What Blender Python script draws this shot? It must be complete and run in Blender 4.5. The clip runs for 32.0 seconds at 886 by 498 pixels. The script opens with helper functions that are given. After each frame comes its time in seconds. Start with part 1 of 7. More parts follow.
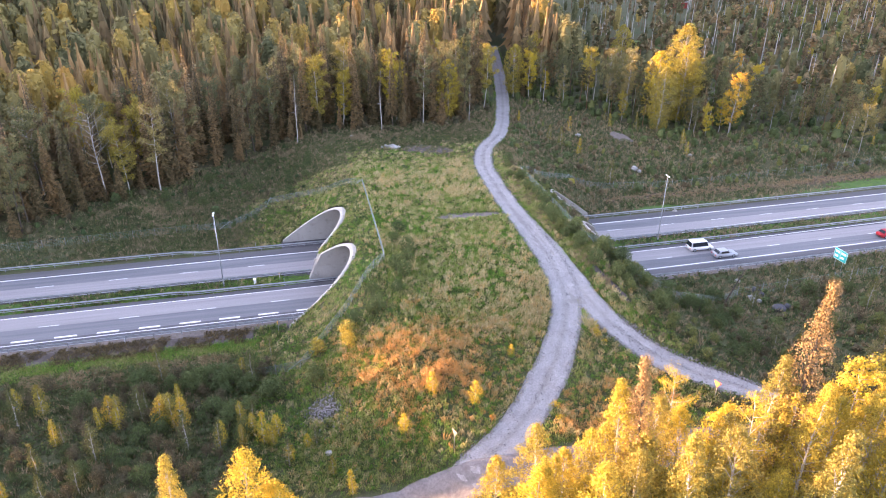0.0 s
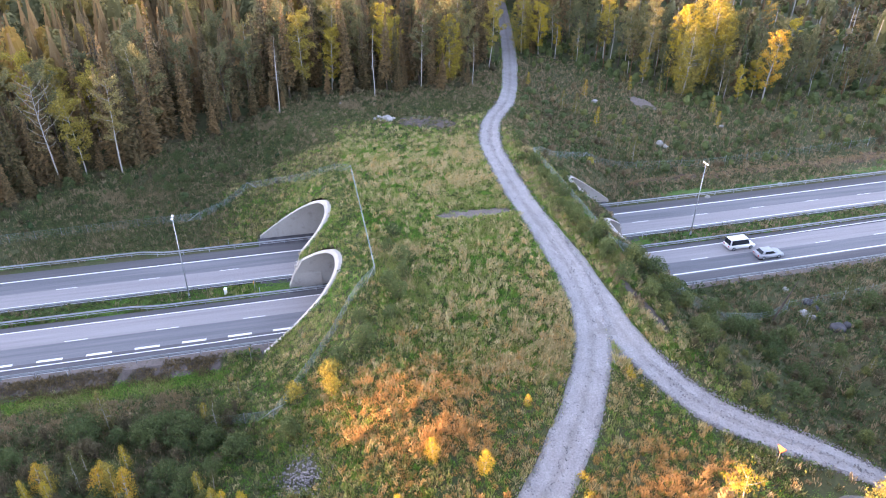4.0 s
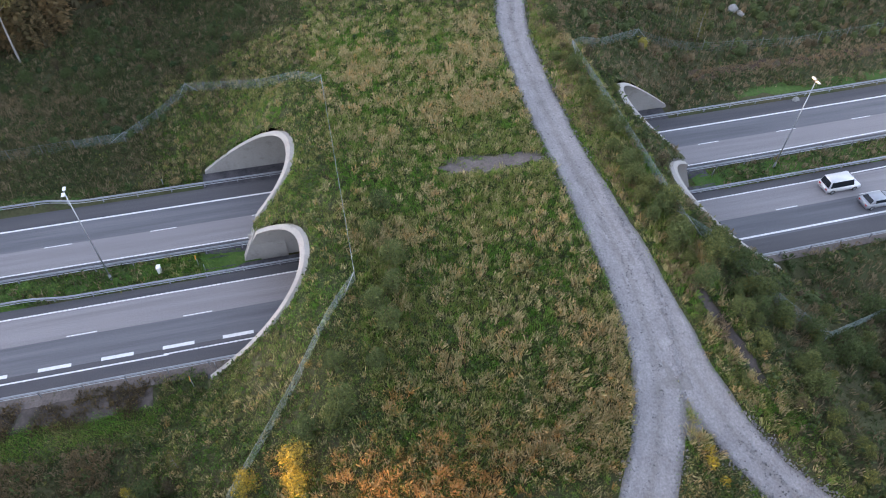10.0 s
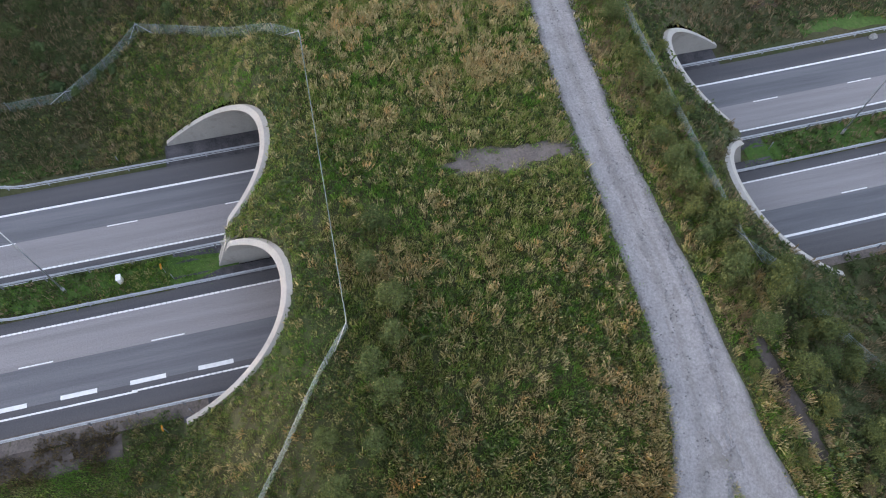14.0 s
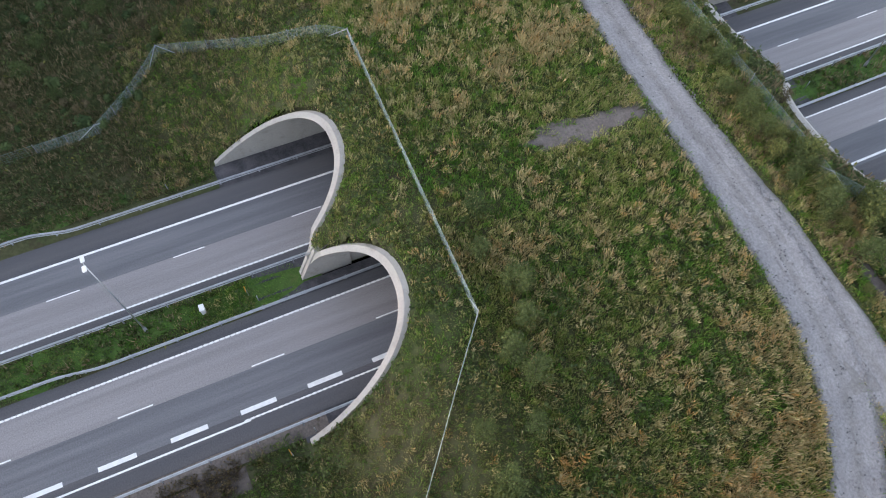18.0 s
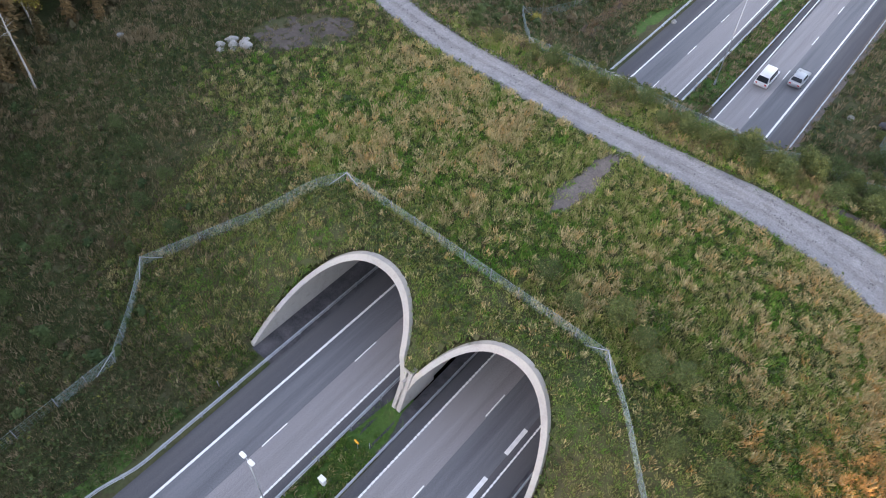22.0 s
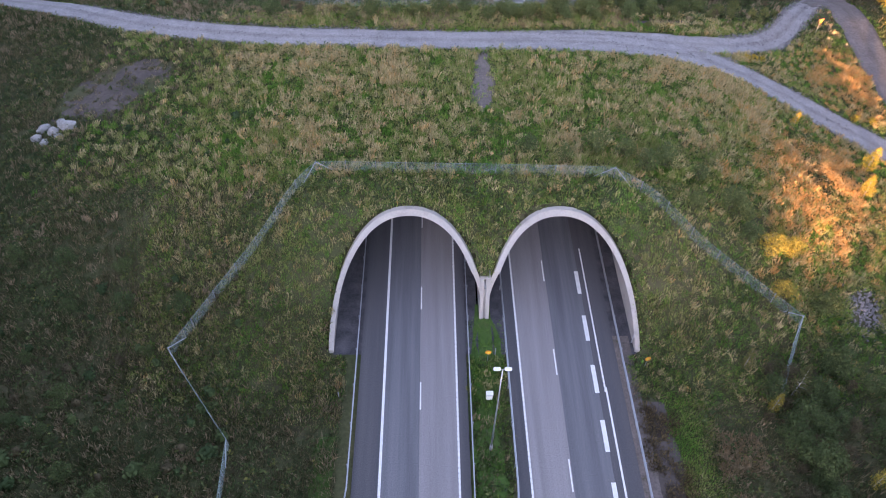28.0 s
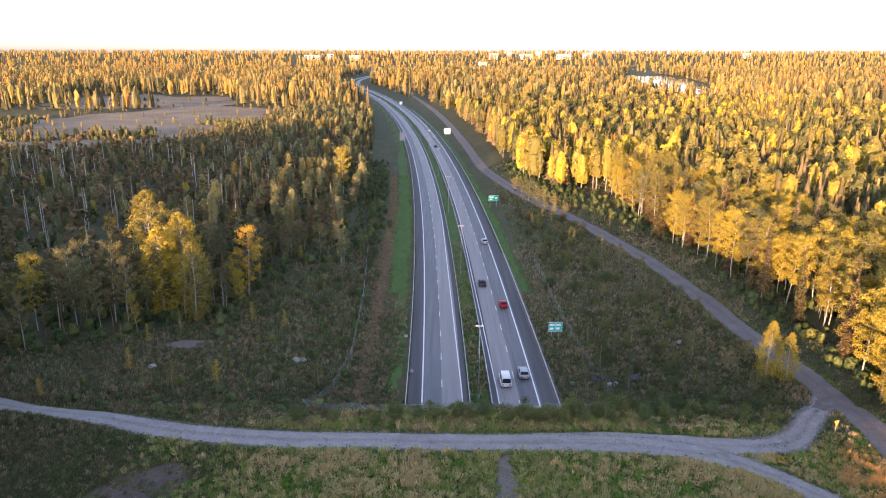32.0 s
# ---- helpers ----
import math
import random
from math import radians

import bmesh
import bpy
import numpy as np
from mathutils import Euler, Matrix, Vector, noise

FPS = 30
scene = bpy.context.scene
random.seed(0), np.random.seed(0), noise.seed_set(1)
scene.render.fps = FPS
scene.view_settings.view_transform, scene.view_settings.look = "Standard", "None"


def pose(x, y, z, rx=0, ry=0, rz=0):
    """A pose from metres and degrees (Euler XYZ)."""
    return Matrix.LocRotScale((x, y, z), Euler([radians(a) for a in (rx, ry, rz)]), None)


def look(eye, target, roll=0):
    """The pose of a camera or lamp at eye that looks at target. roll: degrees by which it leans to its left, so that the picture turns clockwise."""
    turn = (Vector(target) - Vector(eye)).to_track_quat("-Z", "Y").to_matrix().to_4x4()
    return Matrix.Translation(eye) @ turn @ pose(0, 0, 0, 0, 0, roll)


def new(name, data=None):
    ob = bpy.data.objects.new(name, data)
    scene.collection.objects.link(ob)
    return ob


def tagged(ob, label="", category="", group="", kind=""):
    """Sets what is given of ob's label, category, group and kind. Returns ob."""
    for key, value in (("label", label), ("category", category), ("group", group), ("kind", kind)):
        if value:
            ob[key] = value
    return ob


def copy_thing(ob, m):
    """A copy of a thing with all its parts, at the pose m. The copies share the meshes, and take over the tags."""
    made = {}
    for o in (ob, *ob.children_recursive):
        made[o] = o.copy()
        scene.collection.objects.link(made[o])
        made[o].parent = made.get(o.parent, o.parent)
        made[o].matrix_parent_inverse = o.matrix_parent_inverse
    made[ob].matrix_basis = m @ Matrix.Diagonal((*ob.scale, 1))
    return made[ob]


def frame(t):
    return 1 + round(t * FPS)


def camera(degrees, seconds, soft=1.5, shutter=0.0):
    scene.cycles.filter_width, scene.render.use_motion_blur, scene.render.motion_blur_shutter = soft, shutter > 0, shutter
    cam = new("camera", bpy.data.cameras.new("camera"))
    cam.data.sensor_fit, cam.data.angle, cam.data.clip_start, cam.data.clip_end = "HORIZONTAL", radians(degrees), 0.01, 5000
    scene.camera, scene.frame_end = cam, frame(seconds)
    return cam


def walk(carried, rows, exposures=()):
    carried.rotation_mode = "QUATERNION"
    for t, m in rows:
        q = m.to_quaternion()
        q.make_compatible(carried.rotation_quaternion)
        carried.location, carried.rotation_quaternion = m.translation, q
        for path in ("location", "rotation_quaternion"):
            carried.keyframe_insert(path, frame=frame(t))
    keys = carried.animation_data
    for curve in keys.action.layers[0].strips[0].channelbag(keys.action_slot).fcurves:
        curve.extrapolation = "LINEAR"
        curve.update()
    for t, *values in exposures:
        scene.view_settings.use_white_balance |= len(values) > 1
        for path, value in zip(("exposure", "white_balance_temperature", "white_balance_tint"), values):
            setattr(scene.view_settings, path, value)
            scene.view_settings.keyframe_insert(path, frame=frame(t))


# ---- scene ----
cam = camera(64.1, 32.0, 1.05)
METRES, EYE, TILT, LEAN, TURN = 154.0, 61.0, -27.0, -0.5, 76.7
EAST, NORTH = 110.6, -2.5
ROWS = [
    (0.0, 0.0, 0.0, 0.0, 0.0, 0.0, -0.0),
    (0.5, -0.0004, 0.0124, 0.0065, -0.01, -0.77, -0.03),
    (1.0, -0.0008, 0.0258, 0.0138, -0.03, -0.94, -0.05),
    (1.5, -0.001, 0.0392, 0.0206, -0.02, -0.95, -0.04),
    (2.0, -0.0014, 0.0542, 0.0283, -0.06, -0.93, -0.04),
    (2.5, -0.0018, 0.0696, 0.0365, -0.07, -0.92, -0.04),
    (4.5, -0.0031, 0.1331, 0.07, -0.1, -7.1, -0.07),
    (5.0, -0.0037, 0.1497, 0.0791, -0.1, -9.51, -0.12),
    (5.5, -0.0039, 0.1666, 0.0879, -0.11, -11.88, -0.11),
    (6.0, -0.0042, 0.1835, 0.0972, -0.12, -14.29, -0.12),
    (6.5, -0.004, 0.2006, 0.1061, -0.07, -16.65, -0.1),
    (7.0, -0.0047, 0.2178, 0.115, -0.11, -18.99, -0.13),
    (7.5, -0.0045, 0.2351, 0.1242, -0.06, -21.34, -0.1),
    (8.0, -0.0054, 0.253, 0.1339, -0.11, -22.07, -0.13),
    (8.5, -0.0062, 0.2705, 0.1424, -0.14, -22.01, -0.19),
    (9.0, -0.0064, 0.288, 0.1521, -0.14, -22.09, -0.15),
    (9.5, -0.0074, 0.3057, 0.1612, -0.19, -22.11, -0.17),
    (10.0, -0.0077, 0.3236, 0.1703, -0.2, -22.13, -0.16),
    (10.5, -0.0079, 0.3412, 0.1798, -0.19, -22.19, -0.1),
    (11.0, -0.0085, 0.359, 0.1887, -0.23, -22.2, -0.12),
    (11.5, -0.0091, 0.3767, 0.1978, -0.27, -22.25, -0.11),
    (12.0, -0.0096, 0.3935, 0.2058, -0.3, -23.22, -0.11),
    (12.5, -0.01, 0.4085, 0.2117, -0.3, -29.01, -0.12),
    (13.0, -0.0096, 0.4288, 0.2242, -0.2, -35.17, -0.06),
    (13.5, -0.0101, 0.4388, 0.2294, -0.2, -35.13, -0.09),
    (15.5, -0.0324, 0.4471, 0.2315, -1.3, -35.46, 0.17),
    (16.0, -0.0443, 0.4473, 0.2285, -2.77, -35.22, 0.78),
    (16.5, -0.0576, 0.4486, 0.2289, -4.27, -35.49, 1.46),
    (17.0, -0.0726, 0.4494, 0.2278, -5.84, -35.53, 2.15),
    (17.5, -0.0885, 0.4501, 0.2268, -7.69, -35.57, 2.96),
    (18.0, -0.1055, 0.4509, 0.2269, -9.55, -35.72, 3.82),
    (18.5, -0.1234, 0.4516, 0.2273, -11.35, -35.81, 4.61),
    (19.0, -0.142, 0.4526, 0.2278, -13.39, -35.94, 5.48),
    (19.5, -0.1608, 0.454, 0.2283, -16.41, -36.21, 6.86),
    (20.0, -0.1792, 0.4583, 0.231, -19.5, -32.29, 8.25),
    (20.5, -0.1995, 0.4602, 0.2314, -22.47, -25.66, 9.66),
    (21.0, -0.2195, 0.4633, 0.2313, -25.7, -25.68, 10.99),
    (21.5, -0.2381, 0.4677, 0.2332, -29.95, -26.62, 12.79),
    (22.0, -0.2575, 0.4732, 0.2354, -34.01, -27.57, 14.36),
    (22.5, -0.2764, 0.4792, 0.2374, -38.32, -28.64, 15.96),
    (23.0, -0.2945, 0.4865, 0.241, -43.0, -30.12, 17.6),
    (23.5, -0.3128, 0.4946, 0.2429, -47.65, -31.44, 19.08),
    (24.0, -0.3294, 0.5039, 0.2478, -52.44, -33.25, 20.51),
    (24.5, -0.3459, 0.5138, 0.2515, -57.33, -35.0, 21.82),
    (25.0, -0.3614, 0.5248, 0.2565, -62.45, -37.02, 22.98),
    (25.5, -0.3761, 0.5368, 0.2625, -67.57, -39.15, 23.99),
    (27.5, -0.423, 0.5925, 0.2945, -76.14, -43.19, 25.39),
    (28.0, -0.4298, 0.6038, 0.3014, -76.04, -42.66, 25.47),
    (28.5, -0.4337, 0.6095, 0.3045, -75.83, -39.1, 25.65),
    (29.0, -0.435, 0.6107, 0.3044, -75.7, -34.85, 25.75),
    (29.5, -0.4357, 0.6113, 0.3031, -75.53, -30.55, 25.8),
    (30.0, -0.4358, 0.6115, 0.301, -75.36, -26.18, 25.89),
    (30.5, -0.436, 0.6118, 0.2992, -75.26, -21.86, 25.98),
    (31.0, -0.436, 0.6118, 0.2986, -75.21, -17.68, 26.06),
    (31.5, -0.4366, 0.6121, 0.2968, -75.17, -13.41, 26.16),
    (32.0, -0.4374, 0.612, 0.2953, -75.15, -9.48, 26.26),
]
EXPOSURES = [(0, 3.54, 6030, 33), (2, 3.58, 5900, 30), (4.5, 3.52, 5790, 27), (5, 3.47, 5790, 25), (6, 3.2, 5760, 22), (8, 2.98, 5910, 24), (10, 2.88, 6100, 23), (13, 2.82, 6350, 22), (16, 2.84, 6370, 19), (18, 2.82, 6420, 19), (22, 2.98, 6270, 23), (25, 2.81, 5850, 34), (28, 2.79, 5750, 33), (29, 2.88, 5880, 33), (30, 2.8, 5830, 32), (31, 2.62, 5700, 26), (32, 2.25, 5640, 27)]
walk(cam, [(t, pose(EAST, NORTH, EYE, TILT, LEAN, TURN) @ pose(METRES * x, METRES * y, METRES * z, 90 + pitch, roll, yaw)) for t, x, y, z, yaw, pitch, roll in ROWS], EXPOSURES)
# camera exposure is set with the walk above

# ---- light ----
SUN_AZ = math.atan2(-0.42, -0.91)        # the sun stands low in the south-west
SUN_EL = radians(4.8)
world = bpy.data.worlds.new("sky")
scene.world = world
world.use_nodes = True
wn = world.node_tree.nodes
sky = wn.new("ShaderNodeTexSky")
sky.sky_type = "NISHITA"
sky.sun_disc = False
sky.sun_elevation = SUN_EL
sky.sun_rotation = SUN_AZ % (2 * math.pi)
sky.dust_density = 1.0
sky.air_density = 0.85
sky.altitude = 80
haze = wn.new("ShaderNodeHueSaturation")          # evening haze takes colour out of the sky
haze.inputs["Saturation"].default_value = 0.6
world.node_tree.links.new(sky.outputs[0], haze.inputs["Color"])
world.node_tree.links.new(haze.outputs[0], wn["Background"].inputs[0])
wn["Background"].inputs[1].default_value = 0.15
sun_data = bpy.data.lights.new("sun", "SUN")
sun_data.energy, sun_data.angle, sun_data.color = 4.0, radians(0.6), (1.0, 0.585, 0.21)
sun = new("sun", sun_data)
to_sun = Vector((math.sin(SUN_AZ) * math.cos(SUN_EL), math.cos(SUN_AZ) * math.cos(SUN_EL), math.sin(SUN_EL)))
sun.matrix_world = look(to_sun * 300, (0, 0, 0))

# ---- materials ----


def material(name, rough=0.8):
    m = bpy.data.materials.new(name)
    m.use_nodes = True
    b = m.node_tree.nodes["Principled BSDF"]
    b.inputs["Roughness"].default_value = rough
    b.inputs["Specular IOR Level"].default_value = 0.3
    return m, m.node_tree.nodes, m.node_tree.links, b


def ramp(nodes, stops):
    r = nodes.new("ShaderNodeValToRGB")
    e = r.color_ramp.elements
    while len(e) < len(stops):
        e.new(0.5)
    for k, (p, c) in zip(e, stops):
        k.position, k.color = p, (*c, 1)
    return r


def noise_at(nodes, links, scale, detail=4, rough=0.6, stretch=None):
    co = nodes.new("ShaderNodeTexCoord")
    n = nodes.new("ShaderNodeTexNoise")
    n.inputs["Scale"].default_value, n.inputs["Detail"].default_value, n.inputs["Roughness"].default_value = scale, detail, rough
    if stretch:
        mp = nodes.new("ShaderNodeMapping")
        mp.inputs["Scale"].default_value = stretch
        links.new(co.outputs["Object"], mp.inputs[0])
        links.new(mp.outputs[0], n.inputs["Vector"])
    else:
        links.new(co.outputs["Object"], n.inputs["Vector"])
    return n


def mixed(nodes, links, a, b, fac, mode="MIX"):
    x = nodes.new("ShaderNodeMix")
    x.data_type, x.blend_type = "RGBA", mode
    for sock, v in ((x.inputs["Factor"], fac), (x.inputs["A"], a), (x.inputs["B"], b)):
        if isinstance(v, (int, float)):
            sock.default_value = v
        elif isinstance(v, tuple):
            sock.default_value = (*v, 1)
        else:
            links.new(v, sock)
    return x.outputs["Result"]


def bumped(nodes, links, b, height_out, strength, distance):
    k = nodes.new("ShaderNodeBump")
    k.inputs["Strength"].default_value, k.inputs["Distance"].default_value = strength, distance
    links.new(height_out, k.inputs["Height"])
    links.new(k.outputs[0], b.inputs["Normal"])


def grainy(name, c1, c2, fine, coarse, rough=0.85, bump=0.3, dist=0.02, c3=None, stretch=None, mottle=0.8):
    """Two scales of noise between two colours, with stains of a third."""
    m, n, l, b = material(name, rough)
    a = noise_at(n, l, coarse, 5, 0.6, stretch)
    r = ramp(n, [(0.32, c1), (0.68, c2)])
    l.new(a.outputs[0], r.inputs[0])
    g = noise_at(n, l, fine, 3, 0.7)
    rg = ramp(n, [(0.25, (0.55, 0.55, 0.55)), (0.75, (1.3, 1.3, 1.3))])
    l.new(g.outputs[0], rg.inputs[0])
    col = mixed(n, l, r.outputs[0], rg.outputs[0], mottle, "MULTIPLY")
    if c3:
        s = noise_at(n, l, coarse * 2.7, 6, 0.7)
        rs = ramp(n, [(0.55, (0, 0, 0)), (0.72, (1, 1, 1))])
        l.new(s.outputs[0], rs.inputs[0])
        col = mixed(n, l, col, c3, rs.outputs[0])
    l.new(col, b.inputs["Base Color"])
    if bump:
        bumped(n, l, b, g.outputs[0], bump, dist)
    return m


def leafy(name, stops, through_light=0.35, rough=0.6, by_tree=0.30, by_leaf=0.22):
    """Foliage coloured by the tint of each plant, varied by leaf and by tree; part of the light passes through."""
    m, n, l, b = material(name, rough)
    at = n.new("ShaderNodeAttribute")
    at.attribute_name = "tint"
    info = n.new("ShaderNodeObjectInfo")
    geo = n.new("ShaderNodeNewGeometry")
    add = n.new("ShaderNodeMath")
    add.operation = "MULTIPLY_ADD"
    l.new(info.outputs["Random"], add.inputs[0])
    add.inputs[1].default_value = by_tree
    l.new(at.outputs["Fac"], add.inputs[2])
    add2 = n.new("ShaderNodeMath")
    add2.operation = "MULTIPLY_ADD"
    l.new(geo.outputs["Random Per Island"], add2.inputs[0])
    add2.inputs[1].default_value = by_leaf
    l.new(add.outputs[0], add2.inputs[2])
    sub = n.new("ShaderNodeMath")
    sub.operation = "SUBTRACT"
    l.new(add2.outputs[0], sub.inputs[0])
    sub.inputs[1].default_value = (by_tree + by_leaf) / 2
    r = ramp(n, stops)
    l.new(sub.outputs[0], r.inputs[0])
    v = n.new("ShaderNodeMapRange")
    v.inputs["To Min"].default_value, v.inputs["To Max"].default_value = 0.76, 1.2
    l.new(geo.outputs["Random Per Island"], v.inputs[0])
    hs = n.new("ShaderNodeHueSaturation")
    l.new(v.outputs[0], hs.inputs["Value"])
    l.new(r.outputs[0], hs.inputs["Color"])
    l.new(hs.outputs[0], b.inputs["Base Color"])
    b.inputs["Specular IOR Level"].default_value = 0.15
    t = n.new("ShaderNodeBsdfTranslucent")
    l.new(hs.outputs[0], t.inputs[0])
    mx = n.new("ShaderNodeMixShader")
    mx.inputs[0].default_value = through_light
    l.new(b.outputs[0], mx.inputs[1])
    l.new(t.outputs[0], mx.inputs[2])
    l.new(mx.outputs[0], n["Material Output"].inputs[0])
    return m


def plain(name, colour, rough=0.5, metal=0.0, spot=0.25, scale=3.0):
    m, n, l, b = material(name, rough)
    b.inputs["Metallic"].default_value = metal
    a = noise_at(n, l, scale, 5)
    r = ramp(n, [(0.3, tuple(c * (1 - spot) for c in colour)), (0.7, tuple(min(1, c * (1 + spot)) for c in colour))])
    l.new(a.outputs[0], r.inputs[0])
    l.new(r.outputs[0], b.inputs["Base Color"])
    return m


M_SOIL = grainy("ground_turf", (0.052, 0.072, 0.024), (0.098, 0.090, 0.044), 2.6, 0.11, 0.95, 0.6, 0.1, (0.060, 0.042, 0.027))


def wheel_worn(m, dirt):
    """Pale wheel tracks, a duller crown and dirty edges across a gravel strip."""
    n, l = m.node_tree.nodes, m.node_tree.links
    b = n["Principled BSDF"]
    at = n.new("ShaderNodeAttribute")
    at.attribute_name = "tint"
    wob = noise_at(n, l, 0.45, 4, 0.7)
    add = n.new("ShaderNodeMath")
    add.operation = "MULTIPLY_ADD"
    l.new(wob.outputs[0], add.inputs[0])
    add.inputs[1].default_value = 0.34
    l.new(at.outputs["Fac"], add.inputs[2])
    r = ramp(n, [(0.14, (0.36, 0.36, 0.36)), (0.42, (0.02, 0.02, 0.02)), (0.58, (0.10, 0.10, 0.10)), (0.78, (0.0, 0.0, 0.0)), (0.98, (0.28, 0.28, 0.28)), (1.16, (0.95, 0.95, 0.95))])
    for k, p in zip(r.color_ramp.elements, (0.13, 0.38, 0.52, 0.68, 0.86, 1.0)):
        k.position = p
    sc = n.new("ShaderNodeMath")
    sc.operation = "MULTIPLY"
    l.new(add.outputs[0], sc.inputs[0])
    sc.inputs[1].default_value = 0.8
    l.new(sc.outputs[0], r.inputs[0])
    old = b.inputs["Base Color"].links[0].from_socket
    l.new(mixed(n, l, old, dirt, r.outputs[0]), b.inputs["Base Color"])
    return m


M_GRAVEL = wheel_worn(grainy("gravel", (0.27, 0.257, 0.256), (0.36, 0.345, 0.34), 5.0, 0.5, 0.95, 0.7, 0.04, (0.245, 0.232, 0.228)), (0.13, 0.118, 0.095))
M_DUST = wheel_worn(grainy("road_gravel", (0.165, 0.150, 0.148), (0.225, 0.206, 0.202), 3.0, 0.3, 0.95, 0.5, 0.03, (0.14, 0.126, 0.122)), (0.10, 0.092, 0.074))
M_BARE = grainy("bare_earth", (0.145, 0.122, 0.108), (0.205, 0.174, 0.156), 5.0, 0.6, 0.95, 0.6, 0.05, (0.07, 0.075, 0.035))
LONG = (1.0, 0.03, 1.0)
M_LIGHT_ASPHALT = grainy("light_asphalt", (0.235, 0.222, 0.222), (0.315, 0.297, 0.296), 9.0, 1.1, 0.62, 0.15, 0.005, None, LONG)
M_DARK_ASPHALT = grainy("dark_asphalt", (0.120, 0.123, 0.133), (0.190, 0.190, 0.200), 9.0, 1.3, 0.62, 0.15, 0.005, None, LONG)
M_SHOULDER = grainy("shoulder_asphalt", (0.085, 0.085, 0.092), (0.125, 0.122, 0.125), 9.0, 0.8, 0.85, 0.2, 0.006, None, LONG)
M_STONES = grainy("ballast", (0.055, 0.055, 0.062), (0.12, 0.115, 0.12), 7.0, 0.8, 0.95, 0.9, 0.06)
M_MARK = plain("road_paint", (0.78, 0.78, 0.76), 0.6, 0, 0.10, 2.0)
M_CONCRETE = grainy("concrete", (0.37, 0.35, 0.32), (0.45, 0.43, 0.395), 5.0, 0.25, 0.85, 0.15, 0.01, (0.29, 0.275, 0.25), (1.0, 1.0, 0.35), 0.25)
M_STEEL = plain("galvanised_steel", (0.42, 0.44, 0.46), 0.45, 0.75, 0.15, 1.5)
M_GREY_STEEL = plain("weathered_steel", (0.30, 0.31, 0.33), 0.6, 0.4, 0.2, 1.5)
M_WHITE = plain("white_paint", (0.80, 0.80, 0.78), 0.45, 0, 0.06)
M_ORANGE = plain("orange_sheeting", (0.85, 0.38, 0.04), 0.5, 0, 0.1)
M_YELLOW = plain("yellow_sheeting", (0.86, 0.62, 0.05), 0.5, 0, 0.1)
M_RED = plain("red_sheeting", (0.60, 0.04, 0.03), 0.5, 0, 0.1)
M_GREEN_SIGN = plain("green_sheeting", (0.02, 0.45, 0.27), 0.45, 0, 0.08)
M_TURQUOISE = plain("turquoise_sheeting", (0.03, 0.48, 0.42), 0.45, 0, 0.08)
M_ROCK = grainy("boulder_stone", (0.27, 0.265, 0.25), (0.42, 0.41, 0.385), 5.0, 1.0, 0.9, 0.6, 0.05, (0.25, 0.25, 0.22))
M_BARK = grainy("dark_bark", (0.060, 0.048, 0.038), (0.13, 0.105, 0.085), 9.0, 1.0, 0.95, 0.8, 0.04)
M_PINE_BARK = grainy("pine_bark", (0.16, 0.085, 0.045), (0.28, 0.16, 0.09), 7.0, 0.8, 0.95, 0.8, 0.04)
M_BIRCH = grainy("birch_bark", (0.30, 0.285, 0.26), (0.46, 0.44, 0.41), 5.0, 1.4, 0.85, 0.3, 0.02, (0.10, 0.09, 0.08), (1, 1, 3.0))
M_DEAD = grainy("grey_deadwood", (0.30, 0.28, 0.26), (0.48, 0.46, 0.43), 6.0, 1.0, 0.9, 0.5, 0.03)
# upper stops are golden brown: evening sunlight put into the needle colour
GREEN_TO_SUNLIT = [(0.0, (0.030, 0.044, 0.016)), (0.35, (0.072, 0.074, 0.030)), (0.65, (0.190, 0.140, 0.070)), (1.0, (0.34, 0.215, 0.092))]
M_NEEDLE = leafy("spruce_needles", GREEN_TO_SUNLIT, 0.25)
M_LEAF = leafy("autumn_leaves", [(0.0, (0.060, 0.085, 0.028)), (0.3, (0.152, 0.150, 0.060)), (0.55, (0.305, 0.255, 0.056)), (0.8, (0.50, 0.395, 0.038)), (1.0, (0.48, 0.26, 0.05))], 0.4, by_leaf=0.14)
M_PALE_LEAF = leafy("thinning_leaves", [(0.0, (0.085, 0.102, 0.045)), (0.3, (0.165, 0.165, 0.080)), (0.55, (0.270, 0.232, 0.092)), (0.8, (0.40, 0.285, 0.070)), (1.0, (0.42, 0.24, 0.07))], 0.4, by_leaf=0.14)
M_BUSH = leafy("willow_leaves", [(0.0, (0.058, 0.094, 0.034)), (0.4, (0.128, 0.160, 0.058)), (0.7, (0.23, 0.215, 0.058)), (1.0, (0.52, 0.38, 0.04))], 0.35, by_tree=0.14)
M_BROWN = leafy("brown_leaves", [(0.0, (0.062, 0.064, 0.032)), (0.5, (0.125, 0.102, 0.056)), (1.0, (0.23, 0.170, 0.085))], 0.3)
M_VERGE = grainy("mown_verge", (0.056, 0.118, 0.022), (0.088, 0.152, 0.034), 2.2, 0.25, 0.95, 0.6, 0.06, (0.12, 0.11, 0.05))
M_GRASS = leafy("grass_blades", [(0.0, (0.098, 0.240, 0.032)), (0.26, (0.190, 0.345, 0.056)), (0.46, (0.320, 0.325, 0.110)), (0.70, (0.545, 0.465, 0.262)), (0.86, (0.59, 0.38, 0.155)), (1.0, (0.60, 0.335, 0.11))], 0.4, by_tree=0.0, by_leaf=0.16)
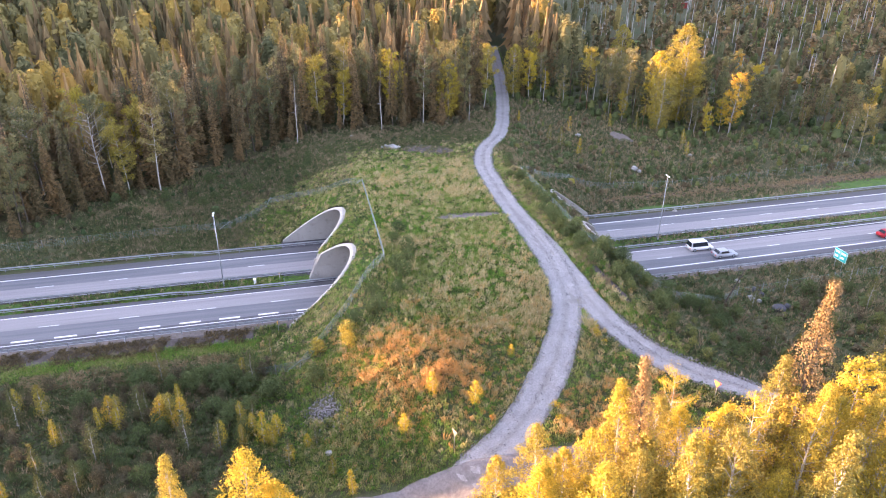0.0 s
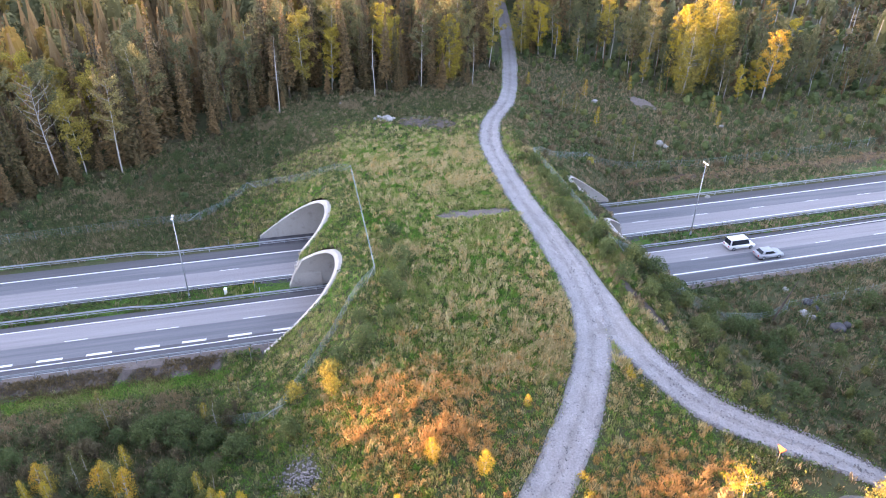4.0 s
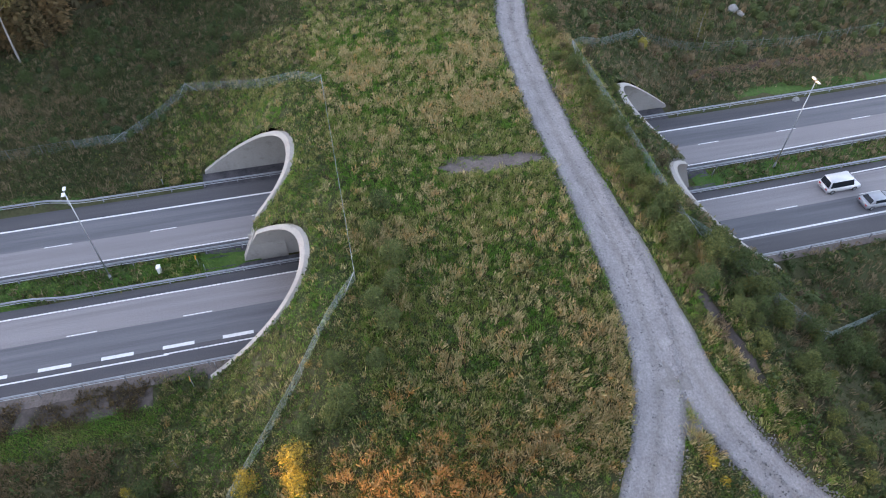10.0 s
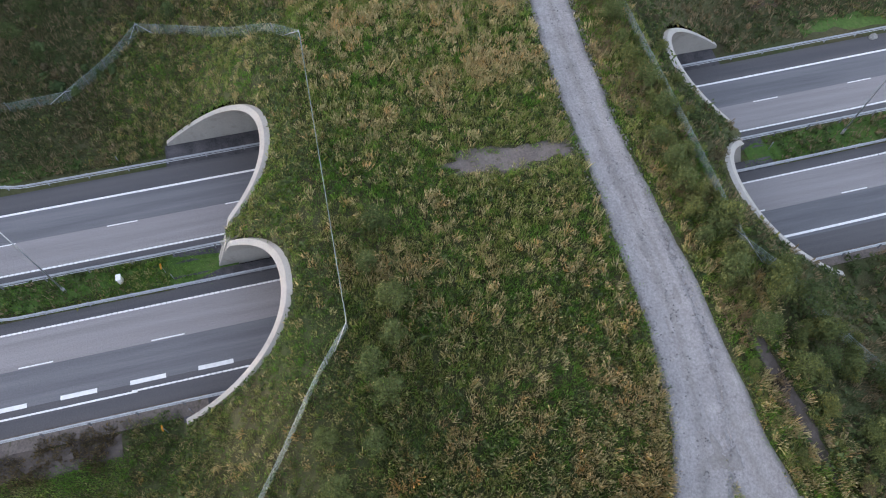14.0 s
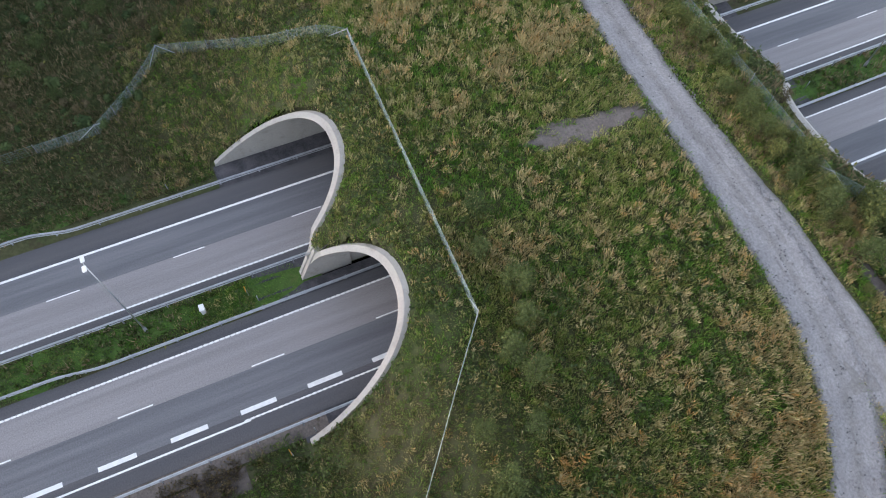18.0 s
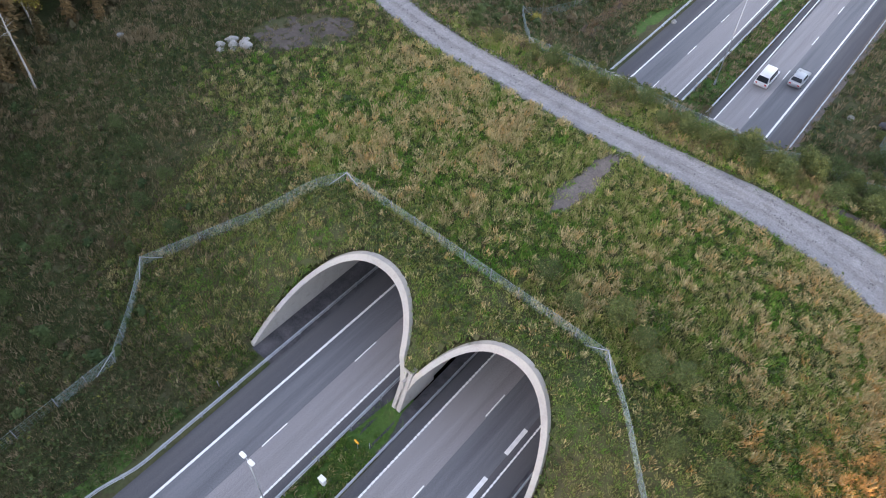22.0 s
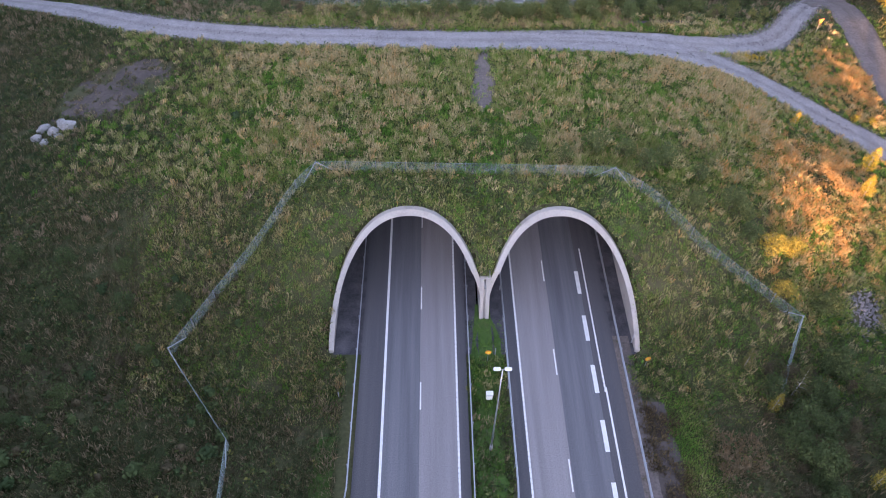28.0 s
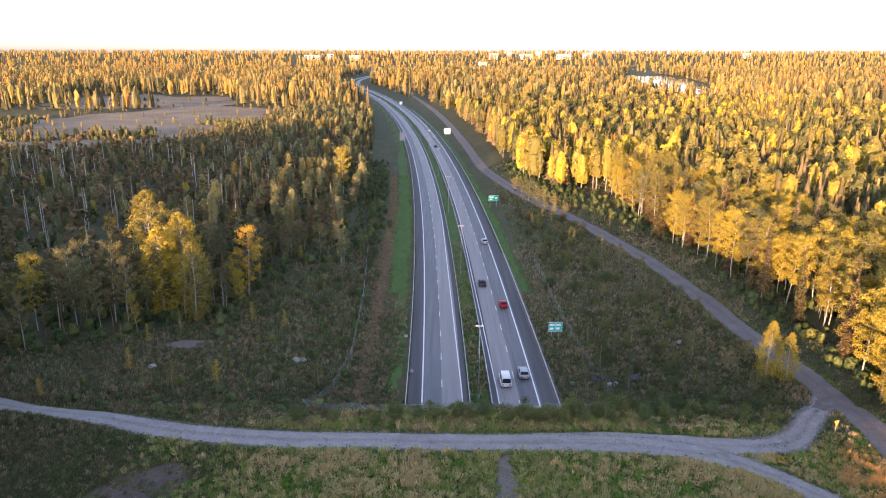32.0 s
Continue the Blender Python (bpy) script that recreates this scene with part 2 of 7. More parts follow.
M_ROUGH = leafy("rough_grass", [(0.0, (0.058, 0.098, 0.036)), (0.28, (0.106, 0.138, 0.054)), (0.48, (0.190, 0.165, 0.085)), (0.72, (0.35, 0.280, 0.178)), (1.0, (0.36, 0.24, 0.13))], 0.3, by_tree=0.0, by_leaf=0.16)

# ---- lie of the land ----


def sstep(a, b, v):
    u = np.clip((v - a) / (b - a), 0, 1)
    return u * u * (3 - 2 * u)


def smin(a, b, k):
    h = np.clip(0.5 + 0.5 * (b - a) / k, 0, 1)
    return b + (a - b) * h - k * h * (1 - h)


def bend(y):
    """How far west the motorway has swung at y."""
    u = np.clip(np.asarray(y, float) - 20.0, 0, None)
    v = np.clip(u - 1050.0, 0, 900)
    w = np.clip(-90.0 - np.asarray(y, float), 0, 230)
    return 1.18e-4 * np.minimum(u, 1050.0) ** 2 + 0.248 * v - 3.0e-4 * v * v - 1.2e-3 * w * w


def low_ground(x, y):
    d = np.abs(x + bend(y))
    ditch = -0.25 * sstep(14.5, 17, d) * (1 - sstep(19, 24, d))
    shade_hills = 13.0 * np.exp(-(((x + 235) / 80) ** 2 + ((np.asarray(y, float) + 55) / 105) ** 2)) + 12.0 * np.exp(-(((x + 245) / 75) ** 2 + ((np.asarray(y, float) - 95) / 90) ** 2))      # wooded rises in the west, added to shade the woods north of them
    return -0.12 + ditch + 1.6 * sstep(19, 40, d) + 1.2 * sstep(45, 110, d) + shade_hills + 34.0 * sstep(2400, 4600, np.asarray(y, float))


CREST_X = [-400, -120, -80, -65, -50, -44, -32, -18, 0, 14, 26, 33, 40, 46.5, 55, 80, 140]
CREST_Z = [3.0, 3.0, 3.2, 3.8, 5.3, 6.4, 8.0, 9.4, 9.5, 9.4, 8.5, 7.6, 6.0, 4.5, 4.2, 3.2, 2.5]
SLOPE = 1.30                              # how far the mouths lean back for each metre of height
MID_Y = 27.6                              # middle line of the overpass


def rough_noise(x, y, s, seed=0):
    """Smooth value noise, 0 to 1, with cells s metres wide."""
    def cell(i, j):
        v = np.sin(i * 127.1 + j * 311.7 + seed * 74.7) * 43758.5453
        return v - np.floor(v)
    u, v = np.asarray(x, float) / s, np.asarray(y, float) / s
    i, j = np.floor(u), np.floor(v)
    fx, fy = u - i, v - j
    fx, fy = fx * fx * (3 - 2 * fx), fy * fy * (3 - 2 * fy)
    return (cell(i, j) * (1 - fx) + cell(i + 1, j) * fx) * (1 - fy) + (cell(i, j + 1) * (1 - fx) + cell(i + 1, j + 1) * fx) * fy


def height(x, y):
    x, y = np.asarray(x, float), np.asarray(y, float)
    crest = (np.interp(x - 3, CREST_X, CREST_Z) + np.interp(x, CREST_X, CREST_Z) + np.interp(x + 3, CREST_X, CREST_Z)) / 3
    yy = MID_Y - np.abs(y - MID_Y)
    ax = np.abs(x)
    steep = (yy + 4) / SLOPE + 0.12
    toe = -10 + 0.6 * np.maximum(0, x - 31) * (1 - sstep(10, 26, y))
    side = steep + ((yy - toe) / 2.4 - steep) * sstep(16, 24, ax)
    mound = smin(crest, side, 1.8)
    return -smin(-mound, -low_ground(x, y), 0.6 * sstep(15, 22, ax) + 0.02)


ARCHES = ((-7.68, 7.95), (7.6, 7.82))      # centre and outer half width
ARCH_TOP, ARCH_N = 9.0, 2.2



def arch_height(x):
    z = np.where(np.abs(x) < 0.9, 4.4, 0.0)
    for c, a in ARCHES:
        u = np.clip(1 - np.abs((x - c) / a) ** ARCH_N, 0, 1)
        z = np.maximum(z, ARCH_TOP * u ** (1 / ARCH_N))
    return z


def is_open(x, y, margin=-0.12):
    """Where the motorway lies open to the sky beside the mouths of the arches."""
    yy = MID_Y - np.abs(y - MID_Y)
    return (np.abs(x) < 15.9 + 2 * max(margin, 0)) & (yy > -4.6) & ((yy + 4) / SLOPE < arch_height(x) + margin)


TRACK = [(-158, 81), (-130, 75), (-105, 68.5), (-84, 62.3), (-66, 56), (-57, 52.3), (-46, 46), (-37, 42.3), (-28, 39.6), (-20.5, 38), (-5.4, 37), (10, 37), (21, 37.1), (29.5, 35.6), (35.7, 32.7), (41.9, 28.5), (48.3, 23), (53.5, 17), (57, 11)]
SPUR = [(-4, 37.0), (6, 37.5), (17, 38.2), (25.8, 38.5), (31.6, 39.0), (36, 40.3), (40.4, 42.6), (43.9, 45.6), (48, 51), (52.3, 56.5), (58.5, 65)]
LANE = [(58, -160), (56.5, -40), (55.8, 11), (56, 25), (56.3, 39), (57.3, 50), (58.8, 60), (59.4, 68.7), (58.7, 77), (56.6, 92), (53.9, 129.5), (47.5, 164.6), (37, 205.6), (30.8, 222), (20.6, 272), (13.5, 315), (9.4, 390), (-3.6, 566), (-32, 806), (-101, 1254)]


def smooth_line(points, step=1.5):
    p = np.array(points, float)
    for _ in range(3):
        q = np.empty((2 * len(p) - 2, 2))
        q[0::2], q[1::2] = 0.75 * p[:-1] + 0.25 * p[1:], 0.25 * p[:-1] + 0.75 * p[1:]
        p = np.vstack([points[0], q, points[-1]])
    s = np.concatenate([[0], np.cumsum(np.hypot(*np.diff(p, axis=0).T))])
    u = np.arange(0, s[-1], step)
    return np.stack([np.interp(u, s, p[:, 0]), np.interp(u, s, p[:, 1])], 1)


TRACK_L, SPUR_L, LANE_L = smooth_line(TRACK), smooth_line(SPUR), smooth_line(LANE)


def away(x, y, line):
    """Distance of points from a line, in blocks."""
    x, y = np.atleast_1d(np.asarray(x, float)), np.atleast_1d(np.asarray(y, float))
    out = np.empty(len(x))
    for i in range(0, len(x), 2000):
        out[i:i + 2000] = np.sqrt(((x[i:i + 2000, None] - line[None, :, 0]) ** 2 + (y[i:i + 2000, None] - line[None, :, 1]) ** 2).min(1))
    return out


# ---- mesh helpers ----


def quick_mesh(name, verts, faces, mats, mat_index=None, tint=None, smooth=False):
    """One mesh from arrays; all faces with the same count of corners."""
    verts, faces = np.asarray(verts, np.float32), np.asarray(faces, np.int32)
    me = bpy.data.meshes.new(name)
    k = faces.shape[1]
    me.vertices.add(len(verts))
    me.vertices.foreach_set("co", verts.ravel())
    me.loops.add(faces.size)
    me.loops.foreach_set("vertex_index", faces.ravel())
    me.polygons.add(len(faces))
    me.polygons.foreach_set("loop_start", np.arange(0, faces.size, k, dtype=np.int32))
    for m in (mats if isinstance(mats, (list, tuple)) else [mats]):
        me.materials.append(m)
    if mat_index is not None:
        me.polygons.foreach_set("material_index", np.asarray(mat_index, np.int32))
    me.polygons.foreach_set("use_smooth", np.full(len(faces), smooth))
    me.update(calc_edges=True)
    if tint is not None:
        me.attributes.new("tint", "FLOAT", "POINT").data.foreach_set("value", np.asarray(tint, np.float32))
    return me


def part(name, data, parent, label="", at=None):
    """A mesh as one object under a thing or part."""
    ob = new(name, data)
    ob.parent = parent
    if at is not None:
        ob.matrix_basis = at
    if label:
        tagged(ob, label)
    return ob


def bm_mesh(name, bm, mat, smooth=False):
    me = bpy.data.meshes.new(name)
    bm.to_mesh(me)
    bm.free()
    me.materials.append(mat)
    if smooth:
        me.polygons.foreach_set("use_smooth", [True] * len(me.polygons))
    return me


def box(bm, x0, x1, y0, y1, z0, z1, bevel=0.0):
    g = bmesh.ops.create_cube(bm, size=1, matrix=Matrix.LocRotScale(((x0 + x1) / 2, (y0 + y1) / 2, (z0 + z1) / 2), None, (x1 - x0, y1 - y0, z1 - z0)))
    if bevel:
        es = {e for v in g["verts"] for e in v.link_edges}
        bmesh.ops.bevel(bm, geom=list(es), offset=bevel, segments=2, affect="EDGES")


def rod(bm, a, b, r0, r1=None, sides=8):
    a, b = Vector(a), Vector(b)
    q = (b - a).to_track_quat("Z", "Y")
    bmesh.ops.create_cone(bm, cap_ends=True, segments=sides, radius1=r0, radius2=r0 if r1 is None else r1, depth=(b - a).length, matrix=Matrix.LocRotScale((a + b) / 2, q, None))


def structure(name, data, label, category):
    return tagged(new(name, data), label, category, kind="structure")


def ribbon(line, half, lift, rows=9, wobble=0.0, seed=1, land=None):
    """A strip draped over the land along a line."""
    d = np.gradient(line, axis=0)
    d /= np.hypot(d[:, 0], d[:, 1])[:, None]
    nrm = np.stack([d[:, 1], -d[:, 0]], 1)
    u = np.linspace(-1, 1, rows)
    s = np.arange(len(line)) * 1.5
    wl = half + wobble * (rough_noise(s, 0 * s, 4, seed) - 0.5) + wobble * (rough_noise(s, 0 * s, 1.6, seed + 5) - 0.5)
    wr = half + wobble * (rough_noise(s, 0 * s, 4, seed + 1) - 0.5) + wobble * (rough_noise(s, 0 * s, 1.6, seed + 6) - 0.5)
    off = np.where(u[None] < 0, u[None] * wl[:, None], u[None] * wr[:, None])
    x = line[:, 0, None] + nrm[:, 0, None] * off
    y = line[:, 1, None] + nrm[:, 1, None] * off
    z = (land or height)(x, y) + lift + 0.03 * (rough_noise(x, y, 1.2, seed) - 0.5)
    z -= np.where(np.abs(u) > 0.95, lift + 0.06, 0)[None]
    z += (0.012 * np.cos(u * 3 * math.pi))[None]
    v = np.stack([x, y, z], -1).reshape(-1, 3)
    n, k = len(line), rows
    i = (np.arange(n - 1)[:, None] * k + np.arange(k - 1)[None]).ravel()
    return v, np.stack([i, i + 1, i + k + 1, i + k], 1)


# ---- ground ----


def spaced(parts):
    return np.unique(np.round(np.concatenate(parts), 3))


def growing(start, stop, step, rate):
    out, v = [], start
    while abs(v - start) < abs(stop - start):
        out.append(v)
        step *= rate
        v += step if stop > start else -step
    return np.array(out + [stop])


gx = spaced([np.arange(-19, 19.01, 0.45), np.arange(-96, -19, 1.1), np.arange(19.4, 80, 1.1), growing(80, 4800, 1.2, 1.09), growing(-96, -4800, 1.2, 1.09)])
gy = spaced([np.arange(-7, 12, 0.45), np.arange(42.0, 62.5, 0.45), np.arange(12.5, 41, 1.0), np.arange(-60, -7.2, 1.1), np.arange(61, 110, 1.1), growing(110, 4800, 1.5, 1.09), growing(-60, -1500, 1.2, 1.09)])
GX, GY = np.meshgrid(gx, gy, indexing="ij")
cut = is_open(GX, GY)
covered = (np.abs(GX) < 15.9) & ~cut & (np.abs(GY - MID_Y) < 31)
GZ = np.where(cut, low_ground(GX, GY), height(GX, GY))
NOISE = np.where(cut | (np.abs(GX + bend(GY)) < 16) & ~covered, 0, 0.22 * (rough_noise(GX, GY, 3.1, 3) - 0.5) + 0.10 * (rough_noise(GX, GY, 1.3, 4) - 0.5))
flatten = np.ones(GX.size)
close = np.where(((np.abs(GX) < 165) & (np.abs(GY - 30) < 190)).ravel())[0]
dist = np.minimum(away(GX.ravel()[close], GY.ravel()[close], np.concatenate([TRACK_L, SPUR_L])), away(GX.ravel()[close], GY.ravel()[close], LANE_L[(LANE_L[:, 1] > -170) & (LANE_L[:, 1] < 230)]) - 0.7)
flatten[close] = sstep(2.2, 4.5, dist)
GZ += NOISE * flatten.reshape(GX.shape)
nx, ny = GX.shape
gi = (np.arange(nx - 1)[:, None] * ny + np.arange(ny - 1)[None]).ravel()
gf = np.stack([gi, gi + ny, gi + ny + 1, gi + 1], 1)
flag = cut.ravel()[gf].sum(1)
gzf = GZ.ravel()[gf]
gf = gf[(flag == 0) | (flag == 4) | (gzf.max(1) - gzf.min(1) < 0.7)]
structure("ground", quick_mesh("ground", np.stack([GX, GY, GZ], -1).reshape(-1, 3), gf, M_SOIL, smooth=True),
          "rough autumn turf over the wildlife overpass and the land round it", "ground")

# ---- motorway ----
ROAD_Y = np.concatenate([np.arange(-320, 160, 4.0), np.arange(160, 1700, 12.0)])


def along(x_edges, z=0.0, ys=ROAD_Y, mats=None, thick=0.25):
    """A road slab with several strips side by side, that follows the bend."""
    xs = np.array(x_edges, float)
    prof = np.concatenate([[xs[0]], xs, [xs[-1]]])
    zz = np.concatenate([[z - thick], np.full(len(xs), z), [z - thick]])
    b = bend(ys)
    v = np.stack([prof[None] - b[:, None], np.repeat(ys[:, None], len(prof), 1), np.repeat(zz[None], len(ys), 0)], -1).reshape(-1, 3)
    k = len(prof)
    i = (np.arange(len(ys) - 1)[:, None] * k + np.arange(k - 1)[None]).ravel()
    idx = np.tile([0] + list(mats) + [len(xs) - 2 and mats[-1]], len(ys) - 1)
    return v, np.stack([i, i + 1, i + k + 1, i + k], 1), idx


ASPHALTS = [M_SHOULDER, M_DARK_ASPHALT, M_LIGHT_ASPHALT]
v, f, idx = along([-12.4, -9.95, -6.55, -2.9, -2.0], mats=[0, 1, 2, 0])
structure("road_west", quick_mesh("road_west", v, f, ASPHALTS, idx), "two-lane asphalt carriageway with a pale overtaking lane", "road")
v, f, idx = along([2.05, 3.35, 6.95, 10.6, 12.95], mats=[0, 2, 1, 0])
structure("road_east", quick_mesh("road_east", v, f, ASPHALTS, idx), "two-lane asphalt carriageway with pale inner lane and merging lane", "road")


def line_mark(x, w, ys):
    b = bend(ys)
    v = np.stack([np.stack([x - w / 2 - b, ys, 0 * ys + 0.006], 1), np.stack([x + w / 2 - b, ys, 0 * ys + 0.006], 1)], 1).reshape(-1, 3)
    i = np.arange(len(ys) - 1) * 2
    return v, np.stack([i, i + 1, i + 3, i + 2], 1)


def marks(name, x, w, dashes, label):
    vs, fs, n = [], [], 0
    for y0, y1 in dashes:
        v, f = line_mark(x, w, np.array([y0, y1], float))
        vs.append(v)
        fs.append(f + n)
        n += len(v)
    structure(name, quick_mesh(name, np.concatenate(vs), np.concatenate(fs), M_MARK), label, "road marking")


def solid(name, x, w, y0=-320, y1=1690):
    v, f = line_mark(x, w, ROAD_Y[(ROAD_Y >= y0) & (ROAD_Y <= y1)])
    structure(name, quick_mesh(name, v, f, M_MARK), "solid white edge line on the asphalt", "road marking")


solid("edge_line_1", -9.98, 0.24)
marks("edge_line_2", -3.0, 0.2, [(y, y + 0.40) for y in np.arange(-100, 70, 0.5)] + [(70, 200)] + [(y, y + 11) for y in np.arange(200, 1600, 11)], "ribbed white edge line on the asphalt")
marks("edge_line_3", 3.28, 0.2, [(y, y + 0.40) for y in np.arange(-100, 70, 0.5)] + [(70, 200)] + [(y, y + 11) for y in np.arange(200, 1600, 11)], "ribbed white edge line on the asphalt")
marks("lane_line_1", -6.48, 0.13, [(y, y + 3) for y in np.arange(-10.35 - 11.7 * 12, 900, 11.7)], "dashed white lane line on the asphalt")
marks("lane_line_2", 6.8, 0.13, [(y, y + 3) for y in np.arange(-6.6 - 11.7 * 12, 900, 11.7)], "dashed white lane line on the asphalt")
marks("merge_line", 10.44, 0.42, [(y, y + 3.15) for y in np.arange(-8.62 - 6.0 * 20, 9, 6.0)], "broad dashed white line of the merging lane")
solid("edge_line_4", 11.35, 0.18, -320, -8)
marks("edge_line_5", 11.25, 0.18, [(y, y + 0.36) for y in np.arange(-8.5, 10, 0.5)], "ribbed white edge line running into the tunnel")
for k, x in ((7, -3.0), (8, 3.28), (9, 11.25)):
    v, f = line_mark(x, 0.11, np.arange(-8.5 if k == 9 else -100, 10 if k == 9 else 70, 1.5))
    structure("edge_line_%d" % k, quick_mesh("edge_line", v + [0, 0, 0.003], f, M_MARK), "thin white base of the ribbed edge line", "road marking")
solid("edge_line_6", 10.15, 0.26, 40)
for k, (a, b) in enumerate(((-15.2, -12.4), (-2.0, -0.7), (0.7, 2.05), (12.95, 15.1))):
    v, f, idx = along([a, b], -0.05, np.arange(-4.2, 59.6, 1.9), [0], 0.3)
    structure("ballast_%d" % (k + 1), quick_mesh("ballast", v, f, M_STONES), "strip of dark crushed stone beside the carriageway", "gravel strip")

v, f, idx = along([12.95, 14.6], -0.04, np.arange(-88, 0, 2.0), [0], 0.3)
structure("gravel_shoulder_1", quick_mesh("gravel_shoulder", v, f, M_BARE), "mauve-brown gravel shoulder outside the guardrail", "gravel strip")
v, f, idx = along([12.95, 14.2], -0.04, np.arange(57, 160, 3.0), [0], 0.3)
structure("gravel_shoulder_2", quick_mesh("gravel_shoulder", v, f, M_BARE), "mauve-brown gravel shoulder outside the guardrail", "gravel strip")

# ---- arches ----


def arch(c, a):
    """A concrete vault, cut off aslant at both mouths, with a buried flange round each rim."""
    ang = np.linspace(0, math.pi, 61)

    def prof(half, top):
        co, si = np.cos(ang), np.sin(ang)
        r = (np.abs(co) ** ARCH_N + np.abs(si) ** ARCH_N) ** (-1 / ARCH_N)
        return c + half * r * co, top * r * si
    outer, inner, flange = prof(a, ARCH_TOP + 0.05), prof(a - 0.50, ARCH_TOP - 0.36), prof(a + 1.0, ARCH_TOP + 0.45)
    # the flange stops at the pier, clear of the other vault
    flange = (np.maximum(flange[0], 0.08) if c > 0 else np.minimum(flange[0], -0.08)), flange[1]

    def mouth(p, back=0.0):
        x, z = p
        plane = np.maximum(-4.5 + SLOPE * z, -3.95) + back
        return np.where(np.abs(x) < 1.5, np.maximum(plane, 0.15 + 0.43 * z), plane)
    rings = []
    for p, far, back in ((inner, 0, 0), (inner, 1, 0), (flange, 1, 1.6), (outer, 1, 0.5), (outer, 1, 0), (outer, 0, 0), (outer, 0, 0.5), (flange, 0, 1.6)):
        y = mouth(p, back)
        rings.append(np.stack([p[0], 2 * MID_Y - y if far else y, p[1] - 0.2 - (0.55 if back == 1.6 else 0)], 1))
    n = len(ang)
    v = np.concatenate(rings)
    i = np.arange(n - 1)
    # inner lining, rim faces, short outer collar, flange
    pairs = ((0, 1), (1, 4), (4, 3), (3, 2), (0, 5), (5, 6), (6, 7), (2, 7))
    idx = np.repeat([1 if 2 in pr or 7 in pr else 0 for pr in pairs], n - 1)
    return v, np.concatenate([np.stack([p * n + i, p * n + i + 1, q * n + i + 1, q * n + i], 1) for p, q in pairs]), idx


overpass = tagged(new("twin_arch_tunnel"), "pale concrete twin-arch road tunnel carrying a grassed overpass", "tunnel", kind="structure")
for c, a in ARCHES:
    v, f, idx = arch(c, a)
    part("vault", quick_mesh("vault", v, f, [M_CONCRETE, M_SOIL], idx), overpass)
for sgn in (1, -1):
    bm = bmesh.new()
    fy = [(0.05, -0.3), (1.98, 4.45)]
    for x0, x1 in ((-0.50, -0.10), (0.10, 0.50)):
        ring = []
        for y, z in (fy[0], fy[1], (fy[1][0] + 3.0, 4.45), (fy[0][0] + 5.0, -0.3)):
            yy = y if sgn > 0 else 2 * MID_Y - y
            ring.append((bm.verts.new((x0, yy, z)), bm.verts.new((x1, yy, z))))
        for k in range(4):
            a1, a2 = ring[k], ring[(k + 1) % 4]
            bm.faces.new((a1[0], a1[1], a2[1], a2[0]))
        bm.faces.new([r[0] for r in ring])
        bm.faces.new([r[1] for r in ring[::-1]])
    y0 = 1.2 if sgn > 0 else 2 * MID_Y - 5.2
    box(bm, -0.11, 0.11, y0, y0 + 4.0, -0.3, 3.6)
    y2 = 1.95 if sgn > 0 else 2 * MID_Y - 3.9
    box(bm, -0.56, 0.56, y2, y2 + 1.95, 4.1, 4.55, 0.05)
    bmesh.ops.recalc_face_normals(bm, faces=bm.faces)
    part("pier", bm_mesh("pier", bm, M_CONCRETE), overpass)

# ---- tracks ----


def across(v, rows):
    """How far each point of a ribbon lies from its middle line, 0 to 1."""
    return np.tile(np.abs(np.linspace(-1, 1, rows)), len(v) // rows)


v, f = ribbon(TRACK_L, 2.2 + 0.25 * sstep(5, 25, TRACK_L[:, 0]), 0.10, 15, 0.22, 1)
structure("track", quick_mesh("track", v, f, M_GRAVEL, tint=across(v, 15), smooth=True), "pale crushed-gravel track with faint wheel ruts", "track")
v, f = ribbon(SPUR_L, 1.5 + 0.6 * sstep(0, 9, np.arange(len(SPUR_L))) - 0.15 * sstep(24, 30, np.arange(len(SPUR_L))), 0.085, 15, 0.35, 4)
structure("track_spur", quick_mesh("track_spur", v, f, M_GRAVEL, tint=across(v, 15), smooth=True), "pale crushed-gravel branch of the track", "track")
v, f = ribbon(LANE_L, 2.7, 0.12, 15, 0.6, 8)
structure("gravel_road", quick_mesh("gravel_road", v, f, M_DUST, tint=across(v, 15), smooth=True), "dusty brown-grey gravel road along the wood", "road")


def blob_patch(name, cx, cy, rx, ry, turn, mat, label, lift=0.05, seed=2):
    k, rings = 96, 9
    th = np.linspace(0, 2 * math.pi, k, endpoint=False)
    wob = 0.6 + 0.55 * rough_noise(np.cos(th) * 3 + 9, np.sin(th) * 3 + 9, 1.0, seed) + 0.35 * rough_noise(np.cos(th) * 9 + 9, np.sin(th) * 9 + 9, 1.0, seed + 40)
    r = np.linspace(0, 1, rings)[:, None]
    px, py = rx * wob * np.cos(th) * r, ry * wob * np.sin(th) * r
    ca, sa = math.cos(radians(turn)), math.sin(radians(turn))
    x, y = cx + ca * px - sa * py, cy + sa * px + ca * py
    z = height(x, y) + lift + 0.1 * (rough_noise(x, y, 0.8, seed) - 0.5)
    z[-1] -= lift + 0.12
    i, j = np.meshgrid(np.arange(rings - 1), np.arange(k), indexing="ij")
    a = (i * k + j).ravel()
    b = (i * k + (j + 1) % k).ravel()
    structure(name, quick_mesh(name, np.stack([x, y, z], -1).reshape(-1, 3), np.stack([a, a + k, b + k, b], 1), mat, smooth=True), label, "bare ground")


M_CHIPS = grainy("loose_stone", (0.11, 0.107, 0.11), (0.36, 0.345, 0.34), 1.6, 0.9, 0.95, 0.3, 0.02)


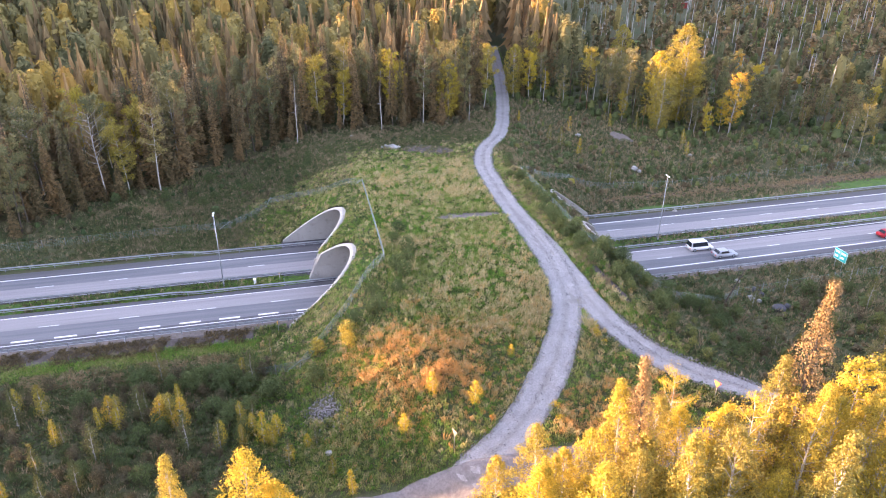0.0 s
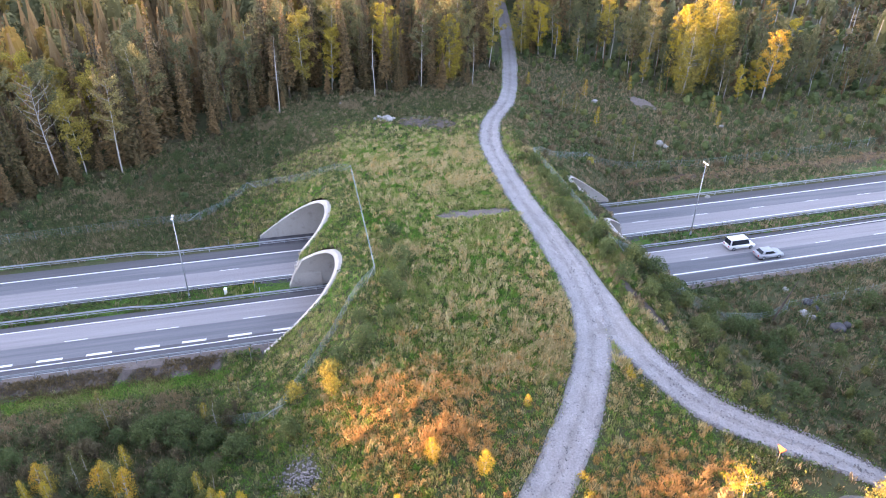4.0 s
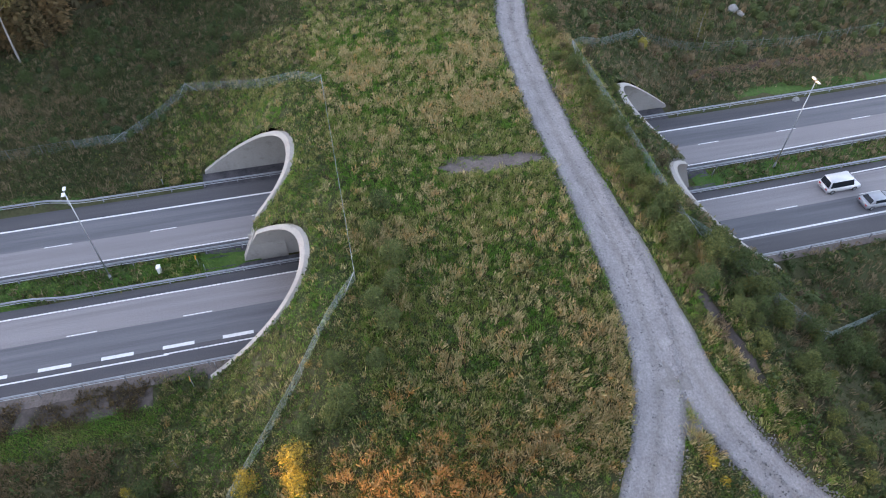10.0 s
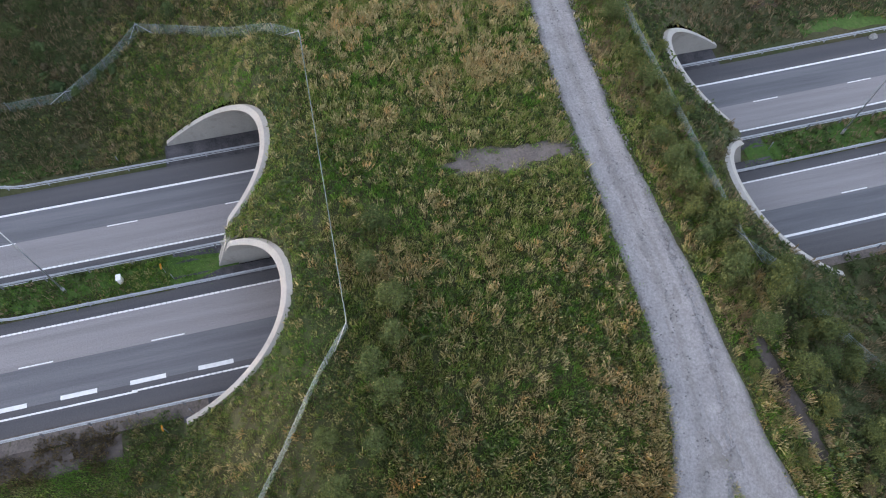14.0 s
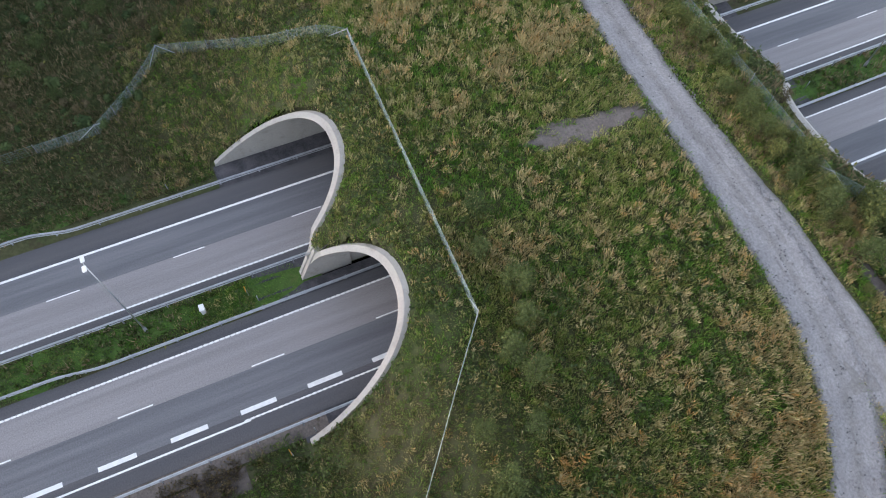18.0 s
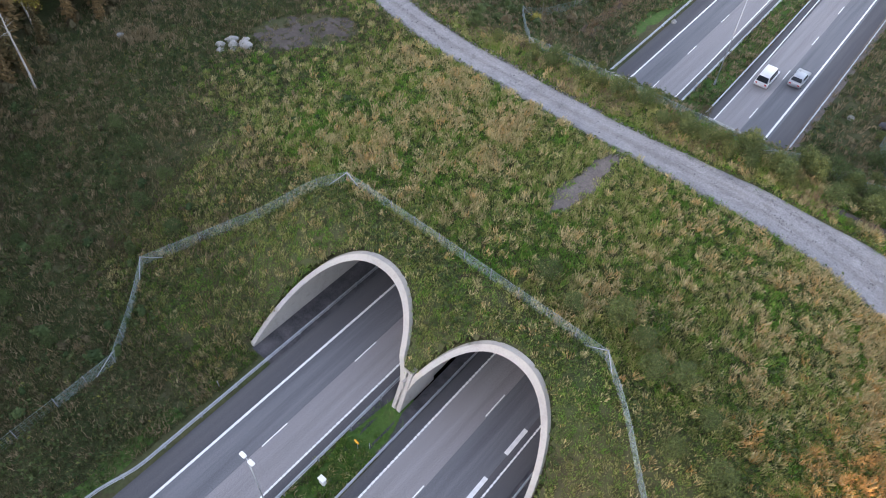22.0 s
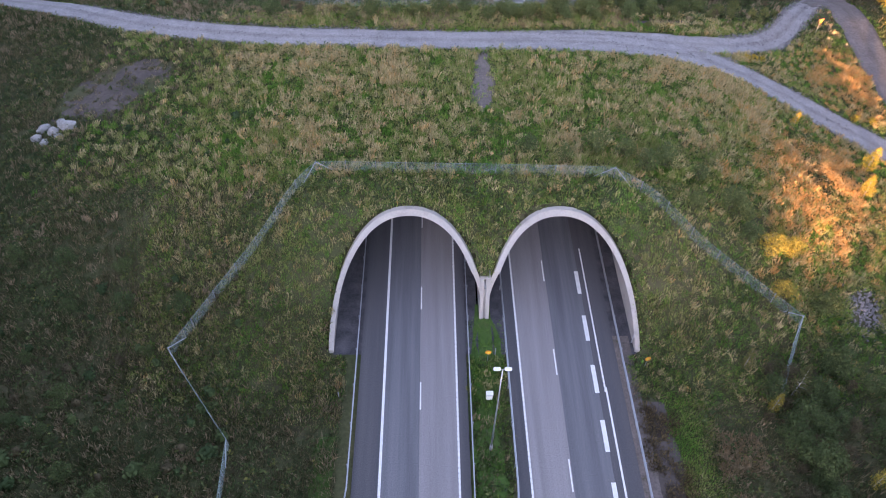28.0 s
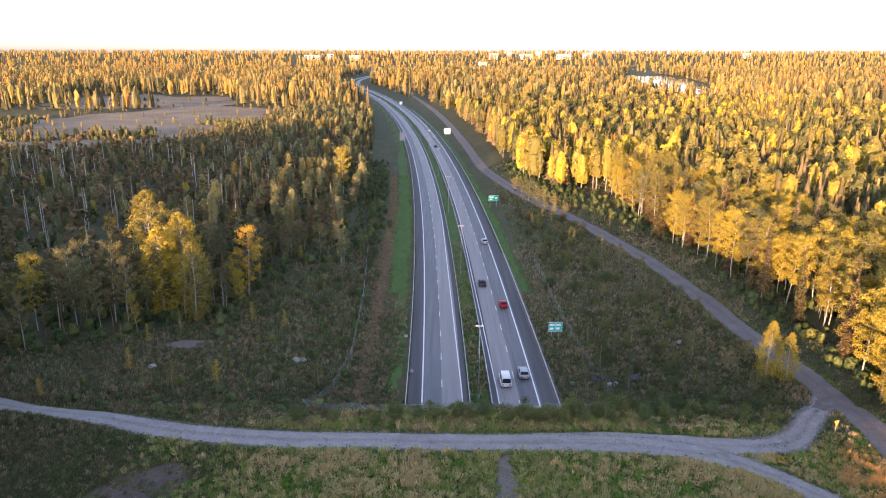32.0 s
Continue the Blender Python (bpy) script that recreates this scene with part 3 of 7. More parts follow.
def loose_stones(name, line, off, count, seed, label):
    """Crushed stones thrown to the edges of a track and left between its ruts."""
    r = np.random.default_rng(seed)
    k = r.integers(2, len(line) - 2, count)
    d = line[k + 1] - line[k - 1]
    d /= np.hypot(d[:, 0], d[:, 1])[:, None]
    edge = r.random(count) < 0.8
    u = np.where(edge, (off + r.normal(-0.12, 0.32, count)) * r.choice([-1, 1], count), r.normal(0, 0.35, count))
    a = r.uniform(-0.8, 0.8, count)
    x, y = line[k, 0] + d[:, 1] * u + a * d[:, 0], line[k, 1] - d[:, 0] * u + a * d[:, 1]
    size = r.uniform(0.03, 0.085, count)
    cube = np.array([[-1, -1, -1], [1, -1, -1], [1, 1, -1], [-1, 1, -1], [-0.6, -0.6, 0.8], [0.6, -0.6, 0.8], [0.6, 0.6, 0.8], [-0.6, 0.6, 0.8]])
    v = cube[None] * size[:, None, None] * r.uniform(0.6, 1.3, (count, 8, 3)) + np.stack([x, y, height(x, y) + 0.11], 1)[:, None]
    f = np.array([[4, 5, 6, 7], [0, 1, 5, 4], [1, 2, 6, 5], [2, 3, 7, 6], [3, 0, 4, 7]])
    tagged(new(name, quick_mesh(name, v.reshape(-1, 3), (f[None] + 8 * np.arange(count)[:, None, None]).reshape(-1, 4), M_CHIPS)), label, "stones", kind="stuff")


loose_stones("track_stones", TRACK_L[TRACK_L[:, 0] > -60], 2.15, 5200, 51, "loose crushed stones along the edges of the track")
loose_stones("spur_stones", SPUR_L[24:], 2.0, 2200, 52, "loose crushed stones along the branch of the track")
PATCHES = [(0.9, 28.6, 1.7, 6.0, -4), (-44.5, 31.0, 7.5, 5.0, 25), (38.6, -0.4, 2.3, 1.6, 60), (-57, 87, 4.5, 2.2, 10), (26.3, 43.8, 6.2, 0.85, 9), (-14.9, 76, 1.2, 5, 0)]
blob_patch("bare_patch_1", *PATCHES[0], M_BARE, "worn brown earth strip beside the track", seed=2)
M_DITCH = grainy("ditch_soil", (0.082, 0.055, 0.040), (0.140, 0.105, 0.070), 2.5, 0.4, 0.95, 0.6, 0.05, (0.06, 0.08, 0.03))
ditch_y = np.concatenate([np.arange(66, 150, 1.5), np.arange(150, 330, 6.0)])
v, f = ribbon(np.stack([-21.0 - bend(ditch_y), ditch_y], 1), 1.15, 0.10, 7, 1.5, 61, low_ground)
structure("ditch_strip", quick_mesh("ditch_strip", v, f, M_DITCH, smooth=True), "reddish-brown strip of withered growth along the ditch", "bare ground")
SHOULDER_Y = np.arange(-80, -9, 1.5)
M_EARTH = grainy("dim_earth", (0.075, 0.062, 0.053), (0.135, 0.112, 0.098), 3.0, 0.5, 0.95, 0.6, 0.06, (0.06, 0.065, 0.03))
v, f = ribbon(np.stack([15.8 - bend(SHOULDER_Y), SHOULDER_Y], 1), 1.6, 0.09, 7, 1.0, 64, low_ground)
structure("soil_strip", quick_mesh("soil_strip", v, f, M_EARTH, smooth=True), "dark gravelly soil beside the merging lane", "bare ground")
blob_patch("bare_patch_2", *PATCHES[1], M_EARTH, "large bare patch of brown soil near the boulders", seed=3)
blob_patch("bare_patch_3", *PATCHES[4], M_EARTH, "narrow strip of bare brown soil beside the branch track", seed=12)
blob_patch("bare_patch_4", *PATCHES[3], M_BARE, "bare patch of pale soil in the scrub", seed=6)
blob_patch("track_junction", 31.2, 36.9, 3.6, 1.5, -4, M_GRAVEL, "crushed gravel where the tracks fork", 0.09, 7)
blob_patch("road_junction", 56.2, 60.5, 2.6, 4.0, -30, M_DUST, "gravel where the track meets the road", 0.13, 9)
VERGE_Y = np.concatenate([np.arange(124, 150, 1.5), np.arange(150, 900, 6.0)])
for k, (x, half, ys) in enumerate(((-16.6, 2.6, VERGE_Y), (15.2, 1.5, VERGE_Y), (-15.4, 1.5, np.arange(70, 126, 1.5)), (-15.0, 0.9, np.arange(-85, -12, 1.5)), (0.0, 1.7, np.arange(-88, 2.5, 1.5)), (0.0, 1.7, np.concatenate([np.arange(56, 150, 1.5), np.arange(150, 1000, 6.0)])))):
    v, f = ribbon(np.stack([x - bend(ys), ys], 1), half, 0.07, 7, 1.3, 30 + k, low_ground)
    structure("verge_%d" % (k + 1), quick_mesh("verge", v, f, M_VERGE, smooth=True), "mown bright green grass strip along the carriageway", "grass verge")

# ---- plants ----
rng = np.random.default_rng(7)


def tube(points, radii, sides=6):
    """A tapered tube along points, quads only."""
    p, r = np.asarray(points, float), np.asarray(radii, float)
    d = np.gradient(p, axis=0)
    d /= np.linalg.norm(d, axis=1)[:, None]
    ref = np.where(np.abs(d[:, 2:3]) > 0.9, [[1.0, 0, 0]], [[0, 0, 1.0]])
    u = np.cross(d, ref)
    u /= np.linalg.norm(u, axis=1)[:, None]
    w = np.cross(d, u)
    th = np.linspace(0, 2 * math.pi, sides, endpoint=False)
    v = p[:, None] + r[:, None, None] * (u[:, None] * np.cos(th)[None, :, None] + w[:, None] * np.sin(th)[None, :, None])
    i, j = np.meshgrid(np.arange(len(p) - 1), np.arange(sides), indexing="ij")
    a, b = (i * sides + j).ravel(), (i * sides + (j + 1) % sides).ravel()
    return v.reshape(-1, 3), np.stack([a, b, b + sides, a + sides], 1)


def joined(pieces):
    vs, fs, n = [], [], 0
    for v, f in pieces:
        vs.append(v)
        fs.append(f + n)
        n += len(v)
    return np.concatenate(vs), np.concatenate(fs)


def unit(d):
    return d / (np.linalg.norm(d, axis=1)[:, None] + 1e-9)


def leaves(at, size, flat=0.4, long=1.7, out=None, loose=0.38):
    """Leaf-shaped quads at the given places, turned at random or laid on a clump's surface (out)."""
    n = len(at)
    size = np.broadcast_to(np.asarray(size, float), (n,))[:, None] * rng.uniform(0.65, 1.35, (n, 1))
    a = rng.normal(size=(n, 3)) * [1, 1, 1 - flat]
    side = rng.normal(size=(n, 3))
    if out is not None:
        side = unit(out) + loose * side
        a = np.cross(side, a)
    a /= np.linalg.norm(a, axis=1)[:, None] + 1e-9
    b = np.cross(a, side)
    b /= np.linalg.norm(b, axis=1)[:, None]
    nrm = np.cross(a, b)
    v = np.stack([at - a * size * long / 2, at + b * size / 2 + nrm * size * 0.15, at + a * size * long / 2, at - b * size / 2 + nrm * size * 0.1], 1)
    return v.reshape(-1, 3), np.arange(4 * n).reshape(n, 4)


def blades(base, tip, width):
    """Quads that taper from base to tip."""
    d = tip - base
    s = np.cross(d, [0, 0, 1.0]) + rng.normal(size=d.shape) * 0.3 * np.linalg.norm(d, axis=1)[:, None]
    s /= np.linalg.norm(s, axis=1)[:, None] + 1e-9
    w = np.broadcast_to(np.asarray(width, float), (len(d),))[:, None]
    v = np.stack([base - s * w * 0.25, base + d * 0.45 - s * w * 0.5, tip, base + d * 0.45 + s * w * 0.5], 1)
    return v.reshape(-1, 3), np.arange(4 * len(d)).reshape(-1, 4)


def tree(name, trunk, bark, crown, foliage, tint, label, category="tree", extra=None):
    top = tagged(new(name), label, category)
    part("trunk", quick_mesh("trunk", *trunk, bark, smooth=True), top)
    if crown is not None:
        v, f = crown
        part("crown", quick_mesh("crown", v, f, foliage, tint=np.full(len(v), tint) + rng.normal(0, 0.04, len(v) // 4).repeat(4)), top)
    return top


def bent_trunk(h, r, lean=0.03, n=7):
    z = np.linspace(-0.4, h, n)
    k = rng.normal(0, lean, 2)
    x = k[0] * z + 0.012 * h * np.sin(z / h * rng.uniform(3, 6) + rng.uniform(0, 6))
    y = k[1] * z + 0.012 * h * np.sin(z / h * rng.uniform(3, 6) + rng.uniform(0, 6))
    return np.stack([x - x[0], y - y[0], z], 1), r * (1 - 0.93 * np.clip(z / h, 0, 1)) + 0.012


def spruce(label, h=20, wide=2.6, whorls=26, bare=0.1, thin=1.0):
    p, r = bent_trunk(h, 0.2, 0.008)
    base, tip, wid = [], [], []
    for t in np.linspace(bare, 0.985, whorls):
        rad = wide * (1 - t) ** 0.8 * rng.uniform(0.8, 1.15) + 0.15
        n = 9 if t < 0.8 else 6
        for a in rng.uniform(0, 6.28) + np.arange(n) * 6.28 / n + rng.normal(0, 0.25, n):
            if rng.random() > thin:
                continue
            L = rad * rng.uniform(0.65, 1.15)
            dr = np.array([math.cos(a), math.sin(a), 0])
            o = np.array([0, 0, t * h + rng.normal(0, 0.15)])
            drop = (0.45 - 0.5 * t) * L
            m = o + dr * L * 0.55 - [0, 0, drop * 0.6]
            e = o + dr * L - [0, 0, drop * 0.8 - 0.12 * L]
            base += [o, m]
            tip += [m + dr * 0.25 * L, e]
            wid += [0.34 * L + 0.15, 0.42 * L + 0.12]
            side = np.array([-dr[1], dr[0], 0])
            for q, sg in ((0.35, 1), (0.6, -1), (0.75, 1)):
                s0 = o + dr * L * q - [0, 0, drop * q]
                base.append(s0)
                tip.append(s0 + side * sg * L * rng.uniform(0.25, 0.42) + dr * 0.22 * L - [0, 0, rng.uniform(0.15, 0.55)])
                wid.append(0.2 * L + 0.1)
    base.append(np.array([0, 0, h * 0.96]))
    tip.append(np.array([0, 0, h * 1.03]))
    wid.append(0.25)
    v, f = blades(np.array(base), np.array(tip), np.array(wid))
    # the high tint carries warm sunlight into the needle colour
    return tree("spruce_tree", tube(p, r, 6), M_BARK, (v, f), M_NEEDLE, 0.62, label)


def broadleaf(name, label, h=19, crown_from=0.35, wide=3.0, limbs=16, clumps=95, per=9, leaf=0.30, tint=0.55, bark=None, foliage=None, r=0.16, lean=0.02, spread=0.8):
    p, rr = bent_trunk(h * 0.94, r, lean)
    pieces, at, out = [tube(p, rr, 6)], [], []
    for k in range(limbs):
        t = crown_from * 0.85 + (0.93 - crown_from * 0.85) * (k + rng.random()) / limbs
        o = np.array([np.interp(t * h, p[:, 2], p[:, 0]), np.interp(t * h, p[:, 2], p[:, 1]), t * h])
        a = k * 2.4 + rng.normal(0, 0.4)
        s = math.sin(min(1, max(0.06, (t - crown_from * 0.8) / (1 - crown_from * 0.8))) * math.pi * 0.86 + 0.3)
        L = wide * (0.35 + 0.75 * max(0.1, s)) * rng.uniform(0.75, 1.15)
        up = rng.uniform(0.5, 1.1)
        e = o + np.array([math.cos(a) * L, math.sin(a) * L, up * L])
        m = (o + e) / 2 + [0, 0, -0.08 * L]
        if h > 6:
            pieces.append(tube([o, m, e], [0.0027 * h, 0.0018 * h, 0.0006 * h], 3))
        for q in range(max(2, clumps // limbs)):
            w = rng.uniform(0.35, 1.08)
            c = o + (e - o) * w + rng.normal(0, 0.28 * wide * 0.35, 3)
            d = unit(rng.normal(size=(per, 3)) + [0, 0, 0.25])
            at.append(c + d * rng.uniform(0.45, 1.25, (per, 1)) * np.array([spread, spread, spread * 0.7]) * rng.uniform(0.7, 1.3))
            out.append(d)
    d = unit(rng.normal(size=(per * 2, 3)))
    at.append(p[-1] + d * np.array([0.5, 0.5, 0.9]) * min(1, spread * 1.4))
    out.append(d)
    return tree(name, joined(pieces), bark or M_BIRCH, leaves(np.concatenate(at), leaf, 0.2, 1.5, np.concatenate(out)), foliage or M_LEAF, tint, label)


def pine(label, h=17):
    p, rr = bent_trunk(h * 0.95, 0.15, 0.015)
    pieces, at = [tube(p, rr, 6)], []
    for k in range(14):
        t = 0.58 + 0.4 * k / 14
        a, L = k * 2.4, rng.uniform(1.0, 2.0) * (1.25 - t) * 2
        o = np.array([0, 0, t * h])
        e = o + [math.cos(a) * L, math.sin(a) * L, 0.35 * L]
        pieces.append(tube([o, e], [0.05, 0.015], 4))
        for w in (0.6, 0.8, 1.0):
            at.append(o + (e - o) * w + rng.normal(0, 1, (9, 3)) * [0.38, 0.38, 0.22])
    return tree("pine_tree", joined(pieces), M_PINE_BARK, leaves(np.concatenate(at), 0.34, 0.1), M_NEEDLE, 0.42, label)


def snag(label, h=14, twigs=26):
    p, rr = bent_trunk(h, 0.13, 0.02)
    pieces = [tube(p, rr, 6)]
    for k in range(twigs):
        t = rng.uniform(0.35, 0.98)
        a, L = rng.uniform(0, 6.28), rng.uniform(0.5, 1.7) * (1.2 - t)
        o = np.array([np.interp(t * h, p[:, 2], p[:, 0]), np.interp(t * h, p[:, 2], p[:, 1]), t * h])
        pieces.append(tube([o, o + [math.cos(a) * L, math.sin(a) * L, rng.uniform(-0.2, 0.7) * L]], [0.035, 0.012], 4))
    top = tagged(new("dead_tree"), label, "tree")
    v, f = joined(pieces)
    part("trunk", quick_mesh("trunk", v, f, M_DEAD, smooth=True), top)
    return top


def bush(name, label, h=2.2, wide=1.5, n=230, leaf=0.22, tint=0.4, stems=7, mat=None):
    """Stems that carry rounded lumps of small leaves."""
    pieces, at, out = [], [], []
    for k in range(stems):
        a = k * 2.4 + rng.normal(0, 0.3)
        q = math.sqrt((k + 0.4) / stems)
        e = np.array([math.cos(a) * q * wide * 0.72, math.sin(a) * q * wide * 0.72, h * (0.84 - 0.42 * q * q) * rng.uniform(0.85, 1.12)])
        pieces.append(tube([[e[0] * 0.1, e[1] * 0.1, -0.2], e * [0.45, 0.45, 0.55], e], [0.03, 0.02, 0.008], 4))
        m = n // stems
        d = rng.normal(size=(m, 3)) + [0, 0, 0.35]
        d /= np.linalg.norm(d, axis=1)[:, None]
        at.append(e + d * rng.uniform(0.55, 1.1, (m, 1)) * np.array([0.40 * wide, 0.40 * wide, 0.24 * h]) * rng.uniform(0.8, 1.15))
        at[-1][::4] *= np.array([0.75, 0.75, 0.5])
        out.append(d)
    at = np.concatenate(at)
    at[:, 2] = np.abs(at[:, 2]) + 0.04
    top = tagged(new(name), label, "bush")
    tagged(part("stem_clump", quick_mesh("stem_clump", *joined(pieces), M_BARK), top), kind="stuff")
    v, f = leaves(at, leaf, 0.1, 2.0, np.concatenate(out), 0.5)
    part("foliage", quick_mesh("foliage", v, f, mat or M_BUSH, tint=np.full(len(v), tint)), top)
    return top


def dense_tree(name, label, h=17, wide=3.2, base=0.12, lumps=130, per=62, leaf=0.125, tint=0.68, bark=None, cone=0.75, foliage=None):
    """A full crown: lumps of fine leaves on a tapering body, with limbs to them."""
    p, rr = bent_trunk(h * 0.96, 0.011 * h, 0.02)
    pieces, at, out = [tube(p, rr, 7)], [], []
    for k in range(lumps):
        u = (k + rng.random()) / lumps
        z = h * (base + (0.99 - base) * u)
        R = wide * 1.55 * (u + 0.05) ** 0.45 * (1 - u) ** cone
        a, q = k * 2.4 + rng.normal(0, 0.4), R * rng.uniform(0.45, 1.05)
        c = np.array([np.interp(z, p[:, 2], p[:, 0]) + q * math.cos(a), np.interp(z, p[:, 2], p[:, 1]) + q * math.sin(a), z])
        if k % 4 == 0:
            o = np.array([np.interp(z * 0.88, p[:, 2], p[:, 0]), np.interp(z * 0.88, p[:, 2], p[:, 1]), z * 0.88])
            pieces.append(tube([o, (o + c) / 2 + [0, 0, 0.1], c], [0.05, 0.03, 0.012], 4))
        d = rng.normal(size=(per, 3))
        d /= np.linalg.norm(d, axis=1)[:, None]
        s = rng.uniform(0.5, 1.0) * (0.55 + 0.55 * (1 - u)) * (0.5 + 0.17 * wide)
        at.append(c + d * rng.uniform(0.45, 1.1, (per, 1)) * s * np.array([1.15, 1.15, 0.85]))
        out.append(d)
    return tree(name, joined(pieces), bark or M_BIRCH, leaves(np.concatenate(at), leaf, 0.2, 1.5, np.concatenate(out), 0.3), foliage or M_LEAF, tint, label)


def stand(kind, x, y, scale=1.0, turn=None, used=set()):
    """Put one more of a kind at a place; the first is the kind itself."""
    m = Matrix.Translation((x, y, float(height(x, y)) - 0.05)) @ Matrix.Rotation(rng.uniform(0, 6.28) if turn is None else turn, 4, "Z") @ Matrix.Scale(scale * rng.uniform(0.96, 1.04), 4)
    if kind.name not in used:
        used.add(kind.name)
        kind.matrix_basis = m
        return kind
    return copy_thing(kind, m @ Matrix.Diagonal((*(1 / q for q in kind.scale), 1)))


SPRUCES = [spruce("dark green spruce with drooping branches in the forest", 21, 2.7, 32, 0.05), spruce("slim dark spruce with a pointed crown", 18, 2.0, 30, 0.08),
           spruce("tall spruce with bare lower trunk", 23, 2.6, 30, 0.18, 0.92), spruce("young dense green spruce tree", 11, 2.0, 24, 0.03)]
BIRCHES = [broadleaf("birch_tree", "slender birch with green-yellow autumn leaves", 19, 0.26, 2.4, foliage=M_PALE_LEAF, tint=0.32, clumps=150, per=26, leaf=0.20, bark=M_BARK, spread=0.75),
           broadleaf("birch_tree", "white-stemmed birch with thinning yellow leaves", 20, 0.36, 2.5, clumps=130, per=26, foliage=M_PALE_LEAF, tint=0.42, leaf=0.19, spread=0.7),
           broadleaf("birch_tree", "tall birch with pale green crown", 21, 0.3, 2.7, clumps=150, per=26, foliage=M_PALE_LEAF, tint=0.26, leaf=0.20, lean=0.05, bark=M_BARK, spread=0.75)]
YELLOWS = [broadleaf("birch_tree", "tall birch in bright golden-yellow autumn leaf", 20, 0.26, 2.7, 24, 220, 26, 0.21, tint=0.60),
           broadleaf("aspen_tree", "aspen in full yellow autumn colour", 18, 0.20, 2.9, 24, 220, 26, 0.21, tint=0.66, bark=M_DEAD),
           broadleaf("birch_tree", "golden birch with long bare white trunk", 21, 0.36, 2.5, 22, 190, 26, 0.21, tint=0.53, lean=0.04)]
NEAR_YELLOWS = [dense_tree("birch_tree", "full-crowned golden birch at the roadside", 17, 3.9, 0.1, 150, 60, tint=0.62), dense_tree("aspen_tree", "bushy yellow aspen leafed to the ground", 13, 3.7, 0.03, 140, 58, tint=0.68, bark=M_DEAD),
                dense_tree("birch_tree", "tall narrow-topped golden birch at the wood's edge", 20, 3.5, 0.12, 150, 58, tint=0.56, cone=0.95)]
# gold of the low sun is put into this spruce's tint
NEAR_SPRUCE = dense_tree("spruce_tree", "tall spruce with golden evening sunlight put into its needle colour", 23, 3.2, 0.06, 170, 50, 0.12, 0.72, M_BARK, 1.15, M_NEEDLE)
NORTHERN = [broadleaf("birch_tree", "low dull-green birch in the young wood", 11, 0.12, 2.0, 18, 120, 24, 0.19, foliage=M_PALE_LEAF, tint=0.28, spread=0.62, bark=M_DEAD, r=0.09),
            broadleaf("aspen_tree", "olive-green aspen in the young wood", 9, 0.08, 2.0, 16, 110, 24, 0.19, foliage=M_PALE_LEAF, tint=0.38, spread=0.62, bark=M_DEAD, r=0.09),
            broadleaf("rowan_tree", "brownish rowan thinning in autumn", 8, 0.1, 1.9, 16, 100, 22, 0.18, foliage=M_PALE_LEAF, tint=0.45, spread=0.58, bark=M_DEAD, r=0.08)]
BARE_BIRCH = broadleaf("birch_tree", "leaning birch that has lost most of its leaves", 20, 0.40, 3.2, 24, 90, 9, 0.16, foliage=M_PALE_LEAF, tint=0.40, lean=0.05, spread=0.8)
ORANGE_ASPEN = broadleaf("aspen_tree", "aspen in orange autumn leaf at the wood's edge", 13, 0.2, 1.6, 16, 150, 20, 0.075, tint=0.90, bark=M_BIRCH, spread=0.42, r=0.06)
BIG_YELLOW = dense_tree("birch_tree", "broad yellow-leaved birch before the dark wood", 19, 4.7, 0.07, 190, 50, 0.19, 0.62, cone=0.52)
ROUND_ORANGE = broadleaf("aspen_tree", "round-crowned orange aspen before the young wood", 13, 0.2, 2.5, 18, 130, 20, 0.20, tint=0.95, bark=M_BIRCH, spread=0.55)
PINES = [pine("pine with reddish trunk and high crown"), pine("slender pine with tufted crown", 15)]
SNAGS = [snag("grey dead standing tree with broken twigs", 16), snag("thin leafless pale trunk of a dead tree", 12, 14)]
YOUNG = [dense_tree("young_birch", "young birch with small yellow leaves", 4.0, 0.85, 0.08, 48, 26, 0.085, 0.60, cone=0.85),
         dense_tree("young_birch", "small green-yellow birch sapling", 4.6, 0.85, 0.06, 48, 26, 0.085, 0.30, cone=0.95),
         dense_tree("young_birch", "slender sapling with brownish leaves", 4.2, 0.7, 0.08, 42, 24, 0.08, 0.82, cone=0.9),
         dense_tree("young_birch", "bright yellow young birch among the orange herbs", 3.6, 1.0, 0.05, 52, 28, 0.085, 0.76, cone=0.7)]
BUSHES = [bush("willow_bush", "rounded grey-green willow bush", 2.3, 1.5, 1500, 0.085, 0.24, 13), bush("willow_bush", "olive-green willow bush on the bank", 1.9, 1.15, 1300, 0.085, 0.44, 12),
          bush("willow_bush", "yellowing willow bush on the bank", 1.9, 1.0, 900, 0.085, 0.50, 10), bush("alder_bush", "dark green alder bush in the scrub", 2.8, 1.4, 1400, 0.085, 0.18, 13),
          bush("birch_shrub", "brownish shrub with sparse dry leaves", 2.6, 1.1, 800, 0.085, 0.35, 11, mat=M_BROWN), bush("low_shrub", "low yellow-leaved shrub in the grass", 0.9, 0.6, 110, 0.11, 0.9), bush("willow_bush", "golden-yellow willow bush by the fence", 2.3, 1.25, 1200, 0.085, 0.78, 12), bush("willow_bush", "dense rounded green willow bush inside the fence", 2.5, 1.3, 1700, 0.08, 0.34, 14)]

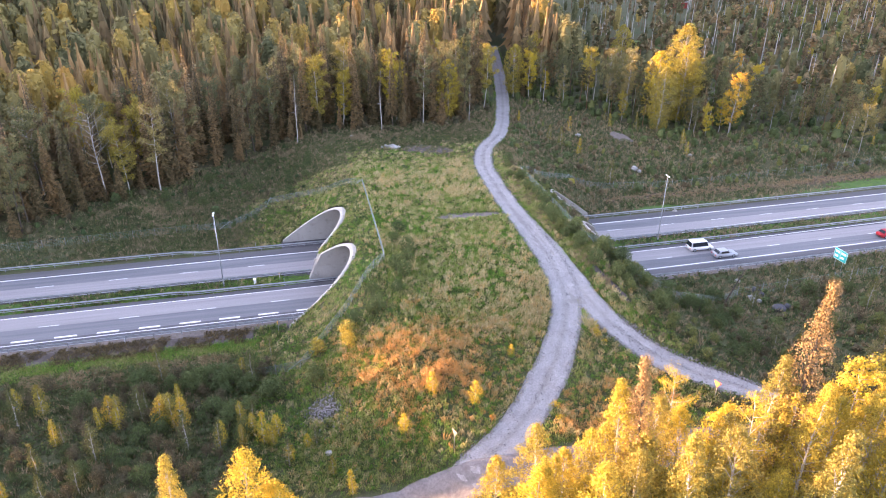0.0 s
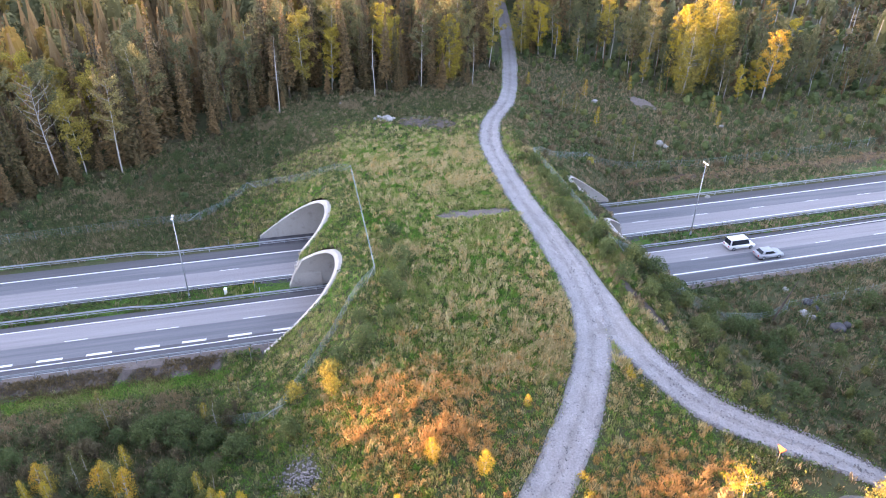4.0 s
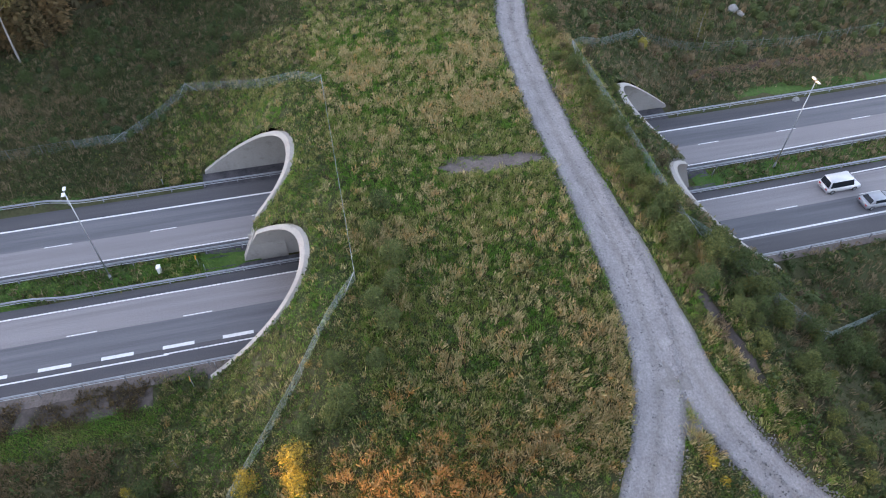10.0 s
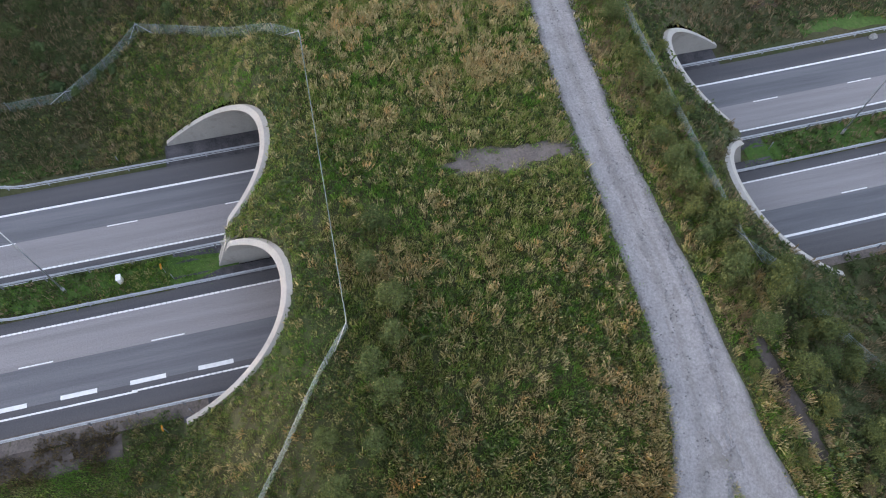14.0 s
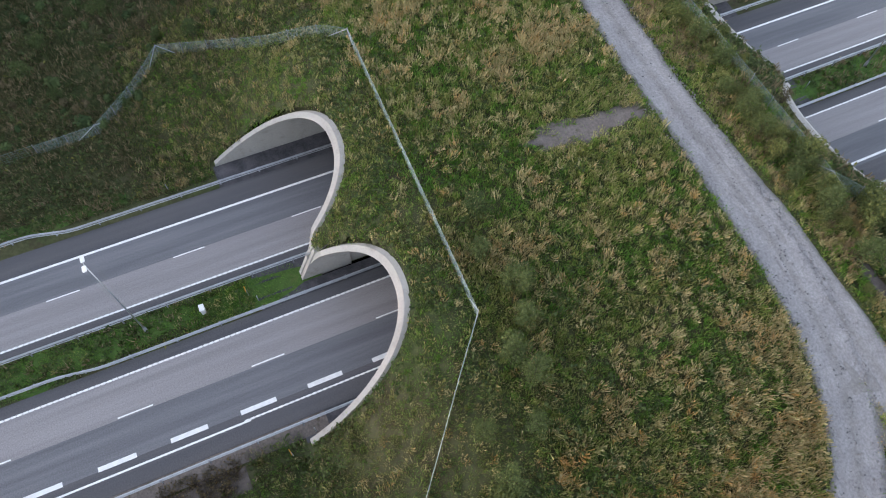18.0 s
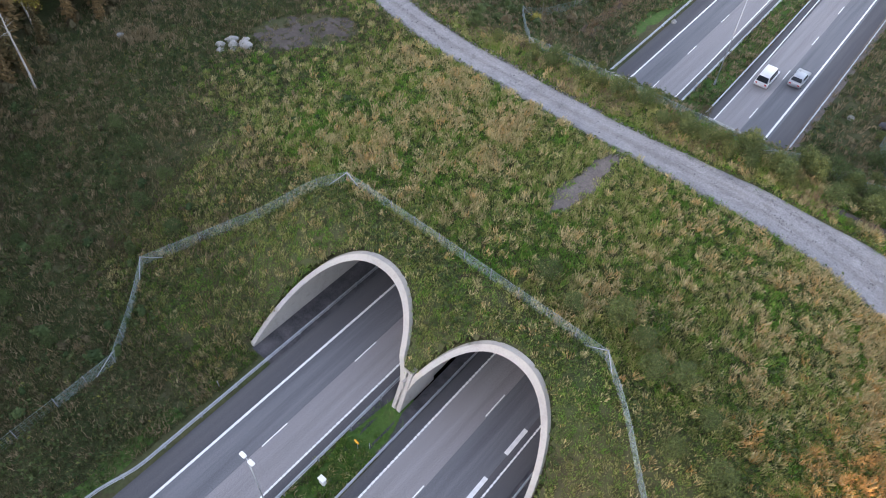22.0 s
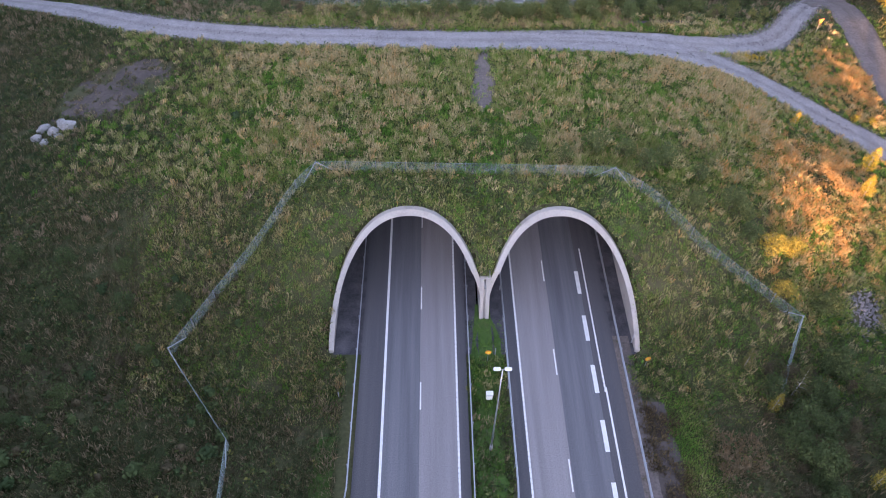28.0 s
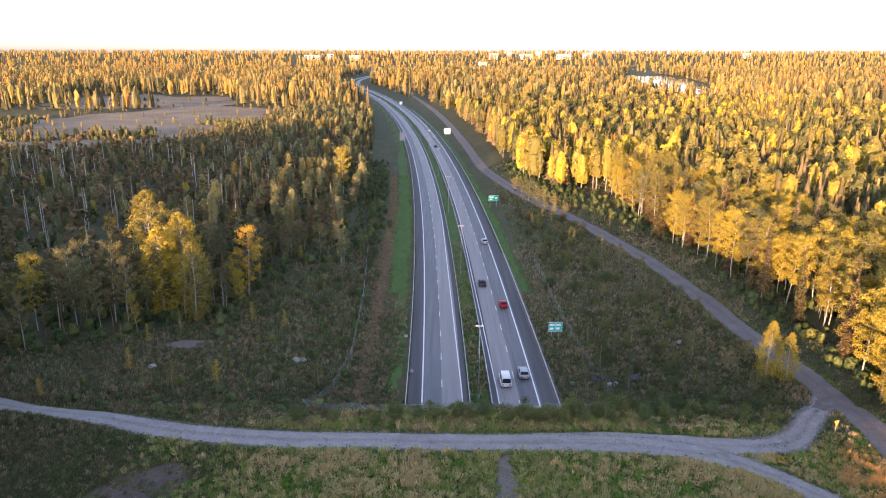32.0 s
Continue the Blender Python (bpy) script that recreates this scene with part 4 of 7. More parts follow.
WEST_Y = [-250, -80, -54, -44, -36, -26, -16, -4, 6, 14, 25, 43, 52, 58, 70, 76, 87, 95, 112, 138, 150, 157, 200, 4000]
WEST_X = [-24, -28, -30, -38, -41, -46, -56, -64, -70, -74, -72, -73, -79, -86, -92, -92, -78, -62, -50, -52, -40, -35, -33, -33]
EAST_Y = [-200, -60, -20, 0, 30, 58, 75, 98, 116, 143, 178, 215, 236, 300, 4000]
EAST_X = [62, 62, 62, 63, 63.5, 66, 68, 67, 66, 65, 59, 46, 38, 28, 30]


def west_edge(y):
    return np.interp(y, WEST_Y, WEST_X) - bend(y)


def east_edge(y):
    return np.where(np.asarray(y) < 300, np.interp(y, EAST_Y, EAST_X), np.interp(y, LANE_L[:, 1], LANE_L[:, 0]) + 14)


def scatter(x0, x1, y0, y1, cell, jitter=0.42):
    nx_, ny_ = int((x1 - x0) / cell), int((y1 - y0) / cell)
    i, j = np.meshgrid(np.arange(nx_), np.arange(ny_), indexing="ij")
    x = x0 + (i.ravel() + 0.5 + rng.uniform(-jitter, jitter, i.size)) * cell
    y = y0 + (j.ravel() + 0.5 + rng.uniform(-jitter, jitter, i.size)) * cell
    return x, y


# near rows of the western forest
wx, wy = scatter(-150, -24, -95, 165, 4.4)
deep = west_edge(wy) - wx
ok = (deep > 0) & (deep < 30 - 4 * (wy > 90)) & (away(wx, wy, TRACK_L) > 5.5)
for x, y, dp in zip(wx[ok], wy[ok], deep[ok]):
    q = rng.random()
    north = y > 76
    if not north:
        if q < 0.66:
            stand(SPRUCES[rng.integers(0, 3)], x, y, rng.uniform(0.7, 1.1))
        elif q < 0.84:
            stand(BIRCHES[rng.integers(0, 3)], x, y, rng.uniform(0.85, 1.1))
        elif q < 0.90:
            stand(PINES[rng.integers(0, 2)], x, y, rng.uniform(0.9, 1.2))
        elif q < 0.95:
            stand(YELLOWS[rng.integers(0, 3)], x, y, rng.uniform(0.75, 1.0))
        else:
            stand(SPRUCES[3], x, y, rng.uniform(0.5, 1.0))
        if dp < 8 and rng.random() < 0.7:
            stand(SPRUCES[3], x + rng.uniform(0.5, 3.5), y + rng.uniform(-2, 2), rng.uniform(0.35, 0.8))
    else:
        if x < -57 and y < 140 and q < 0.5:
            stand((BIRCHES + [YELLOWS[0]])[rng.choice([0, 0, 1, 2, 2, 3])], x, y, rng.uniform(0.55, 0.9))
        elif q < 0.30:
            stand(SPRUCES[rng.integers(1, 4)], x, y, rng.uniform(0.4, 0.75))
        elif q < 0.68:
            stand(NORTHERN[rng.choice([0, 0, 1, 1, 2])], x, y, rng.uniform(0.6, 1.1))
        elif q < 0.72:
            stand(YELLOWS[1], x, y, rng.uniform(0.4, 0.6))
        elif q < 0.90:
            stand(PINES[rng.integers(0, 2)], x, y, rng.uniform(0.6, 0.9))
        else:
            stand(SNAGS[1], x, y, rng.uniform(0.7, 1.1))

# trees that stand out at the forest's edge
for kind, x, y, s in ((BARE_BIRCH, -40.2, -39.4, 1.0), (BARE_BIRCH, -43, -52, 0.95), (BIRCHES[1], -42.8, -28.9, 0.95), (BIRCHES[2], -33, -53, 0.9), (BIRCHES[2], -28.5, -53, 0.85),
                      (SNAGS[0], -62.3, 1.6, 1.1), (SNAGS[0], -70, 24, 1.0), (SNAGS[1], -73.5, 49, 0.9), (BIG_YELLOW, -78, 44, 0.9), (BIRCHES[0], -56, -24, 1.0), (BIRCHES[1], -74, 36, 1.0),
                      (BIG_YELLOW, -60, 99, 0.9), (BIG_YELLOW, -68, 102, 1.1), (BIG_YELLOW, -73, 113, 1.35), (BIG_YELLOW, -65.5, 108, 1.15), (ROUND_ORANGE, -53.2, 117, 1.3), (YELLOWS[0], -47, 238, 1.0), (BIRCHES[0], -66, 112, 0.9),
                      (NORTHERN[1], -56, 108, 1.1), (NORTHERN[0], -82, 96, 1.1), (NORTHERN[0], -90, 102, 1.2), (YELLOWS[1], -95, 93, 0.6), (ROUND_ORANGE, -100, 150, 0.8), (BIRCHES[0], -70, 118, 0.95), (BIRCHES[2], -75, 99, 0.8), (BIG_YELLOW, -116, 114, 0.9), (YELLOWS[1], -75, 138, 0.75), (BIRCHES[1], -33, 137, 0.6), (BIRCHES[1], -34.5, 143, 0.65), (BIRCHES[0], -80, 108, 0.9), (BIG_YELLOW, -98, 70, 0.85), (YELLOWS[1], -110, 80, 0.9)):
    stand(kind, x, y, s)

# eastern wood beside the gravel road
ex, ey = scatter(60, 106, -75, 245, 4.9)
deep = ex - east_edge(ey)
ok = (deep > 0) & (deep < 34) & ((ey > 44) | (deep < 13)) & (away(ex, ey, LANE_L) > 5)
for x, y, dp in zip(ex[ok], ey[ok], deep[ok]):
    q = rng.random()
    s = rng.uniform(0.75, 1.0) * (0.62 if y < 8 else 0.8 if y < 60 else 1)
    if x < 64 and 5 < y < 50:
        s *= 0.72
    if x < 79 and 4 < y < 60:
        stand(NEAR_YELLOWS[rng.integers(0, 3)], x, y, s)
    elif q < 0.70:
        stand(YELLOWS[rng.integers(0, 3)], x, y, s)
    elif q < 0.90:
        stand(SPRUCES[rng.integers(0, 3)], x, y, s * 0.95)
    else:
        stand(BIRCHES[rng.integers(0, 3)], x, y, s)
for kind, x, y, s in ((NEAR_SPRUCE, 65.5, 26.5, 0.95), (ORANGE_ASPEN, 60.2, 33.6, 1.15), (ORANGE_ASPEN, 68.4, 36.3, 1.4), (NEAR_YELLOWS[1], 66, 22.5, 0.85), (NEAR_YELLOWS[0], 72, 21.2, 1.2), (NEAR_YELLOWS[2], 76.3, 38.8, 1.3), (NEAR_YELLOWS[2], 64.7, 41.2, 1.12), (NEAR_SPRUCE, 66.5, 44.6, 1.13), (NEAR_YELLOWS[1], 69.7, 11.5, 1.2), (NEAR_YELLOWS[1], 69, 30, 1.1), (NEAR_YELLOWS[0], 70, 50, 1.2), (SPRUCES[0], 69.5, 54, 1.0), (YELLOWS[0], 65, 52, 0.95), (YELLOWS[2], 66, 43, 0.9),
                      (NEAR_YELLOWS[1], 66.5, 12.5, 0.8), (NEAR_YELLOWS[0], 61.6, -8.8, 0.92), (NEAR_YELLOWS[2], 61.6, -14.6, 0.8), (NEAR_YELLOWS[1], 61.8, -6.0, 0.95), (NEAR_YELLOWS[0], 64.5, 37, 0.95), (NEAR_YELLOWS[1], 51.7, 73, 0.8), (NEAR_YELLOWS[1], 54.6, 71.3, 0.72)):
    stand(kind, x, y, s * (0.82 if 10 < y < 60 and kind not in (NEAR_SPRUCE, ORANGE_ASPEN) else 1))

for x, y, k, s in ((63.4, 14, 1, 1.05), (64.6, 18, 0, 1.1), (62.6, 24.5, 1, 1.1), (65.6, 25.5, 2, 1.15), (63.8, 29.5, 0, 1.15), (64, 33, 0, 1.0), (63.6, 38, 1, 1.25), (67, 47.5, 0, 1.15), (63.4, 49.5, 1, 1.2), (70, 42, 2, 1.2), (71, 33.5, 0, 1.3), (74, 27.5, 2, 1.2), (68, 16.5, 1, 1.3), (63, 21.5, 1, 0.95), (64.5, 56, 0, 1.0), (73, 48.5, 0, 1.3), (67.3, 27, 1, 1.4), (72.5, 55.5, 2, 1.1), (67, 61, 0, 1.0), (63, 29, 1, 0.9), (66.5, 36.5, 0, 1.05), (70.5, 25, 0, 1.15), (63.2, 44.5, 1, 1.15)):
    stand(NEAR_YELLOWS[k], x, y, 0.78 * s)

for x, y, s in ((33.5, 205, 0.8), (31.0, 211, 0.9), (29.0, 219, 0.85), (27.0, 229, 0.9), (25.5, 240, 0.8), (36.0, 197, 0.6), (24.0, 248, 0.7)):
    stand(NORTHERN[1], x, y, s)

# unseen low wood south-east of the hollow, added to shade the gravel road
for k, u in enumerate(np.arange(44, 62, 2.1)):
    stand(NORTHERN[k % 3], (u - 25.2) / 0.91, -60 + 3 * math.sin(2.3 * k), rng.uniform(1.15, 1.45))

# ---- far woods, one mesh of a kind ----


def low_spire():
    v, f, n = [], [], 0
    for k, (z0, z1, r) in enumerate(((0.12, 0.62, 0.13), (0.42, 1.02, 0.085))):
        th = np.arange(5) * 6.283 / 5 + k
        lo = np.stack([r * np.cos(th), r * np.sin(th), z0 + 0.05 * np.sin(th * 2.7 + k)], 1)
        hi = np.stack([0.012 * np.cos(th), 0.012 * np.sin(th), 0 * th + z1], 1)
        i = np.arange(5)
        v += [lo, hi]
        f.append(np.stack([n + i, n + (i + 1) % 5, n + 5 + (i + 1) % 5, n + 5 + i], 1))
        n += 10
    return np.concatenate(v), np.concatenate(f)


def low_pine(count=20, size=0.12):
    z = rng.uniform(0.62, 1.0, count)
    r = 0.11 * np.sqrt(np.clip(1 - ((z - 0.78) / 0.25) ** 2, 0.08, 1)) * np.sqrt(rng.random(count))
    a = rng.uniform(0, 6.28, count)
    return leaves(np.stack([r * np.cos(a), r * np.sin(a), z], 1), size, 0.2, 1.4)


def low_spruce(tiers=7):
    """A spruce of ragged skirts, each with long and short boughs by turns."""
    v, f, n = [], [], 0
    i = np.arange(10)
    for k in range(tiers):
        t = k / (tiers - 1)
        z0, r = 0.10 + 0.72 * t, 0.135 * (1 - t) ** 0.85 + 0.022
        th = i * 6.283 / 10 + k * 1.3 + rng.normal(0, 0.1, 10)
        rr = r * np.where(i % 2, 0.62, 1.0) * rng.uniform(0.8, 1.25, 10)
        lo = np.stack([rr * np.cos(th), rr * np.sin(th), z0 + np.where(i % 2, 0.05, 0.0) + rng.normal(0, 0.012, 10)], 1)
        hi = np.stack([0.012 * np.cos(th), 0.012 * np.sin(th), 0 * th + min(1.02, z0 + 0.20 + 0.04 * t)], 1)
        v += [lo, hi]
        f.append(np.stack([n + i, n + (i + 1) % 10, n + 10 + (i + 1) % 10, n + 10 + i], 1))
        n += 20
    return np.concatenate(v), np.concatenate(f)


def low_leafy(count=46, size=0.06, base=0.3, rings=5, sides=7, core=0.6, wide=0.145):
    """A lumpy rounded crown: a closed uneven body with leaf tufts laid over it."""
    def girth(u):
        return wide * np.sqrt(np.clip(1 - ((u - 0.42) / 0.61) ** 2, 0.02, 1))
    uu = np.append(np.linspace(0.0, 0.88, rings - 1), 0.97)
    th = np.arange(sides) * 6.283 / sides
    r = core * girth(uu)[:, None] * rng.uniform(0.7, 1.25, (rings, sides))
    r[-1] *= 0.3
    off = rng.normal(0, 0.012, (rings, 2))
    zz = base + (1 - base) * uu
    v = np.stack([r * np.cos(th) + off[:, :1], r * np.sin(th) + off[:, 1:], zz[:, None] + rng.normal(0, 0.02, (rings, sides))], -1).reshape(-1, 3)
    i, j = np.meshgrid(np.arange(rings - 1), np.arange(sides), indexing="ij")
    a, b = (i * sides + j).ravel(), (i * sides + (j + 1) % sides).ravel()
    body = v, np.stack([a, b, b + sides, a + sides], 1)
    u = rng.random(count) ** 0.8
    t = rng.uniform(0, 6.28, count)
    q = girth(u) * rng.uniform(0.72, 1.1, count) * (1 + 0.22 * np.sin(3 * t + 9 * u))
    at = np.stack([q * np.cos(t), q * np.sin(t), base + (1 - base) * u], 1)
    return joined([body, leaves(at, size, 0.3, 1.4, np.stack([np.cos(t), np.sin(t), 1.8 * (u - 0.4)], 1), 0.45)])


def wood(name, x, y, h, shapes, mat, tint, label):
    """Many far trees in one mesh."""
    order = rng.integers(0, len(shapes), len(x))
    vs, fs, ts, n = [], [], [], 0
    z = height(x, y)
    for k, (v, f) in enumerate(shapes):
        w = np.where(order == k)[0]
        if not len(w):
            continue
        a = rng.uniform(0, 6.28, len(w))
        ca, sa, hh = np.cos(a)[:, None], np.sin(a)[:, None], h[w][:, None]
        fat = rng.uniform(0.8, 1.25, (len(w), 1))
        px = (v[None, :, 0] * ca - v[None, :, 1] * sa) * hh * fat + x[w][:, None]
        py = (v[None, :, 0] * sa + v[None, :, 1] * ca) * hh * fat + y[w][:, None]
        pz = v[None, :, 2] * hh + z[w][:, None] - 0.2
        vs.append(np.stack([px, py, pz], -1).reshape(-1, 3))
        fs.append((f[None] + (np.arange(len(w)) * len(v))[:, None, None]).reshape(-1, 4) + n)
        ts.append(np.repeat(tint[w], len(v)))
        n += len(w) * len(v)
    tagged(new(name, quick_mesh(name, np.concatenate(vs), np.concatenate(fs), mat, tint=np.concatenate(ts))), label, "forest", kind="stuff")


CONES = [low_spruce(), low_spruce(6), low_spruce(8)]
LOW_CONES = [low_spruce(7), low_spruce(8)]
SPIRES = [low_spire(), low_spruce(3)]
CLOUDS = [low_leafy(90, 0.062, b, 6, 7, 0.78, w) for b, w in ((0.3, 0.15), (0.2, 0.17), (0.36, 0.13), (0.15, 0.16))]
FINE_CLOUDS = [low_leafy(250, 0.034, b, 6, 8, 0.76, w) for b, w in ((0.3, 0.13), (0.4, 0.12), (0.3, 0.15), (0.45, 0.13))]
TUFTED = [low_pine(), low_pine(), low_pine(16, 0.13)]
SMALL_CLOUDS = [low_leafy(26, 0.07, b, 5, 6, 0.74, w) for b, w in ((0.2, 0.15), (0.15, 0.18), (0.28, 0.14))]
THICKETS = [(v * [w, w, 1], f) for w, (v, f) in ((3.2, low_leafy(64, 0.05, 0.0, 4, 7, 0.78)), (2.6, low_leafy(60, 0.055, 0.0, 4, 7, 0.78)), (3.9, low_leafy(68, 0.045, 0.0, 4, 7, 0.78)))]
CLUMPS = [(v * [w, w, 1], f) for w, (v, f) in ((2.4, low_leafy(16, 0.085, 0.0, 4, 6, 0.92)), (3.0, low_leafy(16, 0.08, 0.0, 4, 6, 0.92)))]
STEMS = [tube([[0, 0, 0], [0.01, 0.005, 0.4], [0, 0, 0.85]], [0.011, 0.009, 0.004], 4)]


def grow(tag, x, y, h, conifer, yellow, clouds, label_c, label_l, stems=True, cones=None, bark=None):
    q = rng.random(len(x))
    c = q < conifer
    patchy = 0.22 * (rough_noise(x, y, 60, 11) - 0.5)
    # western conifers get a higher tint: golden sunlight put into their colour
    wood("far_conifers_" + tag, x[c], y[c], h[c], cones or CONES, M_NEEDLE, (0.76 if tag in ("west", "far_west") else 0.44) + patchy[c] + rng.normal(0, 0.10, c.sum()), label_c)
    wood("far_leafy_trees_" + tag, x[~c], y[~c], h[~c], clouds, M_LEAF if tag in ("north_east", "south") else M_PALE_LEAF, yellow + 1.3 * patchy[~c] + rng.normal(0, 0.16, (~c).sum()), label_l)
    if stems:
        wood("far_trunks_" + tag, x[~c], y[~c], h[~c], STEMS, bark or M_BIRCH, 0 * x[~c], "pale trunks of the far birches")


fx, fy = scatter(-400, -60, -140, 330, 5.4)
deep = west_edge(fy) - fx
ok = (deep > 29 - 4 * (fy > 90)) & (away(fx, fy, TRACK_L) > 5.5) & ~((fy > 90) & (rng.random(len(fx)) < 0.38))
fx, fy = fx[ok], fy[ok]
nn = fy > 95
# up to 8 m added in the far west to shade the northern wood
far_h = rng.uniform(15, 22, len(fx)) + 8.0 * sstep(105, 140, -fx) * sstep(40, 85, fy)
near_w = ~nn & (west_edge(fy) - fx < 80)
grow("west", fx[near_w], fy[near_w], far_h[near_w], 0.55, 0.5, FINE_CLOUDS, "spruces of the western forest with golden sunlight in their tint", "yellow and green birches of the western forest", cones=LOW_CONES, bark=M_BARK)
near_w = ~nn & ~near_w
grow("far_west", fx[near_w], fy[near_w], far_h[near_w], 0.5, 0.52, CLOUDS, "spruces deep in the western forest with golden sunlight in their tint", "birches deep in the western forest", False, LOW_CONES)
px, py = fx[nn], fy[nn]
q = rng.random(len(px))
a, c = q < 0.35, q > 0.80
wood("pine_crowns", px[a], py[a], 9 + 5 * q[a], TUFTED, M_NEEDLE, rng.normal(0.45, 0.1, a.sum()), "tufted crowns of thin pines on the felled ground")
wood("pine_trunks", px[a], py[a], 9 + 5 * q[a], STEMS, M_PINE_BARK, 0 * px[a], "bare reddish trunks of the thin pines")
wood("bare_trunks", px[c], py[c], 15 * q[c] + 3 * rng.random(c.sum()), STEMS, M_DEAD, 0 * px[c], "pale bare trunks standing on the felled ground")
a = (q >= 0.35) & (q <= 0.80)
grow("felled", px[a], py[a], rng.uniform(5, 11, a.sum()), 0.4, 0.38, CLOUDS, "young spruces on the felled ground", "young birches on the felled ground")
# unseen wood added to shape the sunlight; lower trees let the herbs be lit
sx, sy = scatter(-240, 60, -330, -92, 5.2)
ok = ((sx < west_edge(sy)) | (sy < -165)) & ((0.91 * sx - 0.42 * sy < 23) | (sy < -165)) & (np.abs(sx + bend(sy)) > 20)
# extra unseen row that keeps low sun off the meadow crest
rx = np.arange(-46, 15.5, 1.9)
sx, sy, ok = np.concatenate([sx, (rx - 0.42 * 122) / 0.91]), np.concatenate([sy, -122 + 5 * np.sin(rx * 1.7)]), np.concatenate([ok, np.full(len(rx), True)])
# heights follow where each strip's shadow has to end
shade_h = np.where(0.91 * sx[ok] - 0.42 * sy[ok] < 23, np.where(0.91 * sx[ok] - 0.42 * sy[ok] < 14.5, rng.uniform(24, 30, ok.sum()), rng.uniform(23, 26, ok.sum())), np.where(0.91 * sx[ok] - 0.42 * sy[ok] < 35, rng.uniform(20.5, 22.5, ok.sum()), np.where(0.91 * sx[ok] - 0.42 * sy[ok] < 45, rng.uniform(20.2, 21.8, ok.sum()), rng.uniform(13, 15.5, ok.sum()))))
grow("south", sx[ok], sy[ok], shade_h, 0.75, 0.5, SMALL_CLOUDS, "unseen spruces south of the overpass, placed to shape the sunlight", "unseen birches south of the overpass, placed to shape the sunlight", False, SPIRES)


def is_field(x, y):
    """Felled ground and moor west of the motorway."""
    ragged = 1.3 * (rough_noise(x, y, 80, 21) - 0.5) + 0.9 * (rough_noise(x, y, 30, 22) - 0.5)
    a = ((x + 225) / 85) ** 2 + ((y - 540) / 150) ** 2 + ragged
    b = ((x + 330) / 110) ** 2 + ((y - 740) / 120) ** 2 + ragged
    c = ((x + 280) / 75) ** 2 + ((y - 375) / 22) ** 2 + ragged
    return (a < 1) | (b < 1) | (c < 1)


LAKE = (385.0, 1270.0, 66.0, 450.0)


def is_lake(x, y):
    x = x - 0.2 * (y - LAKE[1])
    return ((x - LAKE[0]) / LAKE[2]) ** 2 + ((y - LAKE[1]) / LAKE[3]) ** 2 < 1.25


nx2, ny2 = scatter(-330, 330, 165, 620, 6.2)
wl, er = west_edge(ny2) - nx2, nx2 - east_edge(ny2)
ok = (((wl > 0) & ((ny2 > 330) | (nx2 > -60 - bend(ny2) - 26))) | ((er > 0) & ((ny2 > 245) | (er > 34)))) & (np.abs(nx2) < 60 + 0.68 * ny2) & ~is_field(nx2, ny2) & (away(nx2, ny2, LANE_L) > 6)
ex2, ey2 = scatter(96, 190, 20, 170, 5.8)
e_ok = ex2 - east_edge(ey2) > 32
nx2, ny2 = np.concatenate([nx2[ok], ex2[e_ok]]), np.concatenate([ny2[ok], ey2[e_ok]])
east = nx2 > -bend(ny2)
nw = ~east
pn = nw & (ny2 < 420) & (rng.random(len(nx2)) < 0.3)
nw &= ~pn
pine_h = rng.uniform(6.5, 10.5, pn.sum())
grow("north_west", nx2[nw], ny2[nw], rng.uniform(6, 11, nw.sum()) * np.where(nx2[nw] > -95 - bend(ny2[nw]), 1.3, 0.75), 0.3, 0.42, CLOUDS, "spruces of the mixed wood beside the motorway", "birches turning yellow in the mixed wood", False)
wood("far_pines", nx2[pn], ny2[pn], pine_h, TUFTED, M_NEEDLE, rng.normal(0.45, 0.1, pn.sum()), "slender pines with high tufted crowns")
wood("far_pine_trunks", nx2[pn], ny2[pn], pine_h, STEMS, M_PINE_BARK, 0 * nx2[pn], "bare reddish trunks of the slender pines")
grow("north_east", nx2[east], ny2[east], rng.uniform(14, 21, east.sum()), 0.5, 0.56, CLOUDS, "spruces of the wood along the gravel road", "golden birches of the wood along the gravel road")
mx2, my2 = scatter(-1250, 1300, 620, 1750, 12.5)
ok = (np.abs(mx2) < 120 + 0.68 * my2) & ~is_field(mx2, my2) & ~is_lake(mx2, my2) & (np.abs(mx2 + bend(my2)) > 30) & (away(mx2, my2, LANE_L) > 8)
grow("middle", mx2[ok], my2[ok], rng.uniform(15, 23, ok.sum()) * 1.05, 0.62, 0.62, SMALL_CLOUDS, "dark spruces of the far forest", "golden birches of the far forest", False, SPIRES)
lx, ly = scatter(-3200, 3200, 1750, 4700, 46, 0.5)
ok = np.abs(lx) < 200 + 0.68 * ly
grow("distant", lx[ok], ly[ok], rng.uniform(20, 28, ok.sum()), 0.5, 0.62, SMALL_CLOUDS, "dim forest on the horizon", "dim golden forest on the horizon", False, SPIRES)

ox, oy = scatter(-420, -120, 390, 780, 17)
ok = is_field(ox, oy) & (rng.random(len(ox)) < 0.4)
grow("moor", ox[ok], oy[ok], rng.uniform(2.5, 7, ok.sum()), 0.4, 0.6, CLOUDS, "scattered young spruces on the moor", "scattered golden saplings on the moor", False)

# ---- undergrowth of the woods ----


def undergrowth(name, x, y, low, high, mat, tint, label):
    h = rng.uniform(low, high, len(x)) * (0.7 + 0.6 * rough_noise(x, y, 9, 71))
    wood(name, x, y, h, THICKETS, mat, tint + rng.normal(0, 0.1, len(x)), label)


